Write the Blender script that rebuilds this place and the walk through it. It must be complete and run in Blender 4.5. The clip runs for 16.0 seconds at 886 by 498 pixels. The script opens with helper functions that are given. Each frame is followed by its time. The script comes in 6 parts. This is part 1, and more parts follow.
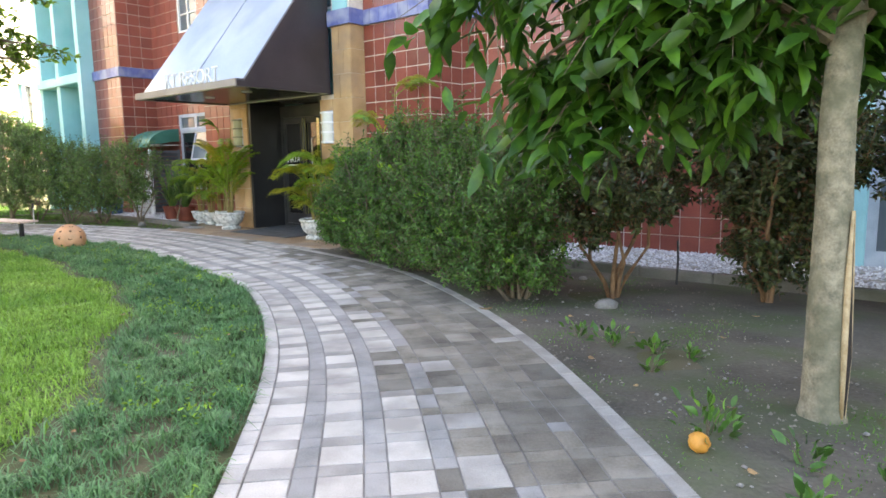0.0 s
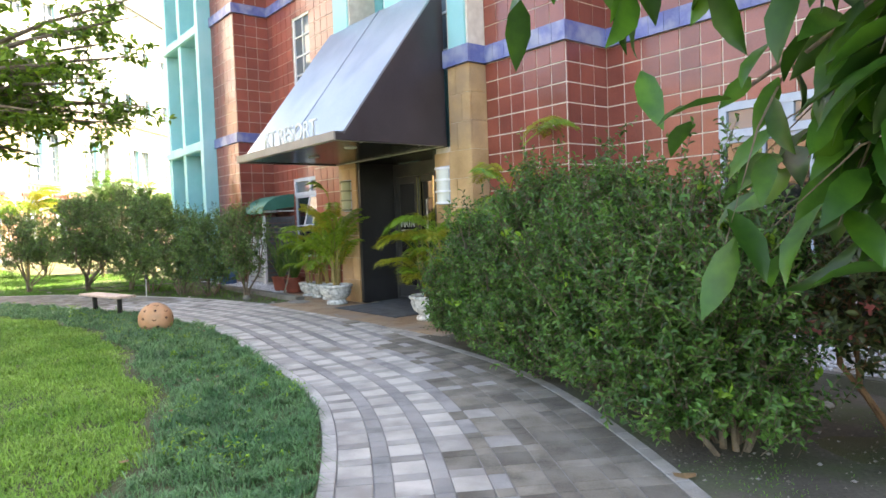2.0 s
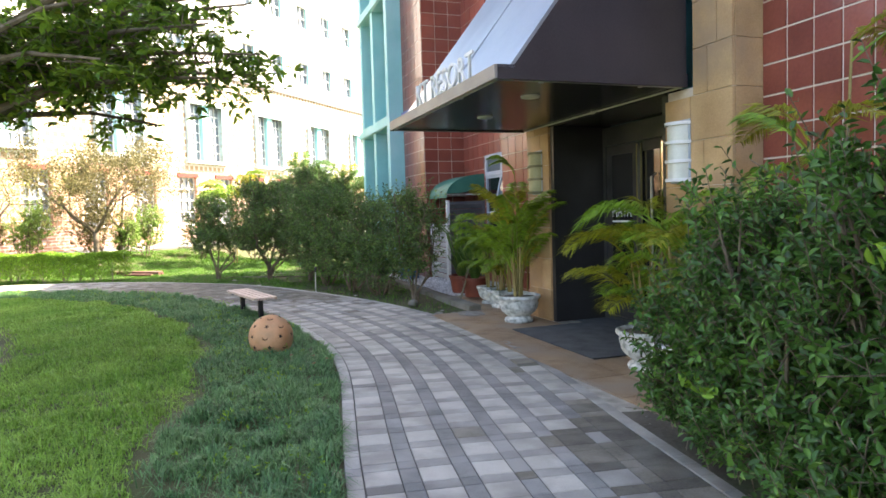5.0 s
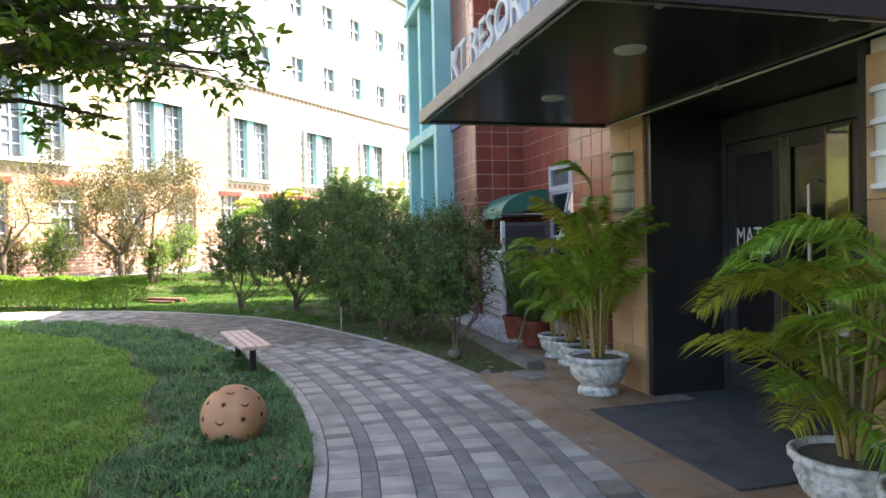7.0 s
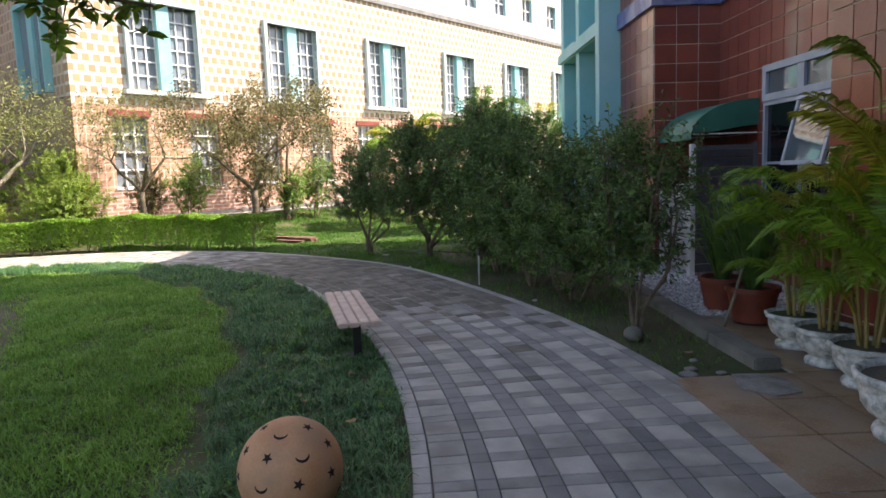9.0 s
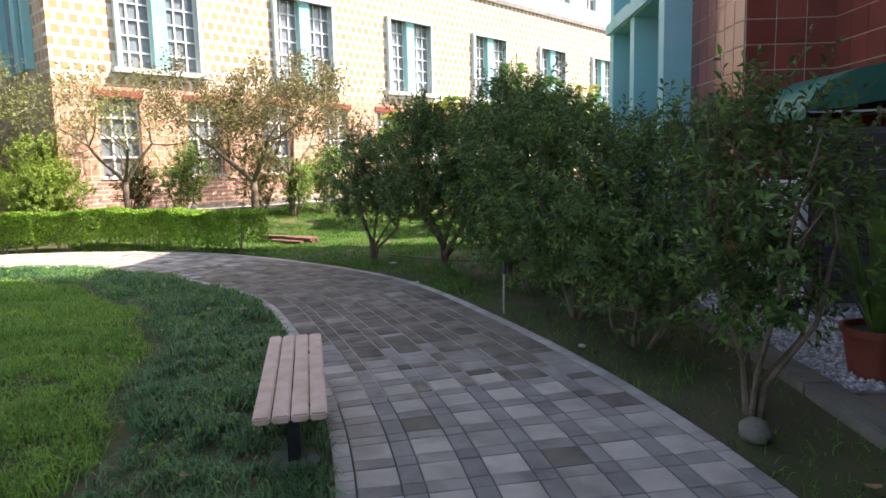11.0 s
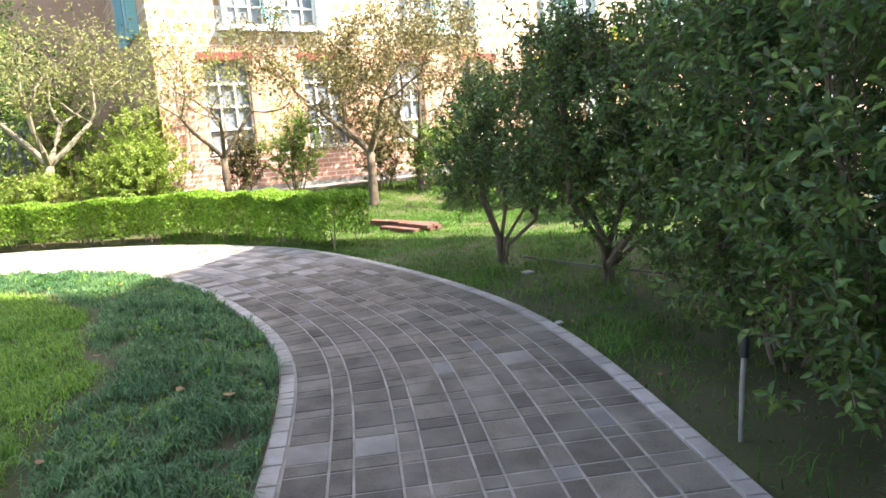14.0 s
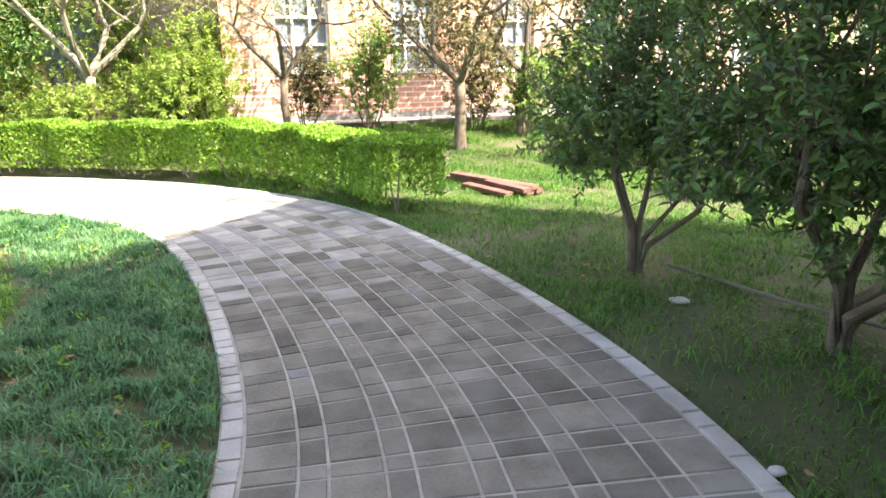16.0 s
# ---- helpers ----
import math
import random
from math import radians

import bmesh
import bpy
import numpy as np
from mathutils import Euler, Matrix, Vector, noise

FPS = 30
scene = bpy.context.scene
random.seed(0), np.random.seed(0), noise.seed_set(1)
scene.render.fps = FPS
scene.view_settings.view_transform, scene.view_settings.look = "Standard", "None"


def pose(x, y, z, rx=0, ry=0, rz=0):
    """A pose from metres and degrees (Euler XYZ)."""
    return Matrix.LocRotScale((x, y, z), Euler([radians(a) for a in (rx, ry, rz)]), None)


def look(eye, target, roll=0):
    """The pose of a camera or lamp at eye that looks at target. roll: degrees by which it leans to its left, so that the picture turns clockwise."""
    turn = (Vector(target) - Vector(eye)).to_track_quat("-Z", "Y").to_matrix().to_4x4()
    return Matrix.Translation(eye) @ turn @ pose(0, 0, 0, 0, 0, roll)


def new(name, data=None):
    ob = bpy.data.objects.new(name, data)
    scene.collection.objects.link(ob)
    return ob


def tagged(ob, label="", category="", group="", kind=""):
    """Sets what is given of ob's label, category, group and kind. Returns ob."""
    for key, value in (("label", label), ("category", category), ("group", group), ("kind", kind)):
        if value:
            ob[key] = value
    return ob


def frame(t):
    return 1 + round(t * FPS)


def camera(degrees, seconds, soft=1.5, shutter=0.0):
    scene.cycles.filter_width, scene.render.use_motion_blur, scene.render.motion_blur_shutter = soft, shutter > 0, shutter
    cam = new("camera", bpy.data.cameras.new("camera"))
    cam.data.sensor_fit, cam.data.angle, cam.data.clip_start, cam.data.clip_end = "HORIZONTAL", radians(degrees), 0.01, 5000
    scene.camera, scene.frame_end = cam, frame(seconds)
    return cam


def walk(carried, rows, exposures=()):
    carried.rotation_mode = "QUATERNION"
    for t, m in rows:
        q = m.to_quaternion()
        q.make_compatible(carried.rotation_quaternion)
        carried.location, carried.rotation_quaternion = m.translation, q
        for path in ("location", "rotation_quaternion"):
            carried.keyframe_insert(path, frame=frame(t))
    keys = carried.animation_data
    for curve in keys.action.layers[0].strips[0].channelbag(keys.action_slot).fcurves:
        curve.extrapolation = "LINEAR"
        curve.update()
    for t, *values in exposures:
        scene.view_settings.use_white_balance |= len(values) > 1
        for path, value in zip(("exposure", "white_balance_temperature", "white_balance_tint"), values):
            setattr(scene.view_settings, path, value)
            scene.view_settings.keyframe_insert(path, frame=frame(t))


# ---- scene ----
cam = camera(68.5, 16.0, soft=1.6)
METRES, EYE, TILT, LEAN, TURN = 20.3, 1.5, 0.0, 0.0, 0.0
ROWS = [
    (0.0, 0.0, 0.0, 0.0, -0.11, -7.85, 0.81),
    (0.5, -0.0026, 0.0292, -0.0001, -4.62, -6.47, 1.11),
    (1.0, -0.0026, 0.0596, 0.0008, 0.75, -2.39, 1.78),
    (1.5, -0.0055, 0.0897, 0.0011, 5.98, -0.53, 1.8),
    (2.0, -0.0097, 0.1198, 0.0023, 11.05, -2.33, 2.08),
    (2.5, -0.0142, 0.1498, 0.003, 17.15, -2.14, 1.65),
    (3.0, -0.0194, 0.1811, 0.0026, 18.11, -3.35, 1.35),
    (3.5, -0.0235, 0.2094, 0.0021, 22.8, -3.2, 0.07),
    (4.0, -0.0312, 0.2405, 0.0026, 21.51, -1.94, 1.49),
    (4.5, -0.0407, 0.2723, 0.0039, 24.11, -0.1, 1.51),
    (4.7, -0.0424, 0.2827, 0.0043, 28.00, -3.25, 1.63),
    (7.0, -0.1076, 0.4145, 0.0061, 35.8, -1.05, 1.19),
    (7.5, -0.1246, 0.4417, 0.006, 32.75, -2.38, 0.2),
    (8.0, -0.1446, 0.4633, 0.0065, 39.9, -2.79, 0.17),
    (8.5, -0.1659, 0.4859, 0.0086, 48.86, -4.89, 0.21),
    (9.0, -0.1896, 0.5059, 0.0073, 48.51, -6.82, 2.06),
    (9.5, -0.207, 0.5303, 0.0074, 50.48, -6.25, 0.62),
    (10.0, -0.228, 0.5492, 0.0065, 50.97, -3.86, -0.44),
    (12.5, -0.3406, 0.661, 0.0041, 51.95, -13.66, 5.03),
    (13.0, -0.3633, 0.6792, 0.004, 59.01, -10.01, 4.97),
    (13.5, -0.3919, 0.6956, 0.0035, 63.26, -7.77, 0.52),
    (14.0, -0.4179, 0.7113, 0.0026, 65.58, -10.01, 4.02),
    (14.5, -0.4459, 0.7268, 0.0039, 63.36, -12.14, 1.03),
    (15.0, -0.4762, 0.7405, 0.0036, 64.27, -14.35, 0.15),
    (15.5, -0.504, 0.7506, 0.0025, 70.4, -13.85, 1.26),
    (16.0, -0.5387, 0.7598, 0.0025, 74.33, -15.63, 0.72),
]
EXPOSURES = [(0.0, 3.05, 8400, 16), (0.5, 3.15, 8400, 17), (1.0, 3.35, 8400, 17), (1.5, 3.1, 8400, 16), (2.0, 2.95, 8300, 16), (2.5, 2.65, 8200, 16), (3.5, 2.65, 8000, 16), (4.5, 2.55, 7800, 16), (7.0, 2.1, 7250, 17), (8.0, 2.0, 7200, 18), (8.5, 1.55, 7150, 18), (9.0, 1.25, 7150, 19), (10.0, 1.32, 7150, 19), (12.5, 1.75, 7100, 18), (13.0, 2.3, 7100, 18), (13.5, 2.35, 7100, 18), (14.0, 2.05, 7100, 18), (14.5, 2.05, 7100, 17), (15.0, 2.15, 7050, 16), (16.0, 2.25, 7100, 16)]
walk(cam, [(t, pose(0, 0, EYE, TILT, LEAN, TURN) @ pose(METRES * x, METRES * y, METRES * z, 90 + pitch, roll, yaw)) for t, x, y, z, yaw, pitch, roll in ROWS], EXPOSURES)

# ---- light ----
world = bpy.data.worlds.new("sky")
scene.world = world
world.use_nodes = True
sky = world.node_tree.nodes.new("ShaderNodeTexSky")
sky.sky_type, sky.sun_disc = "NISHITA", False
sky.sun_elevation, sky.sun_rotation = radians(52), radians(40)
sky.dust_density, sky.air_density = 2.0, 1.0
backdrop_node = world.node_tree.nodes["Background"]
world.node_tree.links.new(sky.outputs[0], backdrop_node.inputs[0])
backdrop_node.inputs[1].default_value = 0.15
sun = new("sun", bpy.data.lights.new("sun", "SUN"))
sun.data.energy, sun.data.angle, sun.data.color = 5.0, radians(0.6), (1.0, 0.94, 0.84)
sun.matrix_world = look((20, 24, 40), (20 - 0.643, 24 - 0.766, 40 - 1.28))


# ---- materials ----
def material(name, a, b, rough=0.7, scale=6.0, fine=90.0, bump=0.25, metal=0.0, contrast=0.5, islands=0.0, translucent=0.0, objects=0.0, stain=None, stain_scale=1.5, spec=0.5, coat=0.0, bump_scale=0.0):
    """Two colours mixed by a broad and a fine noise, with fine relief; islands / objects: brightness that varies from piece to piece."""
    m = bpy.data.materials.new(name)
    m.use_nodes = True
    tree = m.node_tree
    nodes, links = tree.nodes, tree.links
    shader = nodes["Principled BSDF"]
    geo = nodes.new("ShaderNodeNewGeometry")
    big, small = nodes.new("ShaderNodeTexNoise"), nodes.new("ShaderNodeTexNoise")
    big.inputs["Scale"].default_value, small.inputs["Scale"].default_value = scale, fine
    big.inputs["Detail"].default_value, small.inputs["Detail"].default_value = 4.0, 3.0
    for n in (big, small):
        links.new(geo.outputs["Position"], n.inputs["Vector"])
    blend = nodes.new("ShaderNodeMath")
    blend.operation = "MULTIPLY_ADD"
    links.new(small.outputs[0], blend.inputs[0])
    blend.inputs[1].default_value = 0.45
    links.new(big.outputs[0], blend.inputs[2])
    ramp = nodes.new("ShaderNodeMapRange")
    half = 0.36 * (1.0 - contrast) + 0.03
    ramp.inputs[1].default_value, ramp.inputs[2].default_value = 0.72 - half, 0.72 + half
    links.new(blend.outputs[0], ramp.inputs[0])
    mix = nodes.new("ShaderNodeMix")
    mix.data_type = "RGBA"
    mix.inputs[6].default_value, mix.inputs[7].default_value = (*a, 1), (*b, 1)
    links.new(ramp.outputs[0], mix.inputs[0])
    colour = mix.outputs[2]
    if stain:
        spots = nodes.new("ShaderNodeTexNoise")
        spots.inputs["Scale"].default_value, spots.inputs["Detail"].default_value = stain_scale, 6.0
        links.new(geo.outputs["Position"], spots.inputs["Vector"])
        step = nodes.new("ShaderNodeMapRange")
        step.inputs[1].default_value, step.inputs[2].default_value, step.inputs[4].default_value = 0.46, 0.66, 0.85
        links.new(spots.outputs[0], step.inputs[0])
        over = nodes.new("ShaderNodeMix")
        over.data_type = "RGBA"
        over.inputs[7].default_value = (*stain, 1)
        links.new(step.outputs[0], over.inputs[0])
        links.new(colour, over.inputs[6])
        colour = over.outputs[2]
    for amount, kind in ((islands, "i"), (objects, "o")):
        if amount:
            source = geo.outputs["Random Per Island"] if kind == "i" else nodes.new("ShaderNodeObjectInfo").outputs["Random"]
            spread = nodes.new("ShaderNodeMapRange")
            spread.inputs[3].default_value, spread.inputs[4].default_value = 1.0 - amount, 1.0 + amount
            links.new(source, spread.inputs[0])
            hsv = nodes.new("ShaderNodeHueSaturation")
            links.new(spread.outputs[0], hsv.inputs["Value"])
            links.new(colour, hsv.inputs["Color"])
            colour = hsv.outputs[0]
    links.new(colour, shader.inputs["Base Color"])
    shader.inputs["Roughness"].default_value, shader.inputs["Metallic"].default_value = rough, metal
    shader.inputs["Specular IOR Level"].default_value, shader.inputs["Coat Weight"].default_value = spec, coat
    if bump:
        relief = nodes.new("ShaderNodeBump")
        relief.inputs["Strength"].default_value, relief.inputs["Distance"].default_value = bump, 0.01
        source = small
        if bump_scale:
            source = nodes.new("ShaderNodeTexNoise")
            source.inputs["Scale"].default_value = bump_scale
            links.new(geo.outputs["Position"], source.inputs["Vector"])
        links.new(source.outputs[0], relief.inputs["Height"])
        links.new(relief.outputs[0], shader.inputs["Normal"])
    if translucent:
        through_leaf = nodes.new("ShaderNodeBsdfTranslucent")
        links.new(colour, through_leaf.inputs[0])
        both = nodes.new("ShaderNodeMixShader")
        both.inputs[0].default_value = translucent
        links.new(shader.outputs[0], both.inputs[1])
        links.new(through_leaf.outputs[0], both.inputs[2])
        links.new(both.outputs[0], nodes["Material Output"].inputs[0])
    return m


def leaf_material(name, a, b, islands=0.45, rough=0.45, translucent=0.4):
    """Leaves: mixed in patches, lighter or darker one by one, a few yellowish."""
    old = (b[0] * 1.5, b[1] * 1.3, b[2] * 1.1) if b[0] < 0.2 else None
    return material(name, a, b, rough, 2.2, 30, 0.0, islands=islands, translucent=translucent, contrast=0.3, stain=old, stain_scale=7.0)


M_PAVER_LIGHT = material("paver_light_grey", (0.365, 0.34, 0.30), (0.49, 0.462, 0.412), 0.88, 4, 100, 0.45, islands=0.07, objects=0.07, stain=(0.235, 0.215, 0.19), stain_scale=1.9)
M_PAVER_MID = material("paver_mid_grey", (0.262, 0.248, 0.222), (0.38, 0.362, 0.328), 0.88, 4, 100, 0.45, islands=0.10, objects=0.10, stain=(0.18, 0.168, 0.15), stain_scale=1.7)
M_PAVER_DARK = material("paver_dark_grey", (0.142, 0.140, 0.131), (0.248, 0.242, 0.228), 0.88, 4, 100, 0.45, islands=0.14, objects=0.14, stain=(0.27, 0.255, 0.235), stain_scale=1.3)
M_PAVER_STAINED = material("paver_weathered_brown", (0.088, 0.078, 0.060), (0.205, 0.184, 0.146), 0.9, 4.5, 60, 0.6, islands=0.32, objects=0.32, stain=(0.215, 0.20, 0.167), stain_scale=3.2, contrast=0.3)
M_JOINT = material("joint_sand", (0.23, 0.21, 0.175), (0.43, 0.395, 0.34), 0.95, 7, 150, 0.3)
M_KERB = material("kerb_concrete", (0.35, 0.33, 0.30), (0.51, 0.48, 0.435), 0.9, 5, 110, 0.35, islands=0.12, stain=(0.26, 0.25, 0.23))
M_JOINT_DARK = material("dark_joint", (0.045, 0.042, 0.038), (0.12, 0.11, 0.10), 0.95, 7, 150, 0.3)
M_JOINT_MID = material("grey_joint", (0.11, 0.104, 0.096), (0.24, 0.225, 0.205), 0.95, 5, 120, 0.3)
M_CONCRETE = material("old_concrete", (0.13, 0.12, 0.10), (0.26, 0.245, 0.21), 0.95, 3, 80, 0.5, stain=(0.07, 0.075, 0.05))
M_SLAB = material("sandstone_slab", (0.22, 0.138, 0.08), (0.39, 0.265, 0.16), 0.75, 3, 70, 0.25, objects=0.12, stain=(0.25, 0.20, 0.16))
M_SOIL = material("bed_soil", (0.046, 0.041, 0.031), (0.145, 0.128, 0.097), 0.97, 1.6, 38, 1.0, stain=(0.068, 0.098, 0.034), stain_scale=1.3, contrast=0.3, bump_scale=30)
M_GROUND = material("turf_soil", (0.038, 0.058, 0.015), (0.095, 0.095, 0.038), 0.97, 1.6, 60, 0.7, stain=(0.13, 0.105, 0.065), stain_scale=0.7)
M_CLOD = material("earth_crumbs", (0.10, 0.085, 0.065), (0.27, 0.235, 0.19), 0.97, 3, 40, 0, islands=0.5)
M_GRASS = material("lawn_blades", (0.135, 0.312, 0.036), (0.285, 0.475, 0.085), 0.55, 0.8, 14, 0, islands=0.4, translucent=0.45)
M_MONDO = material("mondo_blades", (0.055, 0.178, 0.066), (0.168, 0.325, 0.126), 0.5, 1.4, 14, 0, islands=0.45, translucent=0.4)
M_THIN = material("shade_grass_blades", (0.050, 0.165, 0.015), (0.125, 0.27, 0.038), 0.6, 0.9, 14, 0, islands=0.4, translucent=0.4)
M_GRAVEL = material("white_gravel", (0.35, 0.35, 0.36), (0.72, 0.71, 0.70), 0.85, 30, 120, 0.3, islands=0.35)
M_TILE = material("red_glazed_tile", (0.20, 0.045, 0.032), (0.29, 0.075, 0.05), 0.28, 2.0, 40, 0.05, islands=0.16, objects=0.16, coat=0.3)
M_GROUT = material("pale_grout", (0.55, 0.47, 0.40), (0.70, 0.62, 0.54), 0.9, 8, 120, 0.2)
M_STONE = material("buff_stone_cladding", (0.36, 0.215, 0.10), (0.52, 0.34, 0.18), 0.6, 2.2, 60, 0.2, islands=0.14, objects=0.14, stain=(0.30, 0.20, 0.13))
M_BLUE = material("blue_band_tile", (0.07, 0.09, 0.26), (0.14, 0.17, 0.38), 0.4, 4, 60, 0.15, islands=0.12, stain=(0.30, 0.32, 0.42), stain_scale=3)
M_TEAL = material("teal_paint", (0.20, 0.50, 0.52), (0.28, 0.60, 0.62), 0.6, 1.5, 60, 0.1, stain=(0.34, 0.58, 0.60), stain_scale=0.8)
M_TEAL_PALE = material("pale_teal_trim", (0.50, 0.62, 0.63), (0.60, 0.70, 0.70), 0.6, 2, 50, 0.1)
M_TEAL_DEEP = material("deep_teal_panel", (0.09, 0.34, 0.36), (0.14, 0.42, 0.44), 0.6, 1.5, 60, 0.1)
M_AWNING = material("blue_grey_sheet_metal", (0.24, 0.28, 0.32), (0.34, 0.38, 0.42), 0.32, 0.9, 30, 0.03, metal=0.55, stain=(0.42, 0.45, 0.48), stain_scale=0.8)
M_PLUM = material("dark_plum_panel", (0.028, 0.022, 0.026), (0.05, 0.042, 0.046), 0.35, 1.2, 60, 0.03)
M_SOFFIT = material("dark_gloss_soffit", (0.024, 0.024, 0.023), (0.040, 0.040, 0.039), 0.2, 1.0, 40, 0.02, spec=0.3)
M_FASCIA = material("grey_brown_fascia", (0.26, 0.22, 0.20), (0.38, 0.33, 0.30), 0.5, 2, 60, 0.1)
M_BLACK = material("black_panel", (0.018, 0.018, 0.019), (0.032, 0.032, 0.034), 0.3, 2, 60, 0.02)
M_FRAME = material("grey_door_frame", (0.045, 0.045, 0.048), (0.085, 0.085, 0.09), 0.4, 2, 60, 0.02, metal=0.4)
M_BRASS = material("dull_brass", (0.25, 0.225, 0.10), (0.36, 0.32, 0.16), 0.34, 3, 60, 0.05, metal=1.0)
M_MIRROR = material("mirror_glass", (0.46, 0.46, 0.38), (0.56, 0.56, 0.47), 0.05, 1.2, 40, 0, metal=1.0)
M_WHITE = material("white_paint", (0.70, 0.71, 0.72), (0.82, 0.82, 0.82), 0.5, 4, 80, 0.08, stain=(0.62, 0.62, 0.60))
# left lamp's glass and fins: shade and reflected tint put into the colour as olive
M_LAMP_SHADED_GLASS = material("shaded_lamp_glass", (0.30, 0.31, 0.17), (0.42, 0.42, 0.26), 0.35, 7, 60, 0.0)
M_LAMP_SHADED_FIN = material("shaded_lamp_fin", (0.13, 0.135, 0.075), (0.22, 0.22, 0.13), 0.5, 7, 60, 0.1)
M_LAMP_GLASS = material("opal_lamp_glass", (0.56, 0.58, 0.52), (0.68, 0.69, 0.64), 0.3, 6, 60, 0.0)
M_ALU = material("blue_grey_window_frame", (0.34, 0.39, 0.46), (0.46, 0.51, 0.57), 0.45, 4, 80, 0.03)
M_MAT = material("dark_door_mat", (0.055, 0.062, 0.07), (0.10, 0.11, 0.12), 0.95, 5, 200, 0.6)
M_TERRACOTTA = material("terracotta", (0.50, 0.23, 0.105), (0.64, 0.34, 0.18), 0.75, 6, 90, 0.15, stain=(0.42, 0.25, 0.14), stain_scale=4)
M_VOID = material("dark_hollow", (0.012, 0.008, 0.006), (0.02, 0.014, 0.01), 0.9, 5, 60, 0)
M_RED_POT = material("red_clay_pot", (0.16, 0.035, 0.022), (0.24, 0.06, 0.035), 0.5, 5, 80, 0.1)
M_URN = material("whitewashed_urn", (0.46, 0.48, 0.46), (0.76, 0.77, 0.74), 0.7, 14, 70, 1.0, stain=(0.22, 0.25, 0.22), stain_scale=16, bump_scale=34)
M_WOOD = material("pinkish_bench_wood", (0.52, 0.38, 0.30), (0.68, 0.53, 0.44), 0.7, 9, 120, 0.2, islands=0.08, objects=0.08)
M_IRON = material("dark_iron", (0.03, 0.03, 0.035), (0.06, 0.06, 0.06), 0.5, 6, 80, 0.1, metal=0.6)
M_STEEL = material("galvanised_tube", (0.40, 0.41, 0.40), (0.56, 0.56, 0.54), 0.4, 12, 90, 0.1, metal=0.7)
M_BARK = material("grey_brown_bark", (0.10, 0.075, 0.05), (0.22, 0.175, 0.125), 0.9, 9, 70, 0.8)
M_BARK_PALE = material("pale_bark", (0.15, 0.135, 0.09), (0.31, 0.275, 0.20), 0.88, 5, 60, 0.6, stain=(0.20, 0.20, 0.14), stain_scale=5)
M_TRUNK = material("blotched_tree_bark", (0.13, 0.118, 0.078), (0.34, 0.30, 0.21), 0.9, 13, 70, 1.0, stain=(0.115, 0.115, 0.07), stain_scale=5, bump_scale=24)
M_RAW_WOOD = material("torn_raw_wood", (0.34, 0.24, 0.12), (0.52, 0.40, 0.24), 0.8, 16, 80, 0.5)
M_RED_BARK = material("orange_brown_bark", (0.12, 0.062, 0.03), (0.25, 0.14, 0.07), 0.9, 9, 70, 0.7)
M_CANE = material("palm_cane", (0.20, 0.17, 0.05), (0.34, 0.25, 0.09), 0.6, 8, 60, 0.2)
L_BIG = leaf_material("broad_leaf", (0.015, 0.070, 0.009), (0.054, 0.160, 0.018), 0.45, 0.4, 0.35)
L_LAWN_TREE = leaf_material("lawn_tree_leaf", (0.055, 0.15, 0.016), (0.18, 0.30, 0.04), 0.55, 0.35, 0.62)
L_HEDGE = leaf_material("hedge_leaf", (0.034, 0.112, 0.022), (0.086, 0.212, 0.040), 0.55, 0.33)
L_DARK = leaf_material("dark_shrub_leaf", (0.055, 0.135, 0.034), (0.125, 0.23, 0.064), 0.55, 0.3, 0.45)
L_FRESH = leaf_material("fresh_box_leaf", (0.15, 0.32, 0.024), (0.29, 0.48, 0.065), 0.4, 0.5)
L_LIGHT = leaf_material("light_bush_leaf", (0.13, 0.26, 0.035), (0.27, 0.41, 0.11), 0.4, 0.5)
L_YELLOW = leaf_material("thin_yellow_leaf", (0.17, 0.215, 0.06), (0.31, 0.32, 0.12), 0.4, 0.5, 0.5)
L_DEEP = leaf_material("purple_green_leaf", (0.026, 0.056, 0.020), (0.085, 0.115, 0.042), 0.6, 0.3)
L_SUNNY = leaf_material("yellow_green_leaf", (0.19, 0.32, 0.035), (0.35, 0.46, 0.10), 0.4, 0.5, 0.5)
L_DRY = leaf_material("autumn_leaf", (0.13, 0.135, 0.05), (0.26, 0.225, 0.105), 0.5, 0.6)
L_PALM = leaf_material("palm_leaflet", (0.125, 0.26, 0.018), (0.245, 0.39, 0.036), 0.35, 0.4)
L_PALM_GOLD = leaf_material("golden_palm_leaflet", (0.23, 0.27, 0.02), (0.38, 0.35, 0.036), 0.35, 0.4)
M_LITTER = material("fallen_leaf", (0.22, 0.12, 0.05), (0.38, 0.24, 0.11), 0.8, 9, 60, 0.2, objects=0.3)
M_ORANGE = material("orange_peel", (0.55, 0.22, 0.03), (0.70, 0.32, 0.06), 0.5, 9, 150, 0.3)
M_ROCK = material("grey_rock", (0.15, 0.14, 0.125), (0.30, 0.285, 0.26), 0.9, 7, 60, 0.6)
M_FAR_WHITE = material("white_wall_tile", (0.65, 0.65, 0.62), (0.74, 0.74, 0.72), 0.6, 0.7, 14, 0.1)
M_FAR_BROWN = material("brown_wall_tile", (0.42, 0.27, 0.18), (0.52, 0.36, 0.26), 0.6, 0.8, 14, 0.1)
M_RED_TRIM = material("dark_red_trim", (0.22, 0.045, 0.035), (0.30, 0.07, 0.05), 0.6, 3, 40, 0.1)
M_GREY_TRIM = material("grey_ledge", (0.18, 0.18, 0.18), (0.28, 0.28, 0.27), 0.8, 3, 40, 0.2)
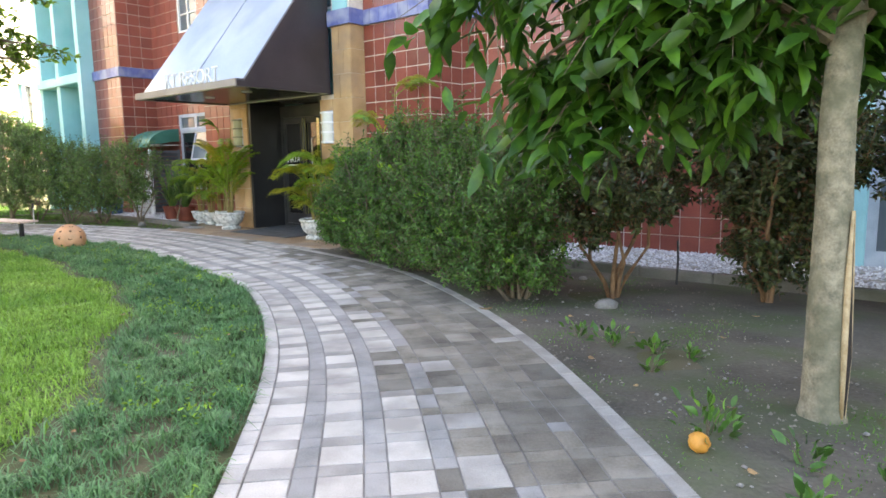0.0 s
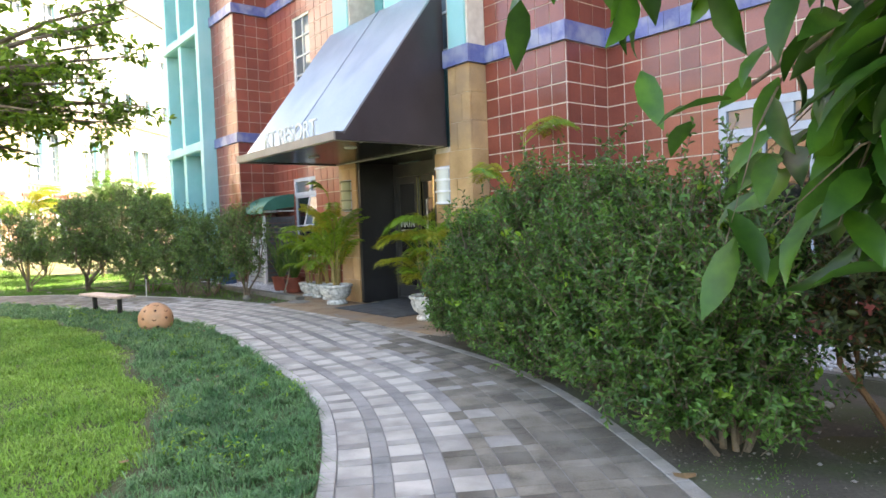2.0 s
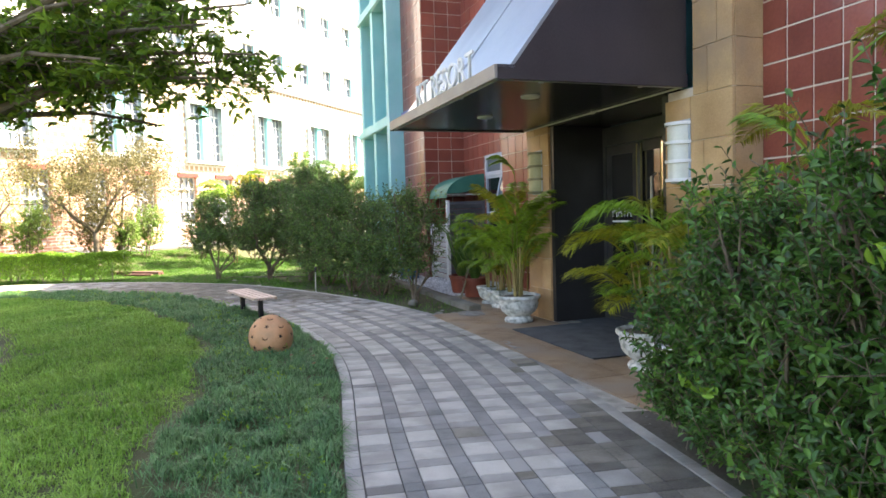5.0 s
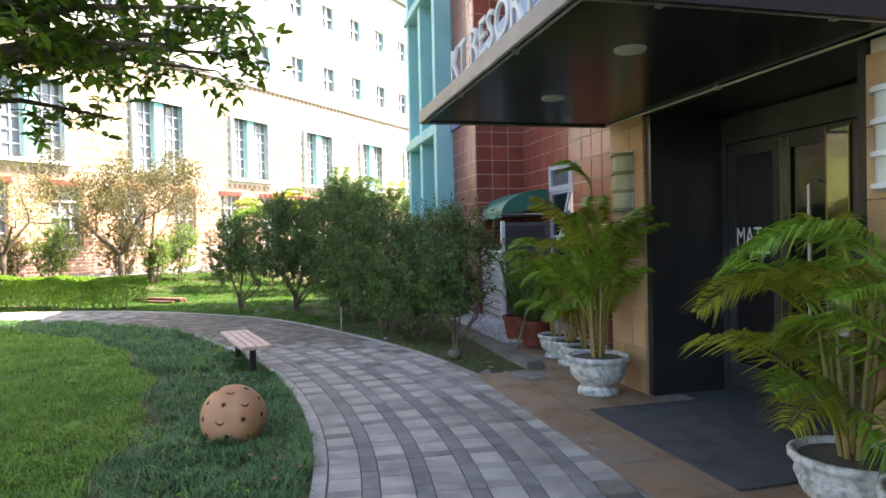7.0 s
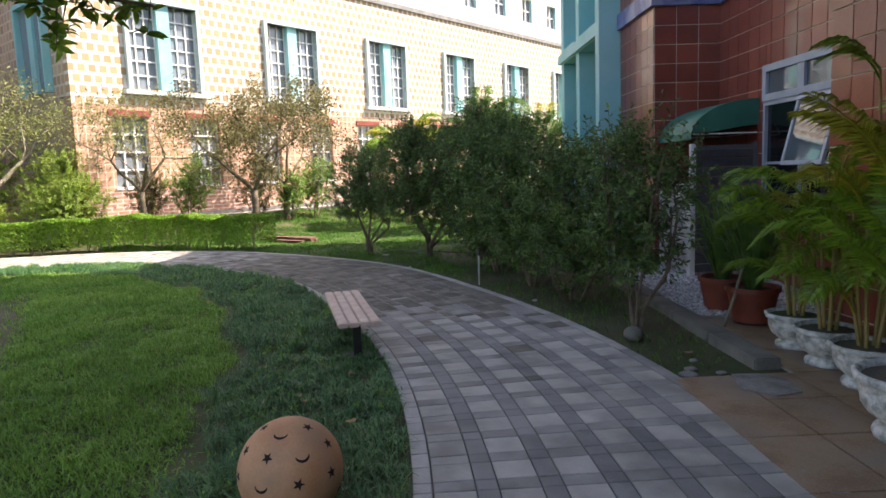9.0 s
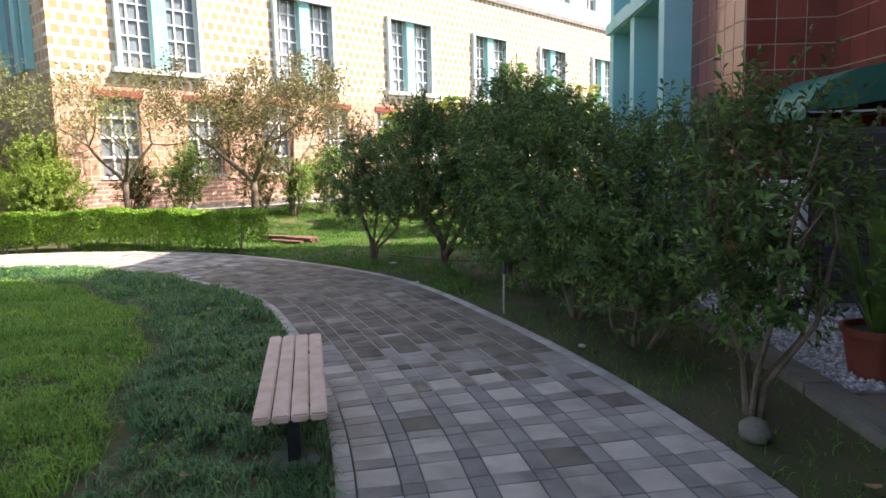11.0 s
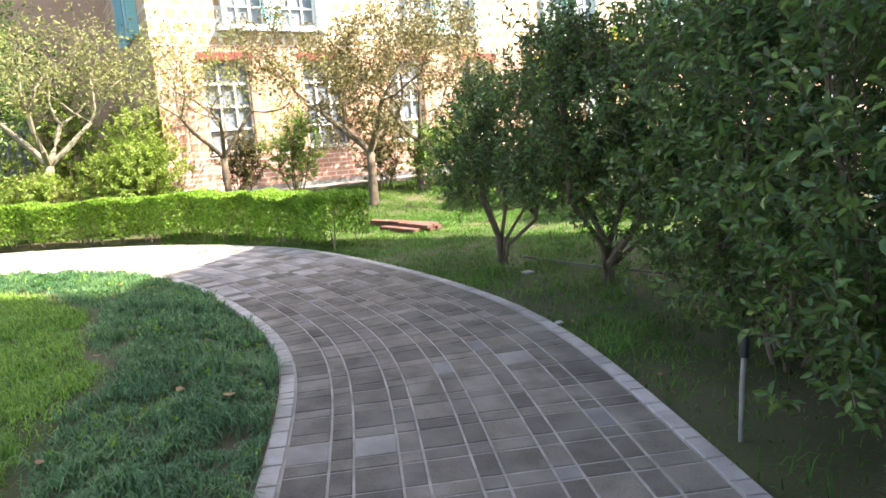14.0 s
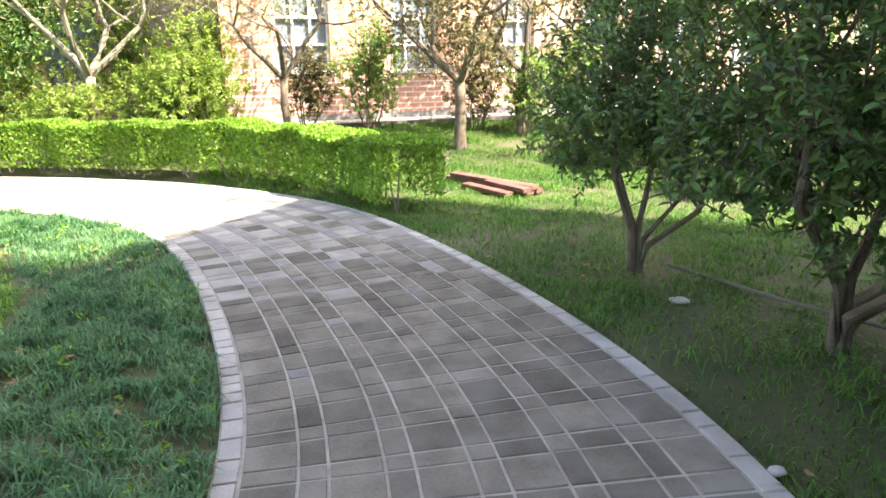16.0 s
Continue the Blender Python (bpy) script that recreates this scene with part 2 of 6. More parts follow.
M_CANVAS = material("green_canvas", (0.02, 0.14, 0.10), (0.04, 0.20, 0.15), 0.55, 3, 90, 0.15)
M_SLATE = material("grey_louvre", (0.09, 0.09, 0.10), (0.14, 0.14, 0.15), 0.6, 4, 60, 0.1)
M_BLUE_PLASTIC = material("blue_plastic", (0.04, 0.10, 0.22), (0.06, 0.14, 0.28), 0.4, 5, 60, 0.05)
M_BOARD = material("red_brown_board", (0.12, 0.055, 0.042), (0.20, 0.105, 0.08), 0.8, 5, 70, 0.3)


def checker_material(name, ground, square, joint, pitch, rows_offset, share, rough=0.6, wide=1.0):
    """Glazed wall tiles laid as a pattern of coloured squares, in metres along local x and z."""
    m = bpy.data.materials.new(name)
    m.use_nodes = True
    nodes, links = m.node_tree.nodes, m.node_tree.links
    coord = nodes.new("ShaderNodeTexCoord")
    turn = nodes.new("ShaderNodeMapping")
    turn.inputs["Rotation"].default_value = (radians(-90), 0, 0)
    links.new(coord.outputs["Object"], turn.inputs[0])
    bricks = nodes.new("ShaderNodeTexBrick")
    bricks.offset, bricks.squash = rows_offset, 1.0
    bricks.inputs["Color1"].default_value, bricks.inputs["Color2"].default_value = (*ground, 1), (*square, 1)
    bricks.inputs["Mortar"].default_value = (*joint, 1)
    bricks.inputs["Scale"].default_value, bricks.inputs["Mortar Size"].default_value = 1.0, 0.11 * pitch * share
    bricks.inputs["Brick Width"].default_value, bricks.inputs["Row Height"].default_value = pitch * wide, pitch
    bricks.inputs["Bias"].default_value = 0.0
    links.new(turn.outputs[0], bricks.inputs["Vector"])
    dirt = nodes.new("ShaderNodeTexNoise")
    dirt.inputs["Scale"].default_value = 1.3
    links.new(coord.outputs["Object"], dirt.inputs["Vector"])
    shade = nodes.new("ShaderNodeMapRange")
    shade.inputs[3].default_value, shade.inputs[4].default_value = 0.8, 1.15
    links.new(dirt.outputs[0], shade.inputs[0])
    hsv = nodes.new("ShaderNodeHueSaturation")
    links.new(shade.outputs[0], hsv.inputs["Value"])
    links.new(bricks.outputs[0], hsv.inputs["Color"])
    shader = nodes["Principled BSDF"]
    links.new(hsv.outputs[0], shader.inputs["Base Color"])
    shader.inputs["Roughness"].default_value = rough
    relief = nodes.new("ShaderNodeBump")
    relief.inputs["Strength"].default_value, relief.inputs["Distance"].default_value, relief.invert = 0.4, 0.01, True
    links.new(bricks.outputs[1], relief.inputs["Height"])
    links.new(relief.outputs[0], shader.inputs["Normal"])
    return m


M_FAR_MOSAIC = checker_material("ochre_square_mosaic", (0.42, 0.27, 0.14), (0.50, 0.35, 0.20), (0.74, 0.70, 0.63), 0.30, 0.5, 1.5)
M_FAR_BRICK = checker_material("orange_wall_tile", (0.50, 0.27, 0.175), (0.58, 0.345, 0.235), (0.66, 0.55, 0.46), 0.22, 0.0, 0.6)

M_FAR_CHEQUER = checker_material("brown_chequer_tile", (0.36, 0.22, 0.14), (0.60, 0.44, 0.30), (0.64, 0.52, 0.40), 0.30, 0.5, 1.0)
M_FAR_COURSES = checker_material("red_brick_courses", (0.47, 0.225, 0.165), (0.55, 0.30, 0.22), (0.66, 0.58, 0.52), 0.115, 0.5, 1.3, wide=3.0)


def glass_material(name, tint, rough, see, ior=1.5):
    m = bpy.data.materials.new(name)
    m.use_nodes = True
    nodes, links = m.node_tree.nodes, m.node_tree.links
    shader = nodes["Principled BSDF"]
    shader.inputs["Base Color"].default_value, shader.inputs["Roughness"].default_value = (*tint, 1), rough
    shader.inputs["Transmission Weight"].default_value, shader.inputs["IOR"].default_value = see, ior
    shader.inputs["Specular IOR Level"].default_value = 0.9
    return m


M_GLASS = glass_material("window_glass", (0.10, 0.13, 0.15), 0.03, 0.0)
M_DOOR_GLASS = glass_material("tinted_door_glass", (0.012, 0.012, 0.013), 0.04, 0.0, 1.55)
M_FAR_GLASS = glass_material("far_window_glass", (0.20, 0.24, 0.28), 0.08, 0.0)


# ---- mesh helpers ----
class Shape:
    """Vertices and faces gathered for one mesh."""

    def __init__(self):
        self.verts, self.faces = [], []

    def add(self, verts, faces):
        k = len(self.verts)
        self.verts += [tuple(v) for v in verts]
        self.faces += [tuple(i + k for i in f) for f in faces]
        return self

    def box(self, x0, x1, y0, y1, z0, z1, m=None):
        vs = [Vector((x, y, z)) for z in (z0, z1) for x, y in ((x0, y0), (x1, y0), (x1, y1), (x0, y1))]
        if m:
            vs = [m @ v for v in vs]
        return self.add(vs, [(3, 2, 1, 0), (4, 5, 6, 7), (0, 1, 5, 4), (1, 2, 6, 5), (2, 3, 7, 6), (3, 0, 4, 7)])

    def prism(self, outline, y0, y1, axis="y"):
        """An outline in two axes drawn out along the third."""
        n = len(outline)
        place = {"y": lambda a, b, c: (a, c, b), "z": lambda a, b, c: (a, b, c), "x": lambda a, b, c: (c, a, b)}[axis]
        vs = [place(a, b, c) for c in (y0, y1) for a, b in outline]
        return self.add(vs, [tuple(range(n))[::-1], tuple(range(n, 2 * n))] + [(i, (i + 1) % n, n + (i + 1) % n, n + i) for i in range(n)])

    def lathe(self, profile, sides=20, centre=(0, 0, 0), wobble=None):
        k = len(profile)
        vs = []
        for i in range(sides):
            a = 2 * math.pi * i / sides
            for r, z in profile:
                q = r * (wobble(a, z) if wobble else 1)
                vs.append((centre[0] + q * math.cos(a), centre[1] + q * math.sin(a), centre[2] + z))
        return self.add(vs, [(i * k + j, ((i + 1) % sides) * k + j, ((i + 1) % sides) * k + j + 1, i * k + j + 1) for i in range(sides) for j in range(k - 1)])

    def tube(self, points, radii, sides=6, rough=0.0, rng=None):
        pts = [Vector(p) for p in points]
        vs = []
        for i, p in enumerate(pts):
            way = (pts[min(i + 1, len(pts) - 1)] - pts[max(i - 1, 0)]).normalized()
            side = way.orthogonal().normalized() if abs(way.z) < 0.9 else way.cross(Vector((0, 1, 0))).normalized()
            other = way.cross(side)
            for j in range(sides):
                a = 2 * math.pi * j / sides
                r = radii[i] * (1 + (rng.uniform(-rough, rough) if rough else 0))
                vs.append(p + (side * math.cos(a) + other * math.sin(a)) * r)
        fs = [(i * sides + j, i * sides + (j + 1) % sides, (i + 1) * sides + (j + 1) % sides, (i + 1) * sides + j) for i in range(len(pts) - 1) for j in range(sides)]
        fs += [tuple(range(sides))[::-1], tuple(range((len(pts) - 1) * sides, len(pts) * sides))]
        return self.add(vs, fs)


def link(name, shape, mat, parent=None, label="", smooth=False, bevel=0.0, place=None):
    """One mesh object out of a Shape."""
    mesh = bpy.data.meshes.new(name)
    mesh.from_pydata(shape.verts, [], shape.faces)
    if bevel:
        bm = bmesh.new()
        bm.from_mesh(mesh)
        bmesh.ops.recalc_face_normals(bm, faces=bm.faces)
        bmesh.ops.bevel(bm, geom=bm.edges[:], offset=bevel, segments=2, affect="EDGES", clamp_overlap=True)
        bm.to_mesh(mesh)
        bm.free()
    if smooth:
        mesh.polygons.foreach_set("use_smooth", [True] * len(mesh.polygons))
        if smooth != "all":
            mesh.set_sharp_from_angle(angle=radians(40))
    mesh.materials.append(mat)
    ob = new(name, mesh)
    if parent:
        ob.parent = parent
    if place:
        ob.matrix_basis = place
    if label:
        tagged(ob, label)
    return ob


part = link


def thing(name, m, label, category, group="", kind=""):
    """An Empty that parents the parts of one thing."""
    ob = new(name)
    ob.matrix_basis = m
    ob.empty_display_size = 0.1
    return tagged(ob, label, category, group, kind)


def raw(name, verts, faces, mat, parent=None, label="", smooth=False):
    """A mesh object out of arrays."""
    mesh = bpy.data.meshes.new(name)
    n, k = faces.shape
    mesh.vertices.add(len(verts))
    mesh.vertices.foreach_set("co", verts.astype(np.float32).ravel())
    mesh.loops.add(n * k)
    mesh.loops.foreach_set("vertex_index", faces.astype(np.int32).ravel())
    mesh.polygons.add(n)
    mesh.polygons.foreach_set("loop_start", np.arange(0, n * k, k, dtype=np.int32))
    mesh.polygons.foreach_set("loop_total", np.full(n, k, dtype=np.int32))
    mesh.update(calc_edges=True)
    if smooth:
        mesh.polygons.foreach_set("use_smooth", np.ones(n, dtype=bool))
    mesh.materials.append(mat)
    ob = new(name, mesh)
    if parent:
        ob.parent = parent
    if label:
        tagged(ob, label)
    return ob


def leaf_arrays(centres, aim, length, width, rng, fold=0.25, scatter=0.55, face=None):
    """Folded lozenge leaves: at each centre, pointing along aim with scatter; face: the way their upper sides turn."""
    n = len(centres)
    way = aim + rng.normal(0, scatter, (n, 3))
    way /= np.linalg.norm(way, axis=1, keepdims=True) + 1e-9
    side = np.cross(way, rng.normal(0, 1, (n, 3)) if face is None else face + rng.normal(0, 0.45, (n, 3)))
    side /= np.linalg.norm(side, axis=1, keepdims=True) + 1e-9
    up = np.cross(side, way)
    size = rng.uniform(0.7, 1.25, (n, 1))
    ln, wd = length * size, 0.88 * width * size
    base, tip = centres - way * ln * 0.5, centres + way * ln * 0.5 - up * ln * 0.14
    rear, fore = centres - way * ln * 0.22, centres + way * ln * 0.16
    lift = up * wd * fold
    verts = np.stack([base, rear + side * wd * 0.46 + lift, fore + side * wd * 0.40 + lift, tip, fore - side * wd * 0.40 + lift, rear - side * wd * 0.46 + lift], 1).reshape(-1, 3)
    k = np.arange(n)[:, None] * 6
    faces = np.concatenate([k + np.array([[0, 3, 2, 1]]), k + np.array([[0, 5, 4, 3]])])
    return verts, faces


def crown_points(blobs, count, rng, shell=0.55):
    """Points in clumps over the outer part of several ellipsoids (x, y, z, rx, ry, rz), with outward ways."""
    weights = np.array([b[3] * b[4] + b[4] * b[5] + b[3] * b[5] for b in blobs])
    which = rng.choice(len(blobs), count, p=weights / weights.sum())
    b = np.array(blobs)[which]
    d = rng.normal(0, 1, (count, 3))
    d /= np.linalg.norm(d, axis=1, keepdims=True)
    bump = 1 + 0.17 * np.sin(d[:, 0] * 6 + which * 1.7) * np.cos(d[:, 1] * 7 + d[:, 2] * 5 + which) + 0.09 * np.sin(d[:, 2] * 17 + d[:, 0] * 13)
    r = (1 - shell * rng.random(count) ** 1.6) * bump
    return b[:, :3] + d * b[:, 3:] * r[:, None], d


def grow(shape, tips, start, way, length, radius, depth, rng, spread=0.6, up=0.25, forks=(2, 3), shrink=0.72):
    """A limb that bends and forks; the ends of the last twigs go into tips."""
    pts, radii = [Vector(start)], [radius]
    way = Vector(way).normalized()
    for i in range(3):
        way = (way + Vector(rng.normal(0, 0.16, 3)) + Vector((0, 0, up * 0.25))).normalized()
        pts.append(pts[-1] + way * length / 3)
        radii.append(radius * (1 - 0.11 * (i + 1)))
    shape.tube(pts, radii, 7 if depth > 2 else 5 if depth > 0 else 3)
    if depth <= 2:
        tips.extend((np.array(p), np.array(way)) for p in pts[1:])
    if depth == 0:
        return
    for _ in range(rng.integers(forks[0], forks[1] + 1)):
        turn = (way + Vector(rng.normal(0, spread, 3)) + Vector((0, 0, up))).normalized()
        grow(shape, tips, pts[-1], turn, length * rng.uniform(shrink - 0.12, shrink + 0.1), radii[-1] * 0.68, depth - 1, rng, spread, up, forks, shrink)


# ---- the plan ----
NEAR = pose(-4.37, 14.90, 0, 0, 0, -40)     # local x along the entrance front, y into the building
FAR = pose(-25.0, 16.7, 0, 0, 0, 98)        # local x along the far front, y into the building


def near(x, y, z=0.0):
    return NEAR @ Vector((x, y, z))


CENTRE = [(0.35, -7.0), (0.3, -3.5), (0.2, 0.0), (0.03, 2.8), (-0.43, 5.5), (-1.45, 8.2), (-3.0, 10.2), (-5.215, 12.66), (-7.9, 14.5), (-10.9, 15.67), (-13.65, 16.23), (-17.0, 15.7), (-18.85, 14.75), (-20.4, 13.05), (-21.6, 10.6), (-22.2, 7.6), (-22.3, 4.0), (-22.0, 1.0)]


def spline(points, step=0.05):
    p = np.array([points[0], *points, points[-1]], float)
    out = []
    for i in range(1, len(p) - 2):
        t = np.linspace(0, 1, 60, endpoint=False)[:, None]
        a, b, c, d = p[i - 1], p[i], p[i + 1], p[i + 2]
        out.append(0.5 * (2 * b + (c - a) * t + (2 * a - 5 * b + 4 * c - d) * t ** 2 + (3 * b - a - 3 * c + d) * t ** 3))
    q = np.concatenate(out)
    for _ in range(40):
        q[1:-1] = 0.25 * q[:-2] + 0.5 * q[1:-1] + 0.25 * q[2:]
    s = np.concatenate([[0], np.cumsum(np.linalg.norm(np.diff(q, axis=0), axis=1))])
    even = np.arange(0, s[-1], step)
    return even, np.stack([np.interp(even, s, q[:, 0]), np.interp(even, s, q[:, 1])], 1)


S, LINE = spline(CENTRE)
WAY = np.gradient(LINE, axis=0)
WAY /= np.linalg.norm(WAY, axis=1, keepdims=True)
RIGHT = np.stack([WAY[:, 1], -WAY[:, 0]], 1)


def on_path(s, w):
    """The place s metres along the path and w metres to the right of its middle."""
    x = [np.interp(s, S, LINE[:, i]) + w * np.interp(s, S, RIGHT[:, i]) for i in (0, 1)]
    return np.stack(x, -1)


def beside(points):
    """How far along the path and to its right each point lies."""
    s, w = np.empty(len(points)), np.empty(len(points))
    for k in range(0, len(points), 20000):
        p = points[k:k + 20000]
        d = ((p[:, None] - LINE[None, ::4]) ** 2).sum(2)
        i = d.argmin(1) * 4
        s[k:k + 20000] = S[i]
        w[k:k + 20000] = ((p - LINE[i]) * RIGHT[i]).sum(1)
    return s, w


def smooth_step(x):
    x = np.clip(x, 0, 1)
    return x * x * (3 - 2 * x)


def rise(x, y):
    """The ground's height: level, but for a bank up to the far building."""
    along = (x + 25) * -0.139 + (y - 16.7) * 0.990
    off = (x + 25) * 0.990 + (y - 16.7) * 0.139
    return -0.03 + 0.46 * smooth_step((5.6 - off) / 4.6) * smooth_step((along + 3.4) / 3.0)


# ---- ground ----
def build_ground():
    xs = np.concatenate([[-400, -150, -70], np.arange(-40, 16.1, 0.5), [30, 80, 200, 400]])
    ys = np.concatenate([[-400, -120, -40, -15], np.arange(-8, 45.1, 0.5), [60, 120, 400]])
    gx, gy = np.meshgrid(xs, ys)
    z = rise(gx, gy)
    s_all, w_all = beside(np.stack([gx.ravel(), gy.ravel()], 1))
    uneven = 0.018 * np.sin(gx * 1.7 + 1.3 * np.sin(gy)) * np.cos(gy * 1.3)
    z += np.where(np.abs(w_all.reshape(z.shape)) > 1.5, uneven, -0.01)
    z = np.where(z > 0.05, z, np.minimum(z, -0.012))
    verts = np.stack([gx, gy, z], -1).reshape(-1, 3)
    r, c = gx.shape
    i = (np.arange(r - 1)[:, None] * c + np.arange(c - 1)).ravel()
    faces = np.stack([i, i + 1, i + c + 1, i + c], 1)
    return tagged(raw("ground", verts, faces, M_GROUND, smooth=True), "level turf and soil ground with patchy thin grass", "ground", kind="structure")


ground = build_ground()


def strip(name, s0, s1, w0, w1, z, mat, label, category, step=0.25, uneven=0.0, parent=None):
    s = np.arange(s0, s1 + 1e-6, step)
    k = 9
    ws = [w0(s) if callable(w0) else np.full(len(s), w0), w1(s) if callable(w1) else np.full(len(s), w1)]
    cols = [on_path(s, ws[0] + (ws[1] - ws[0]) * f) for f in np.linspace(0, 1, k)]
    xy = np.stack(cols, 1)
    zz = z + uneven * np.sin(xy[..., 0] * 3.1) * np.cos(xy[..., 1] * 2.7) * np.sin(np.linspace(0, math.pi, k))[None]
    verts = np.concatenate([xy, zz[..., None]], -1).reshape(-1, 3)
    i = (np.arange(len(s) - 1)[:, None] * k + np.arange(k - 1)).ravel()
    faces = np.stack([i, i + 1, i + k + 1, i + k], 1)
    return tagged(raw(name, verts, faces, mat, parent, smooth=True), label, category, kind="structure")


S_BED = float(S[np.argmin(((LINE - (-2.6, 9.8)) ** 2).sum(1))])
planting_bed = strip("planting_bed", 3.0, S_BED + 0.9, 1.0, lambda s: np.interp(s, [0, S_BED - 5, S_BED - 2, S_BED + 1], [6.5, 5.0, 3.2, 1.7]), -0.006, M_SOIL, "bare sandy soil bed with moss patches under the shrubs", "planting bed", uneven=0.03)
path_bed_start = strip("pavement_bed_start", 0.2, 16.5, -1.085, 1.085, -0.005, M_JOINT_MID, "grey sand joints under the paved garden path", "path")
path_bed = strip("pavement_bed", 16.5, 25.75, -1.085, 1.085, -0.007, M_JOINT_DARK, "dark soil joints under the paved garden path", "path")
path_bed_far = strip("pavement_bed_far", 25.75, S[-1] - 0.2, -1.085, 1.085, -0.004, M_JOINT, "pale sand joints under the paved garden path", "path")


# ---- near building: walls, bands, openings ----
def panel(x0, x1, z0, z1, y0, y1, holes=()):
    """A wall from y0 to y1 deep with rectangular openings (x0, x1, z0, z1) cut through."""
    xs = sorted({x0, x1, *[h[0] for h in holes], *[h[1] for h in holes]})
    zs = sorted({z0, z1, *[h[2] for h in holes], *[h[3] for h in holes]})
    shape = Shape()
    for a, b in zip(xs, xs[1:]):
        for c, d in zip(zs, zs[1:]):
            if not any(h[0] <= a and b <= h[1] and h[2] <= c and d <= h[3] for h in holes):
                shape.box(a, b, y0, y1, c, d)
    return shape


def wall(name, shape, mat, label, m=NEAR):
    ob = link(name, shape, mat)
    ob.matrix_basis = m
    return tagged(ob, label, "wall", kind="structure")


BAND, BAND_TOP, ROOF = 4.05, 4.33, 14.6
WIN_A = (6.90, 8.55, 0.95, 2.93)
WIN_B = (-5.52, -2.75, 0.75, 2.90)
WIN_C = (-5.35, -4.30, 5.20, 7.25)
DOOR_R = (11.55, 13.1, 0.0, 2.75)
wall_recess_right = wall("wall_recess_right", panel(5.15, 22, -0.05, ROOF, 1.28, 1.55, [WIN_A, DOOR_R]), M_GROUT, "set-back front wall with red glazed tiles and pale joints")
wall_wing_right = wall("wall_wing_right", panel(3.50, 5.15, -0.05, ROOF, 0.36, 1.28), M_GROUT, "projecting front wall with red glazed tiles and pale joints")
wall_wing_left = wall("wall_wing_left", panel(-2.35, -0.67, -0.05, ROOF, 0.36, 1.44), M_GROUT, "projecting front wall with red-brown glazed tiles")
wall_recess_left = wall("wall_recess_left", panel(-6.93, -2.35, -0.05, ROOF, 1.44, 1.70, [WIN_B, WIN_C]), M_GROUT, "set-back front wall with red-brown glazed tiles")
wall_block_left = wall("wall_block_left", panel(-8.66, -6.93, -0.05, ROOF, 0.40, 1.70), M_GROUT, "projecting corner block with red glazed tiles")
wall_over_entrance = wall("wall_over_entrance", panel(-0.67, 3.50, 2.8, ROOF, 0.62, 0.9, [(0.25, 1.15, 4.6, 7.4), (1.95, 2.85, 4.6, 7.4)]), M_TEAL_DEEP, "teal painted wall above the entrance canopy")
wall_end = wall("wall_end", panel(-12.42, -12.12, -0.05, 11.3, 0.76, 12), M_TEAL, "teal painted end wall of the building")
wall_back = wall("wall_back", panel(-12.42, 22, -0.05, 11.3, 12, 12.3), M_STONE, "plain back wall of the building")
wall_side = wall("wall_side", panel(22, 22.3, -0.05, ROOF, 1.28, 12.3), M_STONE, "plain side wall of the building")
roof = link("roof_main", Shape().box(-8.66, 22.3, 0.3, 12.3, ROOF, ROOF + 0.25).box(-12.42, -8.66, 0.3, 12.3, 11.3, 11.55), M_GREY_TRIM, place=NEAR)
tagged(roof, "flat grey roof slab of the building", "roof", kind="structure")

# glazed tiles: nearest walls as single pieces, the rest joined
PITCH, GAP = 0.30, 0.014


def tile_grid(x0, x1, z0, z1, holes):
    cols, rows = max(1, round((x1 - x0) / PITCH)), max(1, round((z1 - z0) / PITCH))
    px, pz = (x1 - x0) / cols, (z1 - z0) / rows
    for i in range(cols):
        for j in range(rows):
            a, c = x0 + i * px, z0 + j * pz
            if not any(h[0] < a + px - 0.03 and a + 0.03 < h[1] and h[2] < c + pz - 0.03 and c + 0.03 < h[3] for h in holes):
                yield a, c, px, pz


TILE_RNG = np.random.default_rng(4)


def trimmed(x0, x1, z0, z1, holes):
    """The tiles of a wall, those at the edge of an opening cut to fit it."""
    for a, c, px, pz in tile_grid(x0, x1, z0, z1, ()):
        pieces = [(a, a + px, c, c + pz)]
        for h0, h1, k0, k1 in holes:
            cut = []
            for l, r, d, u in pieces:
                if r <= h0 or l >= h1 or u <= k0 or d >= k1:
                    cut.append((l, r, d, u))
                    continue
                cut += [(l, h0, d, u), (h1, r, d, u), (max(l, h0), min(r, h1), d, k0), (max(l, h0), min(r, h1), k1, u)]
            pieces = [q for q in cut if q[1] - q[0] > 0.035 and q[3] - q[2] > 0.035]
        for l, r, d, u in pieces:
            yield l, d, r - l, u - d


def front_tiles(owner, x0, x1, z0, z1, y, holes=(), single=False, mat=M_TILE):
    joined = Shape()
    for a, c, px, pz in trimmed(x0, x1, z0, z1, holes):
        tip = TILE_RNG.uniform(0, 0.0025)
        if single:
            piece(owner, px, pz, (a, y - 0.009 - tip, c), 0, mat)
        else:
            joined.box(a + GAP / 2, a + px - GAP / 2, y - 0.009 - tip, y, c + GAP / 2, c + pz - GAP / 2)
    if joined.verts:
        tagged(link("tiles", joined, mat, owner), kind="stuff")


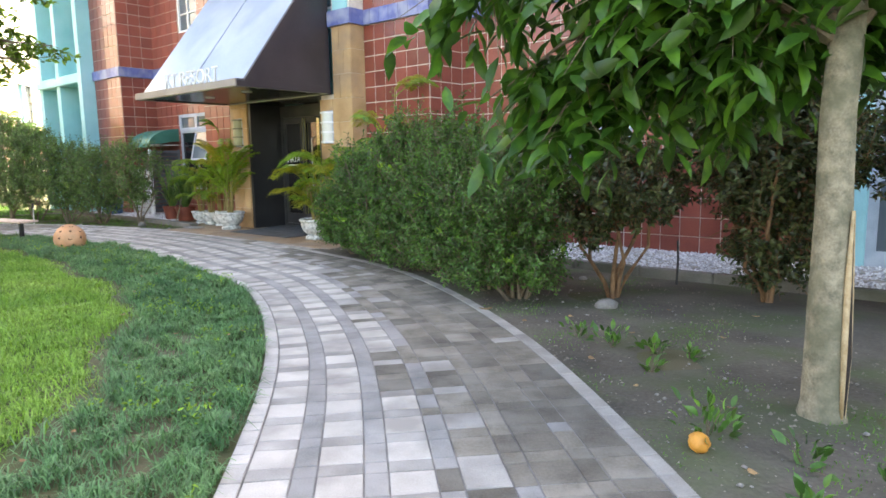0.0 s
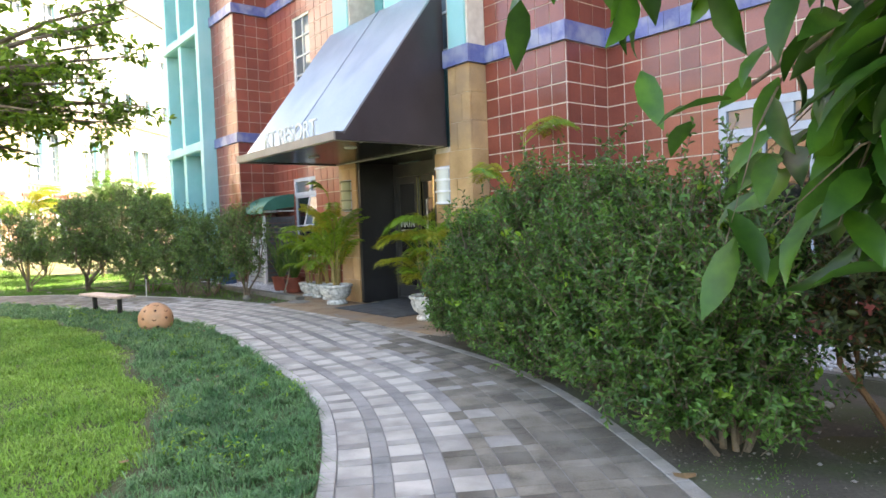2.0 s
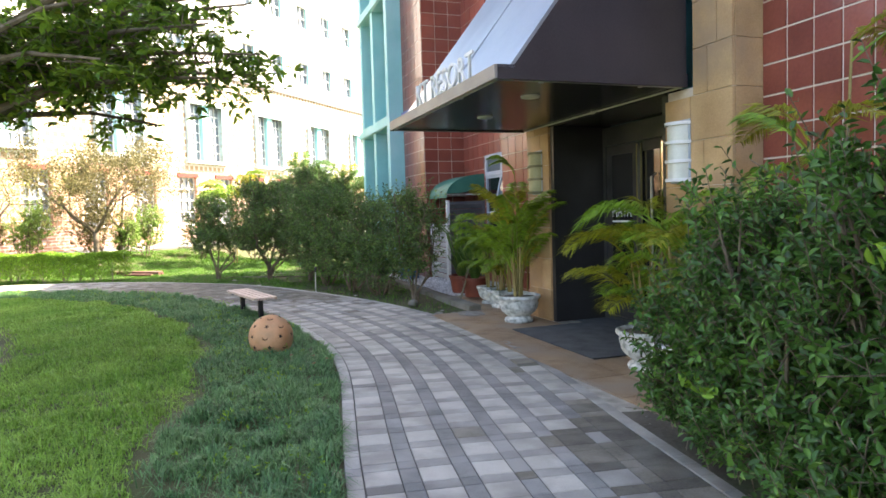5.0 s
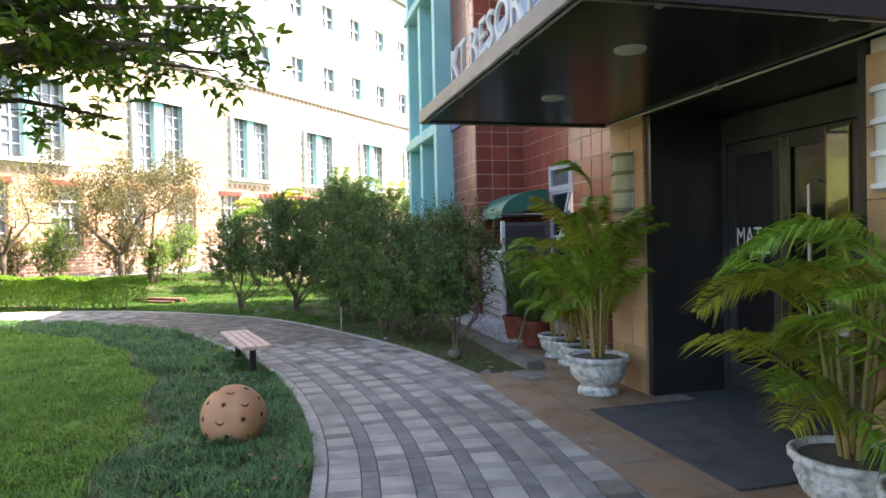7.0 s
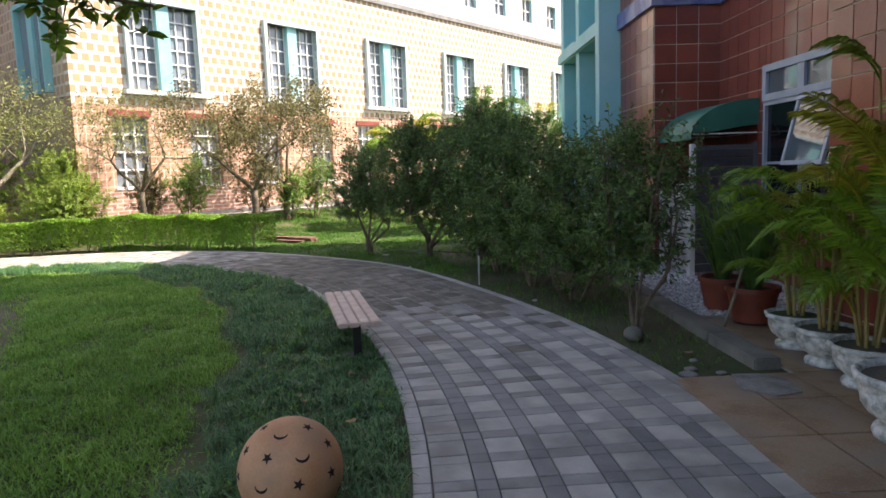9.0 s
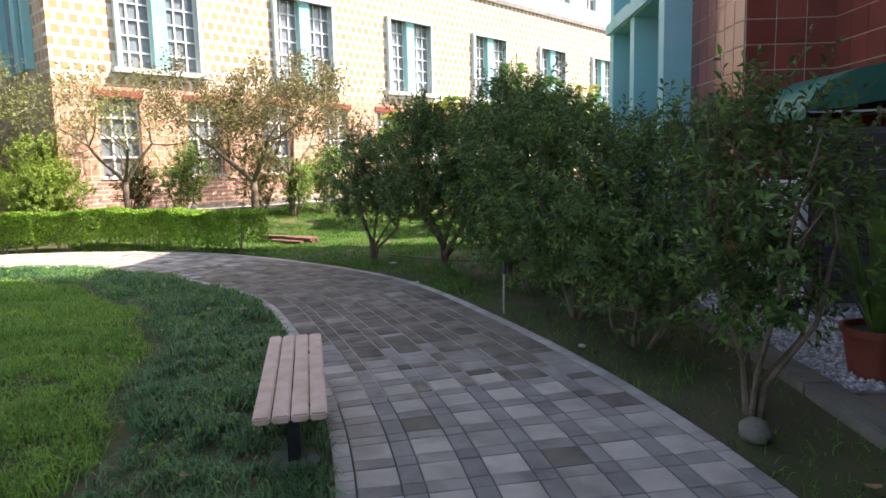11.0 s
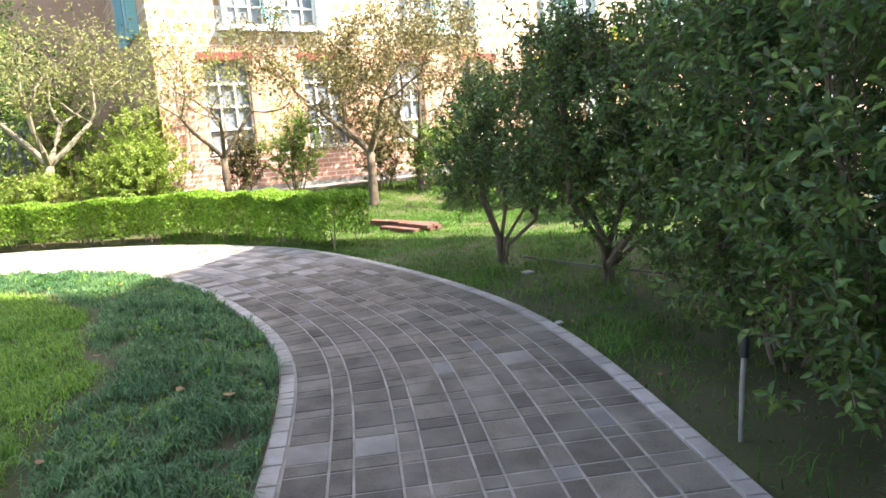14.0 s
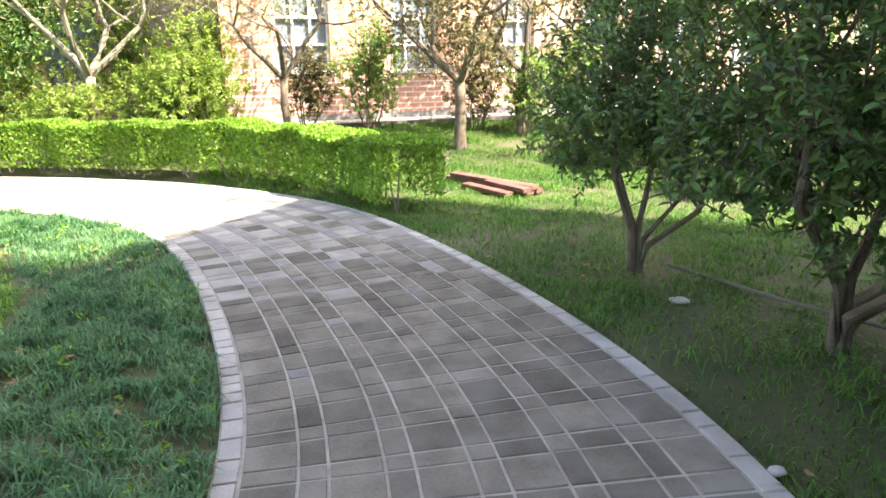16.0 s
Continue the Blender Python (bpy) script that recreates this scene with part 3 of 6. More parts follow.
def side_tiles(owner, y0, y1, z0, z1, x, out, single=False, mat=M_TILE):
    joined = Shape()
    for a, c, px, pz in tile_grid(y0, y1, z0, z1, ()):
        if single:
            piece(owner, px, pz, (x + out * 0.009, a, c), out * 90, mat)
        else:
            joined.box(min(x, x + out * 0.009), max(x, x + out * 0.009), a + GAP / 2, a + px - GAP / 2, c + GAP / 2, c + pz - GAP / 2)
    if joined.verts:
        tagged(link("tiles", joined, mat, owner), kind="stuff")


PIECES = {}


def piece(owner, px, pz, at, turn, mat):
    key = (round(px, 3), round(pz, 3), mat.name)
    if key not in PIECES:
        shape = Shape()
        g, e = GAP / 2, 0.004
        vs = [(g, 0.011, g), (px - g, 0.011, g), (px - g, 0.011, pz - g), (g, 0.011, pz - g), (g + e, 0, g + e), (px - g - e, 0, g + e), (px - g - e, 0, pz - g - e), (g + e, 0, pz - g - e)]
        shape.add(vs, [(4, 5, 6, 7), (0, 1, 5, 4), (1, 2, 6, 5), (2, 3, 7, 6), (3, 0, 4, 7)])
        mesh = bpy.data.meshes.new("tile")
        mesh.from_pydata(shape.verts, [], shape.faces)
        mesh.materials.append(mat)
        PIECES[key] = mesh
    ob = new("tile", PIECES[key])
    ob.parent = owner
    ob.matrix_basis = pose(*at, 0, 0, turn)
    return ob


# blue bands round every storey, butted at the corners
def bands():
    for z in (BAND, 7.70, 11.30):
        h = 0.27
        if z > 11.2:
            h = 0.24
        for x0, x1, y in ((5.20, 22, 1.21), (3.50, 5.20, 0.29), (-2.42, -0.67, 0.29), (-6.86, -2.42, 1.37), (-8.66, -6.86, 0.33)):
            shape = Shape()
            n = max(1, round((x1 - x0) / 0.24))
            for i in range(n):
                a, b = x0 + (x1 - x0) * i / n, x0 + (x1 - x0) * (i + 1) / n
                shape.box(a + 0.003, b - 0.003, y, y + 0.069, z, z + h)
            tagged(link("band", shape, M_BLUE, place=NEAR), "band of blue glazed tiles round the storey", "band", kind="structure")
        for y0, y1, x0, x1 in ((0.36, 1.21, 5.152, 5.20), (0.36, 1.37, -2.42, -2.352), (0.40, 1.37, -6.928, -6.86)):
            tagged(link("band", Shape().box(x0, x1, y0, y1, z, z + h), M_BLUE, place=NEAR), "band of blue glazed tiles on the return", "band", kind="structure")


bands()


# entrance pillars clad in buff stone, teal above the band
def stone_pillar(x0, x1, low=None):
    ob = tagged(link("pillar", Shape().box(x0 + 0.012, x1 - 0.012, 0.012, 0.62, -0.05, ROOF), M_GROUT, place=NEAR), "entrance pillar clad in buff stone blocks, teal above the blue band", "pillar", kind="structure")
    z, row = 0.0, 0
    while z < BAND - 0.01:
        h = min(0.45, BAND - z)
        cut = x0 + (x1 - x0) * (0.62 if row % 2 else 0.38)
        fields = [(x0, cut), (cut, x1)]
        if low and z < 2.7:
            h = min(h, 2.79 - z)
            fields = [(low, low + 0.38), (low + 0.38, x1)] if row % 2 else [(low, low + 0.57), (low + 0.57, x1)]
        for a, b in fields:
            part("stone_block", Shape().box(a + 0.003, b - 0.003, 0.0, 0.03, z + 0.003, z + h - 0.003), M_STONE, ob, bevel=0.003)
        for x in ((low if low and z < 2.7 else x0) - 0.003, x1 - 0.012):
            part("stone_block", Shape().box(x, x + 0.015, 0.032, 0.62, z + 0.003, z + h - 0.003), M_STONE, ob)
        z, row = z + h, row + 1
    if low:
        part("core", Shape().box(low + 0.012, x0 + 0.012, 0.031, 0.60, 0.0, 2.79), M_GROUT, ob)
    part("band", Shape().box(x0 - 0.05, x1 + 0.05, -0.06, 0.62, BAND, BAND_TOP), M_BLUE, ob)
    part("pilaster", Shape().box(x0 + 0.06, x1 - 0.06, -0.02, 0.615, BAND_TOP, ROOF), M_TEAL, ob, bevel=0.01)
    return ob


pillar_left = stone_pillar(-0.67, 0.0)
pillar_right = stone_pillar(2.97, 3.50, 2.55)
tagged(link("pilaster_middle", Shape().box(1.25, 1.80, -0.02, 0.62, 4.4, ROOF), M_TEAL, place=NEAR, bevel=0.01), "teal painted pilaster between the upper windows", "pilaster", kind="structure")


def window(name, hole, y, bars_x, bars_z, frame_mat, m, label, glass=M_GLASS, depth=0.09, width=0.055, bar=0.035, sill=None):
    """A framed window in an opening: outer frame, glazing bars, a pane in each field."""
    x0, x1, z0, z1 = hole
    w = tagged(thing(name, m, label, "window"), kind="structure")
    f = Shape()
    f.box(x0, x0 + width, y, y + depth, z0, z1).box(x1 - width, x1, y, y + depth, z0, z1)
    f.box(x0 + width, x1 - width, y, y + depth, z0, z0 + width).box(x0 + width, x1 - width, y, y + depth, z1 - width, z1)
    part("window_frame", f, frame_mat, w)
    cuts_x = [x0 + width, *bars_x, x1 - width]
    cuts_z = [z0 + width, *bars_z, z1 - width]
    for x in bars_x:
        part("glazing_bar", Shape().box(x - bar / 2, x + bar / 2, y + 0.01, y + depth - 0.015, z0 + width, z1 - width), frame_mat, w)
    for z in bars_z:
        for a, b in zip(cuts_x, cuts_x[1:]):
            part("glazing_bar", Shape().box(a + bar / 2, b - bar / 2, y + 0.012, y + depth - 0.017, z - bar / 2, z + bar / 2), frame_mat, w)
    for a, b in zip(cuts_x, cuts_x[1:]):
        for c, d in zip(cuts_z, cuts_z[1:]):
            part("pane", Shape().box(a, b, y + depth * 0.5, y + depth * 0.5 + 0.006, c, d), glass, w)
    if sill:
        part("window_sill", Shape().box(x0 - 0.06, x1 + 0.06, y - 0.12, y + 0.02, z0 - 0.07, z0 - 0.003), sill, w, bevel=0.008)
    return w


window_1 = window("window_1", (6.90, 8.55, 2.485, 2.93), 1.24, [7.74], [], M_ALU, NEAR, "row of small top lights in broad pale blue-grey frames", width=0.10, bar=0.16)
window_6 = window("window_6", (6.90, 8.55, 0.95, 2.482), 1.27, [7.45, 8.0], [], M_ALU, NEAR, "dark casement window under a row of top lights", glass=M_DOOR_GLASS, sill=M_ALU)
window_7 = window("window_7", (-5.52, -2.75, 2.425, 2.90), 1.38, [-4.62, -3.70], [], M_ALU, NEAR, "row of small top lights in broad pale blue-grey frames", width=0.09, bar=0.14)
window_2 = window("window_2", (-5.52, -2.75, 0.75, 2.422), 1.40, [-4.65, -3.72], [1.60], M_ALU, NEAR, "blue-grey framed window with open casements", glass=M_DOOR_GLASS)
window_3 = window("window_3", WIN_C, 1.46, [-4.83], [5.70, 6.20, 6.72], M_WHITE, NEAR, "tall white window with small panes")
window_4 = window("window_4", (0.25, 1.15, 4.6, 7.4), 0.66, [0.70], [5.3, 6.0, 6.7], M_WHITE, NEAR, "tall white window with small panes above the canopy")
window_5 = window("window_5", (1.95, 2.85, 4.6, 7.4), 0.66, [2.40], [5.3, 6.0, 6.7], M_WHITE, NEAR, "tall white window with small panes above the canopy")

# open casement of window_2, hinged at its top
casement = part("casement", Shape().box(-0.42, 0.42, -0.02, 0.02, -0.85, -0.80).box(-0.42, 0.42, -0.02, 0.02, -0.05, 0).box(-0.42, -0.37, -0.02, 0.02, -0.80, -0.05).box(0.37, 0.42, -0.02, 0.02, -0.80, -0.05), M_ALU, window_2, "open top-hung casement", place=pose(-4.18, 1.37, 2.40, -14, 0, 0))
part("pane", Shape().box(-0.37, 0.37, -0.004, 0.004, -0.80, -0.05), M_GLASS, casement)
casement_two = part("casement", Shape().box(-0.42, 0.42, -0.02, 0.02, -0.85, -0.80).box(-0.42, 0.42, -0.02, 0.02, -0.05, 0).box(-0.42, -0.37, -0.02, 0.02, -0.80, -0.05).box(0.37, 0.42, -0.02, 0.02, -0.80, -0.05), M_ALU, window_2, "open top-hung casement", place=pose(-3.25, 1.37, 2.40, -14, 0, 0))
part("pane", Shape().box(-0.37, 0.37, -0.004, 0.004, -0.80, -0.05), M_GLASS, casement_two)

# teal side door
door_2 = tagged(thing("door_2", NEAR, "teal framed glazed side door", "door"), kind="structure")
part("door_frame", Shape().box(11.55, 11.75, 1.15, 1.5, 0, 2.75).box(12.9, 13.1, 1.15, 1.5, 0, 2.75).box(11.75, 12.9, 1.15, 1.5, 2.55, 2.75), M_TEAL, door_2)
part("door_leaf", Shape().box(11.75, 11.87, 1.30, 1.36, 0.02, 2.55).box(12.78, 12.9, 1.30, 1.36, 0.02, 2.55).box(11.87, 12.78, 1.30, 1.36, 0.02, 0.25).box(11.87, 12.78, 1.30, 1.36, 1.15, 1.25).box(11.87, 12.78, 1.30, 1.36, 2.43, 2.55), M_ALU, door_2)
part("pane", Shape().box(11.87, 12.78, 1.325, 1.333, 0.25, 1.15).box(11.87, 12.78, 1.325, 1.333, 1.25, 2.43), M_GLASS, door_2)


# teal frame of fins and ledges beyond the corner block
def teal_bay():
    bay = tagged(thing("wall_teal_bay", NEAR, "bay of pale teal fins and ledges with deep teal panels", "wall"), kind="structure")
    part("back_panel", Shape().box(-12.12, -8.663, 0.75, 0.95, -0.05, 11.3), M_TEAL_DEEP, bay)
    for a, b in ((-8.93, -8.663), (-10.90, -10.62), (-12.42, -12.12)):
        part("fin", Shape().box(a, b, 0.0 if a > -10 else 0.10, 0.75, -0.05, 11.3), M_TEAL, bay, bevel=0.008)
    fields = ((-10.62, -8.933), (-12.12, -10.903))
    for z in (0.3, 4.02, 7.55, 10.9):
        for a, b in fields:
            part("ledge", Shape().box(a, b, 0.06, 0.74, z, z + 0.30), M_TEAL, bay, bevel=0.008)
        part("ledge_edge", Shape().box(-12.42, -8.932, 0.02, 0.098, z + 0.02, z + 0.22), M_TEAL, bay)
    for z in (2.1, 5.9, 9.3):
        for a, b in fields:
            part("pane", Shape().box(a, b, 0.70, 0.745, z - 0.9, z + 0.9), M_GLASS, bay)
    return bay


teal_bay()


# ---- entrance: recess, door, canopy ----
wall_recess = tagged(link("wall_entrance_recess", Shape().box(0.004, 0.09, 0.03, 0.98, 0, 2.78).box(2.46, 2.546, 0.035, 0.98, 0, 2.78).box(0.004, 2.966, 1.6, 1.7, 0, 2.8), M_BLACK, place=NEAR), "black side panels of the entrance recess", "wall", kind="structure")
link("floor_lobby", Shape().box(0.0, 2.55, 0.361, 1.6, -0.05, 0.002), M_MAT, place=NEAR)
tagged(bpy.data.objects["floor_lobby"], "dark floor inside the entrance door", "floor", kind="structure")
door_1 = tagged(thing("door_1", NEAR, "closed dark glazed double door in a grey metal frame", "door"), kind="structure")
DOOR_Y = 0.84
part("door_frame", Shape().box(0.092, 0.16, DOOR_Y, DOOR_Y + 0.12, 0.003, 2.76).box(2.39, 2.458, DOOR_Y, DOOR_Y + 0.12, 0.003, 2.76).box(0.16, 2.39, DOOR_Y, DOOR_Y + 0.12, 2.5, 2.76).box(0.16, 2.39, DOOR_Y, DOOR_Y + 0.12, 0.003, 0.06), M_FRAME, door_1)
for a, b in ((0.165, 0.865), (0.875, 1.625), (1.635, 2.385)):
    y0, y1 = DOOR_Y + 0.02, DOOR_Y + 0.08
    leaf = part("door_leaf", Shape().box(a, a + 0.09, y0, y1, 0.07, 2.49).box(b - 0.09, b, y0, y1, 0.07, 2.49).box(a + 0.09, b - 0.09, y0, y1, 0.07, 0.30).box(a + 0.09, b - 0.09, y0, y1, 2.36, 2.49), M_FRAME, door_1)
    part("pane", Shape().box(a + 0.09, b - 0.09, DOOR_Y + 0.045, DOOR_Y + 0.055, 0.30, 2.36), M_DOOR_GLASS, leaf)
for x, w in ((0.895, 0.08), (1.40, 0.21)):
    strip_ = part("mirror_pane", Shape().box(x, x + w, DOOR_Y + 0.004, DOOR_Y + 0.016, 0.32, 2.44), M_MIRROR, door_1, "tall strip of mirror glass", bevel=0.002)
    part("edge", Shape().box(x - 0.012, x - 0.001, DOOR_Y, DOOR_Y + 0.019, 0.30, 2.46).box(x + w + 0.001, x + w + 0.012, DOOR_Y, DOOR_Y + 0.019, 0.30, 2.46), M_BRASS, strip_, "dull brass edge")
pull = part("pull_bar", Shape().tube([(1.27, DOOR_Y + 0.02, 0.8), (1.27, DOOR_Y - 0.05, 0.84), (1.27, DOOR_Y - 0.05, 2.0), (1.27, DOOR_Y + 0.02, 2.04)], [0.016] * 4, 8), M_STEEL, door_1, "long steel pull bar", smooth=True)


def lettering(name, body, size, mat, m, label, depth=0.004, parent=None):
    data = bpy.data.curves.new(name, "FONT")
    data.body, data.size, data.extrude, data.align_x = body, size, depth, "CENTER"
    data.resolution_u = 3
    ob = new(name, data)
    mesh = bpy.data.meshes.new_from_object(ob)
    bpy.data.objects.remove(ob)
    mesh.materials.append(mat)
    ob = new(name, mesh)
    ob.matrix_basis = m
    if parent:
        ob.parent = parent
    return tagged(ob, label, "" if parent else "lettering")


lettering("lettering", "MATA", 0.232, M_WHITE, pose(0.49, DOOR_Y + 0.035, 1.48, 90, 0, 0) @ Matrix.Diagonal((0.74, 1.12, 1, 1)), "white capital letters on the door glass", 0.002, door_1)
part("lettering_bar", Shape().box(0.262, 0.70, DOOR_Y + 0.038, DOOR_Y + 0.042, 1.405, 1.43), M_WHITE, door_1, "thin line of small white writing")


def canopy():
    c = thing("canopy", NEAR, "wedge canopy of blue-grey sheet metal with dark side panels", "canopy")
    x0, x1, z0 = -0.78, 2.90, 2.80
    front, apex = -2.12, 5.5
    soffit = part("soffit", Shape().box(x0 + 0.02, x1 - 0.02, front + 0.03, 0.0, z0 + 0.02, z0 + 0.05).box(0.004, 2.546, 0.0, 1.0, z0 - 0.02, z0 + 0.05), M_SOFFIT, c, "glossy dark soffit")
    fascia = Shape().box(x0, x1, front, front + 0.03, z0, z0 + 0.13)
    part("fascia", fascia, M_FASCIA, c, "grey-brown front edge", bevel=0.006)
    for x in (x0, x1 - 0.03):
        part("fascia", Shape().box(x, x + 0.03, front + 0.032, 0.0, z0, z0 + 0.13), M_PLUM, c)
    slope = Shape()
    low, high = (front + 0.16, z0 + 0.13), (-0.004, apex)
    slope.prism([low, high, (high[0], high[1] - 0.05), (low[0] + 0.04, low[1])], x0 + 0.01, x1 - 0.01, "x")
    part("top_sheet", slope, M_AWNING, c, "sloping blue-grey metal sheet")
    part("gutter_ledge", Shape().box(x0, x1, front + 0.032, front + 0.20, z0 + 0.10, z0 + 0.125), M_AWNING, c)
    for x in (x0 + 0.012, x1 - 0.042):
        part("side_panel", Shape().prism([(front + 0.19, z0 + 0.132), (-0.004, z0 + 0.132), (-0.004, apex - 0.06)], x, x + 0.03, "x"), M_PLUM, c, "dark plum side panel")
    for f in (0.5,):
        x = x0 + (x1 - x0) * f
        part("seam", Shape().prism([(low[0], low[1] + 0.001), (high[0], high[1] + 0.001), (high[0], high[1] + 0.02), (low[0], low[1] + 0.02)], x, x + 0.012, "x"), M_AWNING, c)
    pipe = Shape().tube([(x0 + 0.05, -0.02, z0 + 0.005), (x0 + 0.05, front + 0.06, z0 + 0.005), (x1 - 0.06, front + 0.06, z0 + 0.005), (x1 - 0.06, -0.03, z0 + 0.005), (x0 + 0.10, -0.03, z0 + 0.005)], [0.011] * 5, 6)
    conduit = part("conduit", pipe, M_STEEL, soffit, "thin pale conduit along the soffit edge")
    for x, y in ((x1 - 0.06, front + 0.5), (x1 - 0.06, front + 1.6), (1.9, front + 0.06), (0.6, front + 0.06), (1.2, -0.03)):
        part("clip", Shape().box(x - 0.02, x + 0.02, y - 0.02, y + 0.02, z0 - 0.012, z0 + 0.018), M_STEEL, soffit)
    for x, y in ((2.03, -1.32), (0.56, -1.21)):
        part("downlight", Shape().lathe([(0.0, 0.0), (0.085, 0.0), (0.10, 0.004), (0.105, 0.02)], 20, (x, y, z0)), M_LAMP_GLASS, soffit, "round flush downlight, unlit", smooth=True)
    return c


canopy()
lettering("sign_letters", "KT RESORT", 0.37, M_WHITE, NEAR @ pose(1.42, -2.10, 2.935, 90, 0, 0), "raised white capital letters along the canopy's lower edge", 0.012)


def wall_lamp(x, glass, fins, label):
    lamp = thing("wall_lamp", NEAR @ pose(x, -0.003, 1.86), label, "wall lamp", "entrance wall lamps")
    half = lambda r, z0, z1: Shape().prism([(r * math.cos(math.pi * i / 14), -r * math.sin(math.pi * i / 14)) for i in range(15)], z0, z1, "z")
    plate = part("backplate", Shape().box(-0.15, 0.15, -0.012, -0.001, -0.02, 0.62), M_ALU, lamp)
    for i in range(3):
        part("diffuser", half(0.13, 0.03 + 0.19 * i, 0.19 + 0.19 * i), glass, plate, "opal band", smooth=True)
    for i in range(4):
        part("fin", half(0.155, -0.005 + 0.19 * i, 0.028 + 0.19 * i), fins, plate, smooth=True)
    return lamp


# same lamp as the right one, with its shade painted in as olive
wall_lamp(-0.33, M_LAMP_SHADED_GLASS, M_LAMP_SHADED_FIN, "half-round wall lamp with three bands, its shade painted in as olive")
wall_lamp(2.79, M_LAMP_GLASS, M_WHITE, "half-round white wall lamp with three opal bands")


# small green canvas awning, the louvred screen under its end and the white slatted gate behind the shrubs
def green_awning():
    a = thing("door_awning", NEAR @ pose(-6.30, 1.435, 0), "small curved green canvas awning on the wall", "awning")
    arc = [(-0.95 * math.sin(t), 2.02 + 0.48 * math.cos(t)) for t in np.linspace(0, math.pi / 2 * 0.96, 10)]
    inner = [(y * 0.985, z - 0.012) for y, z in arc[::-1]]
    part("canvas", Shape().prism(arc + inner, -0.61, 0.62, "x"), M_CANVAS, a, smooth=True)
    part("end_panel", Shape().prism(arc + [(-0.62, 2.06), (-0.25, 2.12), (0.0, 2.14)], 0.605, 0.617, "x"), M_CANVAS, a, "dark green canvas end")
    part("valance", Shape().box(-0.61, 0.62, -0.953, -0.943, 1.96, 2.05), M_CANVAS, a)
    for x in (-0.58, 0.59):
        part("rib", Shape().tube([(x, y * 0.97, z - 0.02) for y, z in arc], [0.012] * 10, 6), M_WHITE, a)
        part("rib", Shape().tube([(x, -0.02, 2.03), (x, -0.90, 2.03)], [0.012] * 2, 6), M_WHITE, a)
    return a


green_awning()


def louvre_screen(m, width, height, mat, label, slats):
    """Posts and a cap rail with tilted slats between them, along local x."""
    s = thing("louvre_screen", m, label, "screen")
    for x, post in ((0.0, M_WHITE), (width, mat)):
        part("post", Shape().box(x - 0.035, x + 0.035, -0.035, 0.035, 0.0, height + 0.06), post, s, bevel=0.004)
    part("rail", Shape().box(0.036, width - 0.036, -0.025, 0.025, height - 0.03, height + 0.03), mat, s, bevel=0.004)
    for i in range(slats):
        z = 0.12 + (height - 0.2) * i / (slats - 1)
        part("slat", Shape().box(0.037, width - 0.037, -0.010, 0.010, -0.058, 0.058), mat, s, place=pose(0, 0, z, 22, 0, 0))
    return s


louvre_screen(NEAR @ pose(-5.72, 0.52, 0.02, 0, 0, 90), 0.88, 1.82, M_SLATE, "grey louvred screen under the end of the small awning", 14)
louvre_screen(NEAR @ pose(-6.88, 0.52, 0.02), 1.10, 1.30, M_WHITE, "white slatted gate behind the shrubs", 10)

# ---- paving at the entrance, beds, kerbs ----


def entrance_paving():
    base = link("floor_entrance", Shape().prism([(-3.3, -0.41), (-1.45, -0.41), (-1.45, -1.42), (4.3, -1.6), (4.3, 0.36), (-3.3, 0.36)], -0.06, -0.012, "z"), M_JOINT, place=NEAR)
    tagged(base, "entrance forecourt paved with worn orange sandstone slabs", "paving", kind="structure")
    rng = np.random.default_rng(8)
    xs = [-1.45, -0.90, -0.30, 0.38, 1.05, 1.72, 2.40, 3.05, 3.70, 4.30]
    ys = [-1.38, -0.92, -0.46, 0.0]
    for i in range(9):
        for j in range(3):
            dz = rng.uniform(-0.002, 0.003)
            part("slab", Shape().box(xs[i] + 0.005, xs[i + 1] - 0.005, ys[j] + 0.005, ys[j + 1] - 0.005, -0.02, 0.004 + dz), M_SLAB, base, bevel=0.003)
    for i in range(3):
        a = -3.3 + 0.615 * i
        part("slab", Shape().box(a + 0.005, a + 0.61, -0.405, 0.35, -0.02, 0.003 + rng.uniform(-0.002, 0.003)), M_SLAB, base, bevel=0.003)
    return base


entrance_paving()
door_mat = tagged(link("door_mat", Shape().box(0.40, 2.40, -0.83, 0.83, 0.008, 0.020), M_MAT, place=NEAR, bevel=0.004), "large dark grey door mat in front of the glass door", "door mat")


def kerb(name, x0, x1, y0, y1, z1, label):
    k = tagged(thing(name, NEAR, label, "kerb"), kind="structure")
    n = max(1, round((x1 - x0) / 0.9))
    rng = np.random.default_rng(n)
    for i in range(n):
        a, b = x0 + (x1 - x0) * i / n, x0 + (x1 - x0) * (i + 1) / n
        d = rng.uniform(-0.006, 0.006)
        part("kerb_stone", Shape().box(a + 0.004, b - 0.004, y0 + d, y1 + d, -0.15, z1 + d), M_CONCRETE, k, bevel=0.012)
    return k


kerb("kerb_right", 5.0, 16, -0.76, -0.62, 0.11, "low weathered concrete kerb in front of the gravel strip")
kerb("kerb_left", -8.66, -1.62, -0.64, -0.42, 0.07, "low weathered concrete kerb in front of the gravel strip")


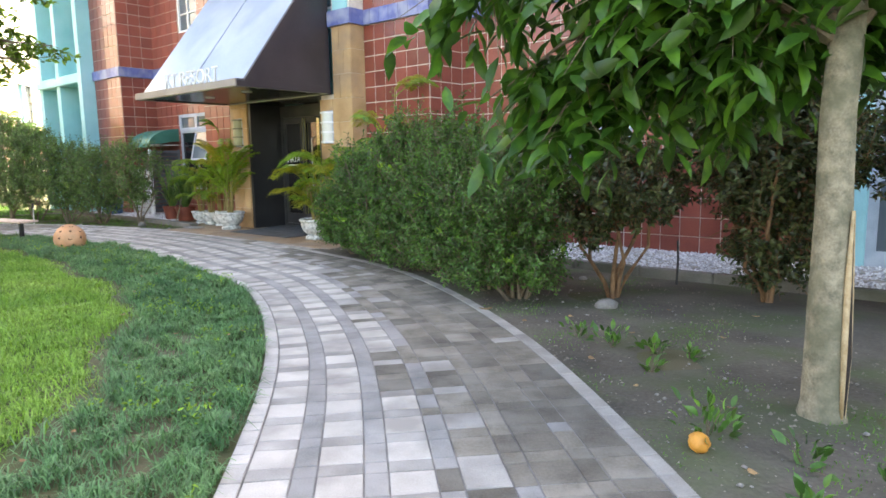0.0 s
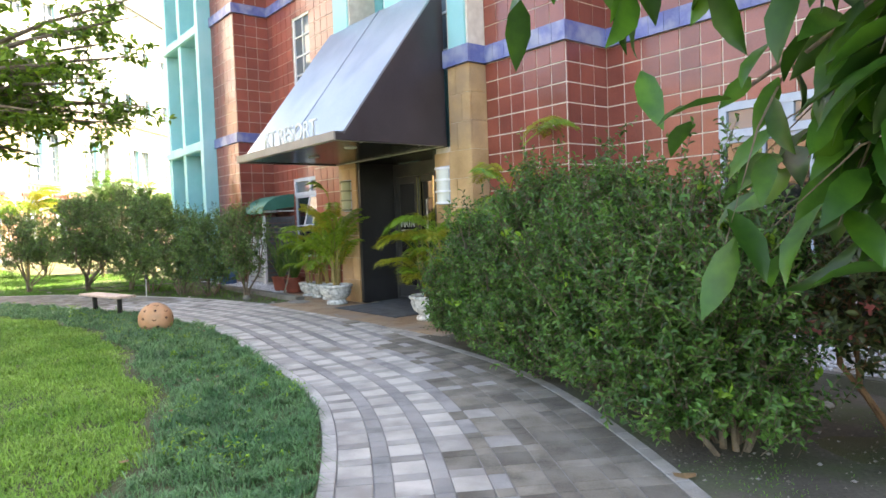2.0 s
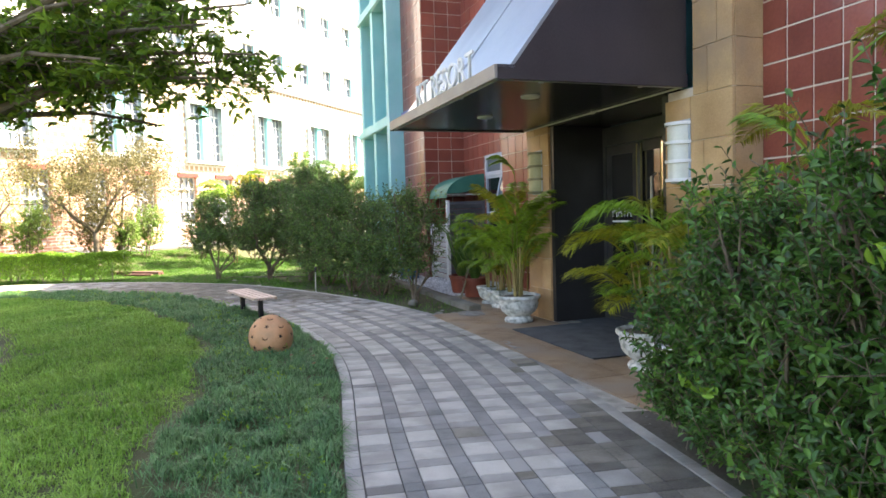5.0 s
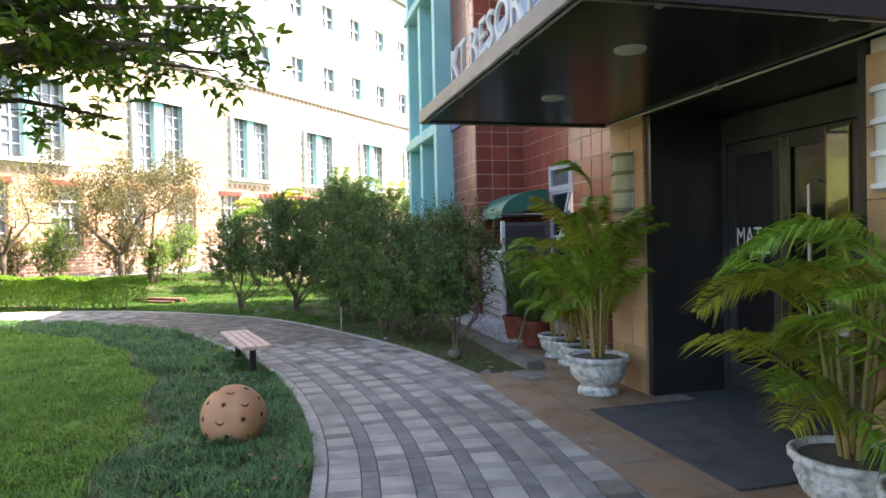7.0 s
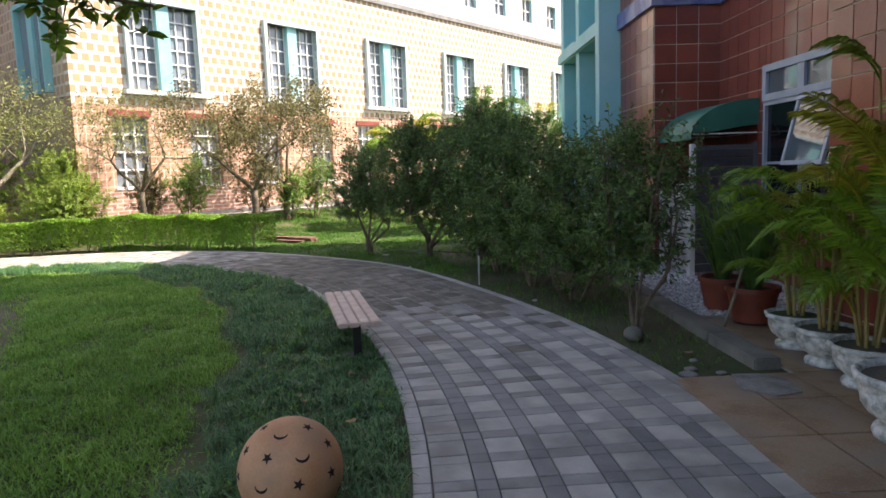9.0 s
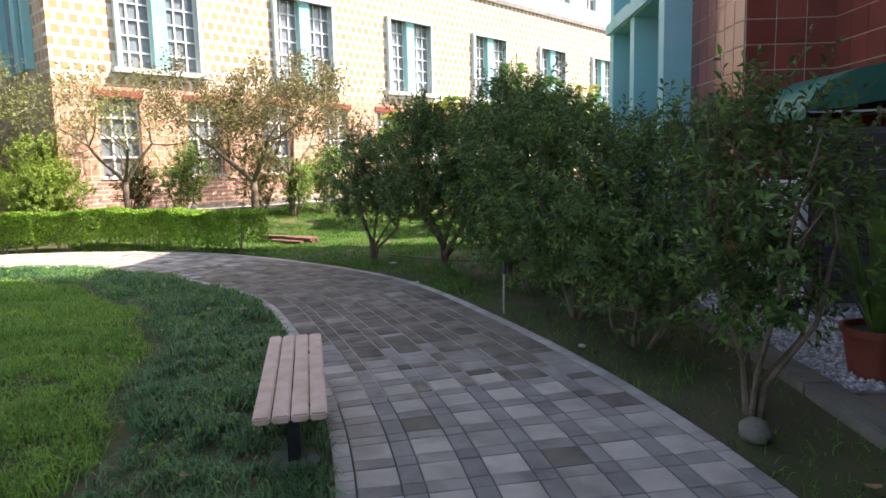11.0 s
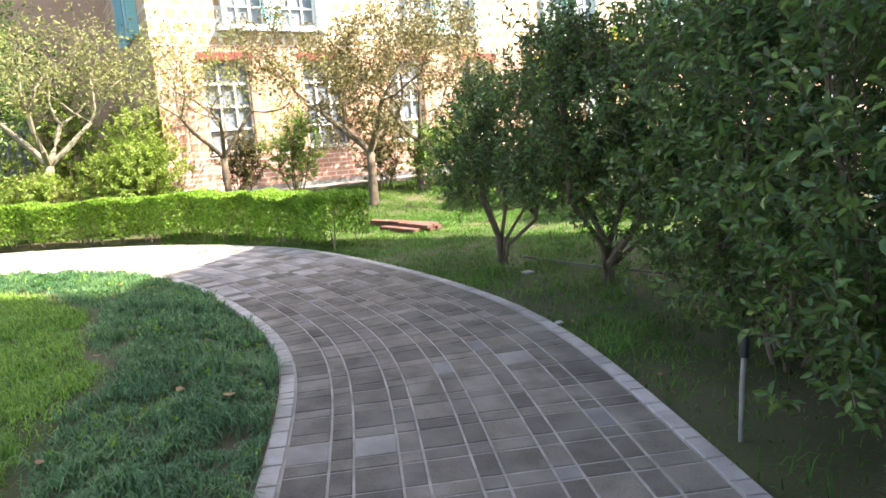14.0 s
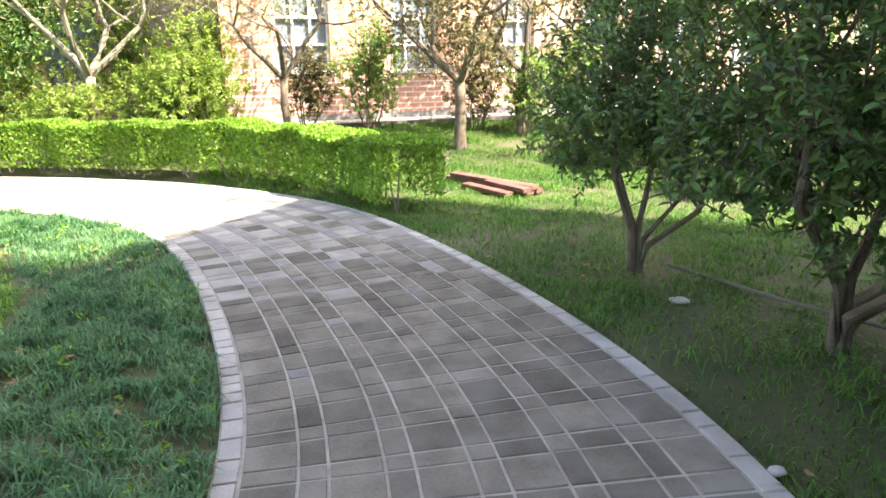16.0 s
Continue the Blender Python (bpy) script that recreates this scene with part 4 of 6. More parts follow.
def gravel(name, x0, x1, y0, y1, z, n, seed):
    sheet = tagged(link(name, Shape().box(x0, x1, y0, y1, -0.1, z), M_JOINT, place=NEAR), "strip of loose white gravel along the wall", "gravel", kind="structure")
    rng = np.random.default_rng(seed)
    c = np.stack([rng.uniform(x0 + 0.03, x1 - 0.03, n), rng.uniform(y0 + 0.03, y1 - 0.03, n), np.full(n, z) + rng.uniform(0, 0.012, n)], 1)
    d = np.array([(1, 0, 0), (0, 1, 0), (-1, 0, 0), (0, -1, 0), (0, 0, 0.7), (0, 0, -0.7)], float)
    size = rng.uniform(0.012, 0.030, (n, 1, 1)) * rng.uniform(0.7, 1.3, (n, 6, 1))
    verts = (c[:, None] + d[None] * size).reshape(-1, 3)
    f = np.array([(0, 1, 4), (1, 2, 4), (2, 3, 4), (3, 0, 4), (1, 0, 5), (2, 1, 5), (3, 2, 5), (0, 3, 5)])
    faces = (np.arange(n)[:, None, None] * 6 + f[None]).reshape(-1, 3)
    stones = raw("pebbles", verts, faces, M_GRAVEL, sheet)
    tagged(stones, kind="stuff")
    return sheet


gravel("gravel_right", 5.21, 16, -0.615, 1.26, 0.05, 9000, 1)
gravel("gravel_left", -8.66, -3.31, -0.415, 1.42, 0.02, 9000, 2)


# ---- far building ----
def far_building():
    rng = np.random.default_rng(3)
    L = 46.0
    x0 = -1.85
    upper = [(-0.12 + 4.87 * k, 2.13 + 4.87 * k) for k in range(9)]
    lower = [(-0.80 + 2.43 * k, 0.28 + 2.43 * k) for k in range(18)]
    top1 = [(11.17 - 2.5 * 5 + 2.5 * k, 12.17 - 2.5 * 5 + 2.5 * k) for k in range(17)]
    house = tagged(thing("far_building", FAR, "long sunlit building: orange tiled ground floor, ochre mosaic storey and white upper storeys", "building"), kind="structure")
    part("plinth", Shape().box(x0 - 0.04, L, -0.05, 0.25, 0.0, 0.62), M_GREY_TRIM, house)
    part("wall", Shape().box(x0, L, -0.03, 0.3, 0.62, 1.40), M_FAR_COURSES, house, "low red brick courses")
    part("wall", panel(x0, L, 1.40, 3.98, 0, 0.3, [(a, b, 1.5, 3.62) for a, b in lower]), M_FAR_BRICK, house, "orange wall tiles")
    part("wall", panel(x0, L, 3.98, 8.60, 0, 0.3, [(a, b, 4.45, 7.05) for a, b in upper]), M_FAR_MOSAIC, house, "white wall with ochre mosaic squares")
    part("wall", panel(x0, L, 8.78, 16.4, 0, 0.3, [(a, b, 9.5, 10.73) for a, b in top1] + [(a, b, 12.8, 14.0) for a, b in top1]), M_FAR_WHITE, house, "plain white upper wall")
    part("ledge", Shape().box(x0 - 0.05, L, -0.10, 0.3, 8.60, 8.78), M_GREY_TRIM, house, "grey ledge")
    part("wall", Shape().box(0.3, 14, -0.3, 0.0, 0.0, 16.4), M_FAR_CHEQUER, house, "end wall chequered in brown and buff tiles", place=pose(x0, 0, 0, 0, 0, 90))
    part("roof", Shape().box(x0 - 0.2, L + 0.2, -0.2, 14.2, 16.4, 16.8), M_GREY_TRIM, house)
    part("wall", Shape().box(x0 + 0.3, L, 13.7, 14, 0, 16.4).box(L - 0.3, L, 0.3, 13.7, 0, 16.4), M_FAR_WHITE, house)
    for a, b in upper:
        w = part("window", Shape().box(a, b, 0.22, 0.24, 4.45, 7.05), M_FAR_GLASS, house)
        frame_ = Shape().box(a - 0.12, a, -0.16, 0.2, 4.40, 7.15).box(b, b + 0.10, -0.06, 0.2, 4.40, 7.15).box(a, b, -0.16, 0.2, 7.05, 7.15)
        part("window_frame", frame_, M_TEAL_PALE, w)
        mid = (a + b) / 2
        part("mullion", Shape().box(mid - 0.2, mid + 0.2, -0.04, 0.2, 4.45, 7.05), M_TEAL, w)
        part("window_sill", Shape().box(a - 0.25, b + 0.2, -0.22, 0.2, 4.28, 4.398), M_TEAL_PALE, w)
        bars = Shape()
        for c, d in ((a, mid - 0.2), (mid + 0.2, b)):
            for i in range(1, 6):
                z = 4.45 + 2.6 * i / 6
                bars.box(c, d, 0.16, 0.215, z - 0.02, z + 0.02)
            for i in range(4):
                x = c + (d - c) * i / 3
                bars.box(x - 0.02, x + 0.02, 0.165, 0.21, 4.45, 7.05)
        part("glazing_bars", bars, M_WHITE, w)
    for a, b in lower:
        w = part("window", Shape().box(a, b, 0.22, 0.24, 1.5, 3.62), M_FAR_GLASS, house)
        part("lintel", Shape().box(a - 0.10, b + 0.10, -0.05, 0.2, 3.63, 3.80), M_RED_TRIM, w, "dark red lintel")
        part("window_sill", Shape().box(a - 0.06, b + 0.06, -0.06, 0.2, 1.43, 1.498), M_WHITE, w)
        bars = Shape()
        for i in range(5):
            z = 1.5 + 2.12 * i / 4
            bars.box(a, b, 0.14, 0.215, z - 0.025, z + 0.025)
        for i in range(4):
            x = a + (b - a) * i / 3
            bars.box(x - 0.022, x + 0.022, 0.145, 0.21, 1.5, 3.62)
        part("glazing_bars", bars, M_WHITE, w)
    for z0, z1 in ((9.5, 10.73), (12.8, 14.0)):
        for a, b in top1:
            w = part("window", Shape().box(a, b, 0.22, 0.24, z0, z1), M_FAR_GLASS, house)
            part("mullion", Shape().box((a + b) / 2 - 0.03, (a + b) / 2 + 0.03, 0.12, 0.2, z0, z1).box(a, b, 0.125, 0.2, (z0 + z1) / 2 - 0.03, (z0 + z1) / 2 + 0.03), M_WHITE, w)
            part("window_frame", Shape().box(b - 0.05, b, 0.01, 0.12, z0, z1), M_TEAL, w)
    # teal window of the end wall
    w = part("window", Shape().box(x0 - 0.03, x0 - 0.002, 1.3, 3.3, 4.4, 7.0), M_FAR_GLASS, house)
    part("window_frame", Shape().box(x0 - 0.2, x0 - 0.002, 1.15, 1.30, 4.35, 7.1).box(x0 - 0.2, x0 - 0.002, 3.3, 3.45, 4.35, 7.1).box(x0 - 0.2, x0 - 0.002, 1.3, 3.3, 7.0, 7.12).box(x0 - 0.12, x0 - 0.032, 2.1, 2.5, 4.4, 7.0), M_TEAL, w)
    part("kerb", Shape().box(x0 - 1.0, L, -1.25, -1.05, 0.1, 0.52), M_CONCRETE, house)
    part("path_strip", Shape().box(x0 - 1.0, L, -1.05, -0.06, 0.1, 0.50), M_KERB, house, "pale concrete strip along the wall")
    return house


far_building()


# a plain neighbouring block closing the view beyond the end of the far wall
def west_block():
    m = pose(-31.0, 6.0, 0, 0, 0, 98)
    b = tagged(thing("west_building", m, "brown tiled building wing behind the trees", "building"), kind="structure")
    part("wall", panel(-14.0, 9.0, 0, 9.0, 0, 0.3, [(-12 + 4 * k, -10.6 + 4 * k, 1.2, 3.2) for k in range(5)]), M_FAR_BROWN, b)
    for k in range(5):
        part("window", Shape().box(-12 + 4 * k, -10.6 + 4 * k, 0.2, 0.22, 1.2, 3.2), M_FAR_GLASS, b)
    part("roof", Shape().box(-14.2, 9.2, -0.2, 8, 9.0, 9.3), M_GREY_TRIM, b)
    return b


west_block()


# ---- plants ----
def shrub(name, at, blobs, leaves, leaf_mat, stems, seed, label, leaf=(0.062, 0.034), category="shrub", group="", stem_r=0.018, shell=0.6, bark=M_BARK, sprigs=0, vase=False):
    """Several bent stems from one base under a crown of many small leaves."""
    rng = np.random.default_rng(seed)
    z0 = float(rise(np.array(at[0]), np.array(at[1])))
    t = thing(name, pose(at[0], at[1], z0), label, category, group)
    for i in range(stems):
        b = blobs[i % len(blobs)]
        a = 2 * math.pi * i / stems + rng.uniform(-0.4, 0.4)
        start = Vector((0.07 * math.cos(a), 0.07 * math.sin(a), -0.05))
        end = Vector((b[0] + 0.55 * b[3] * math.cos(a) + rng.uniform(-0.2, 0.2) * b[3], b[1] + 0.55 * b[4] * math.sin(a) + rng.uniform(-0.2, 0.2) * b[4], b[2] + 0.35 * b[5]))
        mid = start.lerp(end, 0.42) + Vector((0.22 * b[3] * math.cos(a), 0.22 * b[3] * math.sin(a), 0.0))
        knee = start.lerp(mid, 0.5)
        if vase:
            start, knee = Vector((0.03 * math.cos(a), 0.03 * math.sin(a), -0.05)), Vector((0.075 * math.cos(a), 0.075 * math.sin(a), mid.z * 0.42))
        shape = Shape().tube([start, knee + Vector(rng.normal(0, 0.02, 3)), mid, mid.lerp(end, 0.5) + Vector(rng.normal(0, 0.05, 3)), end], [stem_r * 1.3, stem_r, stem_r * 0.85, stem_r * 0.6, stem_r * 0.3], 7, 0.12, rng)
        for k in range(5):
            p = mid.lerp(end, rng.uniform(0, 0.9))
            q = Vector((b[0], b[1], b[2])) + Vector(rng.normal(0, 0.5, 3)) * Vector((b[3], b[4], b[5])).length * 0.55
            shape.tube([p, p.lerp(q, 0.5) + Vector((0, 0, 0.04)), q], [stem_r * 0.45, stem_r * 0.3, stem_r * 0.12], 4)
        part("stem", shape, bark, t)
    # leafy sprigs: leaves set spirally along short upright twigs, thinned in pockets
    per = 11
    c, d = crown_points(blobs, leaves // per, rng, shell)
    ph = seed * 1.37
    open_ = np.sin(c[:, 0] * 7.1 + ph + 2 * np.sin(c[:, 2] * 5)) * np.sin(c[:, 1] * 6.7 + ph) + 0.7 * np.sin(c[:, 2] * 9.3 + c[:, 0] * 4 + ph)
    keep = (open_ > -0.55) | (rng.random(len(c)) < 0.35)
    c, d = c[keep], d[keep]
    size = rng.uniform(0.11, 0.27, len(c))
    if sprigs:
        k = np.nonzero(c[:, 2] > np.quantile(c[:, 2], 0.6))[0]
        k = rng.choice(k, min(sprigs // 3, len(k)), replace=False)
        size[k] *= 1.8
        c[k] += d[k] * 0.05 + np.array([0, 0, 0.07])
    foot = 0.16 + 0.14 * np.sin(c[:, 0] * 5 + ph) * np.sin(c[:, 1] * 5)
    keep = c[:, 2] > foot
    c, d, size = c[keep], d[keep], size[keep]
    n = len(c)
    way = d * 0.65 + np.array([0, 0, 0.6]) + rng.normal(0, 0.32, (n, 3))
    way /= np.linalg.norm(way, axis=1, keepdims=True)
    one = np.cross(way, rng.normal(0, 1, (n, 3)))
    one /= np.linalg.norm(one, axis=1, keepdims=True)
    two = np.cross(way, one)
    centres, aims, faces_up = [], [], []
    for j in range(per):
        a = 2.4 * j + rng.uniform(0, 0.7, (n, 1))
        out = one * np.cos(a) + two * np.sin(a)
        at_ = c + way * size[:, None] * (j / (per - 1) - 0.5)
        centres.append(at_ + out * leaf[0] * 0.42)
        aims.append(out * 0.85 + way * (0.35 + 0.5 * j / per) - np.array([0, 0, 0.15]))
        faces_up.append(way * 0.8 + d * 0.5 + np.array([0, 0, 0.5]))
    v, f = leaf_arrays(np.concatenate(centres), np.concatenate(aims), leaf[0], leaf[1], rng, scatter=0.28, face=np.concatenate(faces_up))
    raw("crown", v, f, leaf_mat, t)
    lo, hi = c - way * size[:, None] * 0.75, c + way * size[:, None] * 0.5
    r0 = stem_r * 0.14
    tv = np.stack([p + q * r0 for p in (lo, hi) for q in (one, -0.5 * one + 0.87 * two, -0.5 * one - 0.87 * two)], 1).reshape(-1, 3)
    tf = (np.arange(n)[:, None, None] * 6 + np.array([(0, 1, 4, 3), (1, 2, 5, 4), (2, 0, 3, 5)])[None]).reshape(-1, 4)
    tagged(raw("twig_mass", tv, tf, bark, t), kind="stuff")
    return t


def shoots(owner, blobs, count, seed):
    """Fresh yellow-green shoots standing out of a shrub's crown."""
    rng = np.random.default_rng(seed)
    c, d = crown_points(blobs, count, rng, 0.05)
    k = np.repeat(np.arange(count), 9)
    centre = c[k] + d[k] * 0.04 + rng.normal(0, 0.022, (len(k), 3))
    v, f = leaf_arrays(centre, d[k] * 0.5 + rng.normal(0, 0.5, (len(k), 3)) + (0, 0, 0.4), 0.065, 0.030, rng)
    return tagged(raw("new_growth", v, f, L_FRESH, owner, "fresh yellow-green shoots"), kind="stuff")


# the tall hedge of shrubs between the path and the building
HEDGE = [(0.82, 6.95, 1.50, 0.54), (0.60, 7.42, 1.92, 0.74), (0.26, 8.15, 1.98, 0.70), (-0.20, 8.92, 2.14, 0.76), (-0.62, 9.62, 1.84, 0.66), (-1.02, 10.25, 1.68, 0.62), (-1.36, 10.72, 1.42, 0.46)]
for i, (x, y, h, r) in enumerate(HEDGE):
    q = np.random.default_rng(900 + i).uniform(-1, 1, 8)
    blobs = [(0.08 * q[0], 0.08 * q[1], h * 0.60, r, r * 0.95, h * 0.34), (0.03, -0.06, h * 0.30, r * 0.98, r * 0.98, h * 0.24), (0.2 * q[2], 0.2 * q[3], h * 0.80, r * 0.62, r * 0.6, h * 0.20), (-0.25 + 0.2 * q[4], -0.2 + 0.2 * q[5], h * 0.52, r * 0.6, r * 0.6, h * 0.24), (0.3 * q[6], 0.3 * q[7], h * 0.90, r * 0.34, r * 0.34, h * 0.14), (-0.30, -0.18, h * 0.24, r * 0.72, r * 0.72, h * 0.20), (0.5 * q[3], 0.5 * q[5], h * 0.86, r * 0.25, r * 0.25, h * 0.2)]
    bush = shrub("hedge_shrub", (x, y), blobs, 15500, L_HEDGE, 8, 100 + i, "dense green hedge shrub with bare stems at its foot", group="tall hedge beside the path", stem_r=0.02, sprigs=260, leaf=(0.053, 0.028))
    shoots(bush, blobs, 16, 950 + i)

# dark shrubs in front of the gravel strip
for i, (x, y, h, r, n) in enumerate([(1.85, 6.95, 1.75, 0.74, 7000), (3.35, 6.6, 2.45, 1.0, 20000), (4.6, 5.6, 2.3, 0.9, 14000)]):
    blobs = [(0, 0, h * 0.70, r, r, h * 0.28), (0.2, 0.25, h * 0.85, r * 0.55, r * 0.5, h * 0.14), (-0.25, -0.1, h * 0.55, r * 0.5, r * 0.5, h * 0.2)]
    if i:
        blobs.append((0.05, -0.05, h * 0.3, r * 0.5, r * 0.5, h * 0.25))
    shrub("dark_shrub", (x, y), blobs, n, L_DEEP, 6, 140 + i, "dark-leaved shrub on spreading orange-brown stems near the wall", group="shrubs before the gravel", stem_r=0.024, vase=True, bark=M_RED_BARK, leaf=(0.07, 0.042))

# the row of taller shrubs across the path
LEFT = [(-7.45, 16.02, 2.1, 0.66, 5200, 5), (-8.85, 16.85, 2.02, 0.88, 9000, 6), (-9.95, 17.35, 2.14, 0.94, 11500, 6), (-11.2, 17.95, 2.5, 1.10, 13500, 6), (-12.3, 18.6, 2.85, 1.08, 12500, 5), (-13.58, 18.45, 2.65, 1.18, 17000, 6), (-15.28, 18.2, 2.25, 0.92, 9500, 5)]
for i, (x, y, h, r, n, k) in enumerate(LEFT):
    low = 0.62 if i in (0, 6) else 0.52
    blobs = [(0, 0, h * 0.66, r, r, h * 0.30), (0.15, -0.15, h * low * 0.85, r * 0.85, r * 0.8, h * 0.20), (-0.1, 0.1, h * 0.84, r * 0.62, r * 0.62, h * 0.17)]
    q = np.random.default_rng(700 + i).uniform(-1, 1, 4)
    blobs += [(0.45 * r * q[0], 0.45 * r * q[1], h * 0.93, r * 0.36, r * 0.36, h * 0.10), (0.7 * r * q[2], 0.7 * r * q[3], h * 0.78, r * 0.42, r * 0.42, h * 0.14)]
    if i in (5, 6):
        blobs += [(0.35 * r, 0.3 * r, h * 0.48, r * 0.55, r * 0.55, h * 0.15), (-0.4 * r, -0.3 * r, h * 0.44, r * 0.5, r * 0.5, h * 0.13), (0.5 * r, -0.5 * r, h * 0.55, r * 0.45, r * 0.45, h * 0.14)]
    if i == 0:
        blobs.append((0.0, 0.0, h * 0.36, r * 0.7, r * 0.7, h * 0.17))
    if i in (1, 2, 3, 4):
        blobs.append((0.1, -0.2, h * 0.30, r * 0.85, r * 0.75, h * 0.19))
    shrub("tall_shrub", (x, y), blobs, n, L_DARK, k, 160 + i, "tall dark green shrub with several trunks beside the path" if i else "thin grey-leaved shrub beside the path with bare lower stems", group="row of shrubs along the path", stem_r=0.026 if i == 6 else 0.034 if i > 3 else 0.018, vase=i > 3 or i == 0, leaf=(0.064, 0.031), sprigs=230, shell=0.7 if i else 0.9)


# low clipped hedge along the outer bend
def low_hedge():
    rng = np.random.default_rng(21)
    mid = np.array([(-17.75, 17.0), (-18.6, 16.75), (-19.6, 16.2), (-20.7, 15.25), (-21.7, 14.0), (-22.6, 12.5), (-23.3, 10.6), (-23.7, 8.6), (-23.8, 6.0)])
    seg = np.linalg.norm(np.diff(mid, axis=0), axis=1)
    s = np.concatenate([[0], np.cumsum(seg)])
    hedge = thing("low_hedge", Matrix.Identity(4), "low clipped hedge with bright green top and bare stems below", "hedge")
    n = 78000
    t = rng.uniform(0, s[-1], n)
    x, y = np.interp(t, s, mid[:, 0]), np.interp(t, s, mid[:, 1])
    e = 0.05
    dx, dy = np.interp(t + e, s, mid[:, 0]) - np.interp(t - e, s, mid[:, 0]), np.interp(t + e, s, mid[:, 1]) - np.interp(t - e, s, mid[:, 1])
    ln = np.hypot(dx, dy)
    nx, ny = dy / ln, -dx / ln
    half = 0.40 + 0.05 * np.sin(t * 5.1)
    top = 0.78 + 0.03 * np.sin(t * 3.7) + 0.02 * np.sin(t * 9.1)
    which = rng.random(n)
    w = np.where(which < 0.5, rng.uniform(-1, 1, n) * half, np.sign(rng.uniform(-1, 1, n)) * half * (1 - 0.3 * rng.random(n) ** 2))
    z = np.where(which < 0.5, top - 0.10 * rng.random(n) ** 1.5, top - (top - 0.13) * rng.random(n) ** 1.6)
    c = np.stack([x + nx * w, y + ny * w, z + rise(x, y) + 0.03], 1)
    aim = np.stack([nx * np.sign(w) * 0.5, ny * np.sign(w) * 0.5, np.full(n, 0.7)], 1)
    v, f = leaf_arrays(c, aim, 0.055, 0.032, rng)
    raw("foliage", v, f, L_FRESH, hedge)
    for d in np.arange(0.25, s[-1], 0.33):
        px, py = np.interp(d, s, mid[:, 0]) + rng.uniform(-0.12, 0.12), np.interp(d, s, mid[:, 1]) + rng.uniform(-0.12, 0.12)
        shape = Shape()
        z0 = float(rise(np.array(px), np.array(py)))
        for _ in range(3):
            tip = (px + rng.uniform(-0.25, 0.25), py + rng.uniform(-0.25, 0.25), z0 + 0.55)
            shape.tube([(px, py, z0 - 0.03), ((px + tip[0]) / 2 + rng.normal(0, 0.02), (py + tip[1]) / 2, z0 + 0.25), tip], [0.013, 0.010, 0.005], 5)
        part("stem", shape, M_BARK_PALE, hedge)
    return hedge


low_hedge()


def tree(name, at, height, radius, seed, label, leaf_mat, leaves, leaf, depth=4, spread=0.75, first=0.3, bark=M_BARK, lean=(0, 0), up=0.12, puff=0.14, group="", trunks=1):
    """A tapered trunk that forks into limbs and twigs, with leaves about the twig ends."""
    rng = np.random.default_rng(seed)
    z0 = float(rise(np.array(at[0]), np.array(at[1])))
    t = thing(name, pose(at[0], at[1], z0), label, "tree", group)
    tips = []
    trunk = Shape()
    for k in range(trunks):
        fork = Vector((lean[0] + (0.25 * math.cos(2.4 * k) if trunks > 1 else 0), lean[1] + (0.25 * math.sin(2.4 * k) if trunks > 1 else 0), height * first))
        start = Vector((0.06 * k, 0.05 * k, -0.06))
        trunk.tube([start, start.lerp(fork, 0.08), start.lerp(fork, 0.35) + Vector(rng.normal(0, 0.02, 3)), start.lerp(fork, 0.7) + Vector(rng.normal(0, 0.03, 3)), fork], [radius * 1.45, radius * 1.1, radius, radius * 0.93, radius * 0.85], 10, 0.05, rng)
        for i in range(3 if trunks > 1 else 4):
            a = 2 * math.pi * (i + rng.uniform(-0.2, 0.2)) / (3 if trunks > 1 else 4)
            limb = Shape()
            grow(limb, tips, fork, (math.cos(a) * 0.9, math.sin(a) * 0.9, 0.75 + up), height * (1 - first) * 0.36, radius * 0.62, depth - 1, rng, spread, up)
            part("limb", limb, bark, t)
    part("trunk", trunk, bark, t, smooth="all")
    if leaves:
        pos = np.array([p for p, _ in tips])
        k = rng.integers(0, len(pos), leaves)
        c = pos[k] + rng.normal(0, puff, (leaves, 3))
        v, f = leaf_arrays(c, rng.normal(0, 0.6, (leaves, 3)) + (0, 0, 0.1), leaf[0], leaf[1], rng)
        raw("crown", v, f, leaf_mat, t)
    return t


# half-bare trees and bushes before the far building
tree("small_tree", (-21.75, 18.75), 4.7, 0.10, 31, "half-bare garden tree with crooked limbs and dry brownish leaves", L_DRY, 6000, (0.085, 0.05), 5, 0.72, 0.24, group="half-bare trees by the far wall")
tree("small_tree", (-22.6, 15.9), 4.2, 0.075, 32, "half-bare garden tree with thin grey limbs", L_YELLOW, 2600, (0.075, 0.042), 5, 0.7, 0.26, group="half-bare trees by the far wall")
tree("small_tree", (-24.2, 12.6), 5.0, 0.11, 33, "pale-barked tree with thin yellowish leaves", L_YELLOW, 3400, (0.085, 0.045), 5, 0.72, 0.30, M_BARK_PALE, group="half-bare trees by the far wall", puff=0.2)
tree("small_tree", (-22.8, 20.3), 4.4, 0.085, 34, "half-bare garden tree with brownish leaves", L_DRY, 7500, (0.085, 0.05), 5, 0.72, 0.26, group="half-bare trees by the far wall")
tree("small_tree", (-26.3, 8.0), 5.4, 0.13, 35, "leafy green tree beyond the hedge", L_LIGHT, 16000, (0.10, 0.055), 4, 0.6, 0.3, group="trees beyond the hedge", puff=0.42)
tree("small_tree", (-28.2, 9.8), 6.2, 0.15, 36, "dark leafy tree beyond the hedge", L_DARK, 20000, (0.12, 0.06), 4, 0.6, 0.25, group="trees beyond the hedge", puff=0.5)
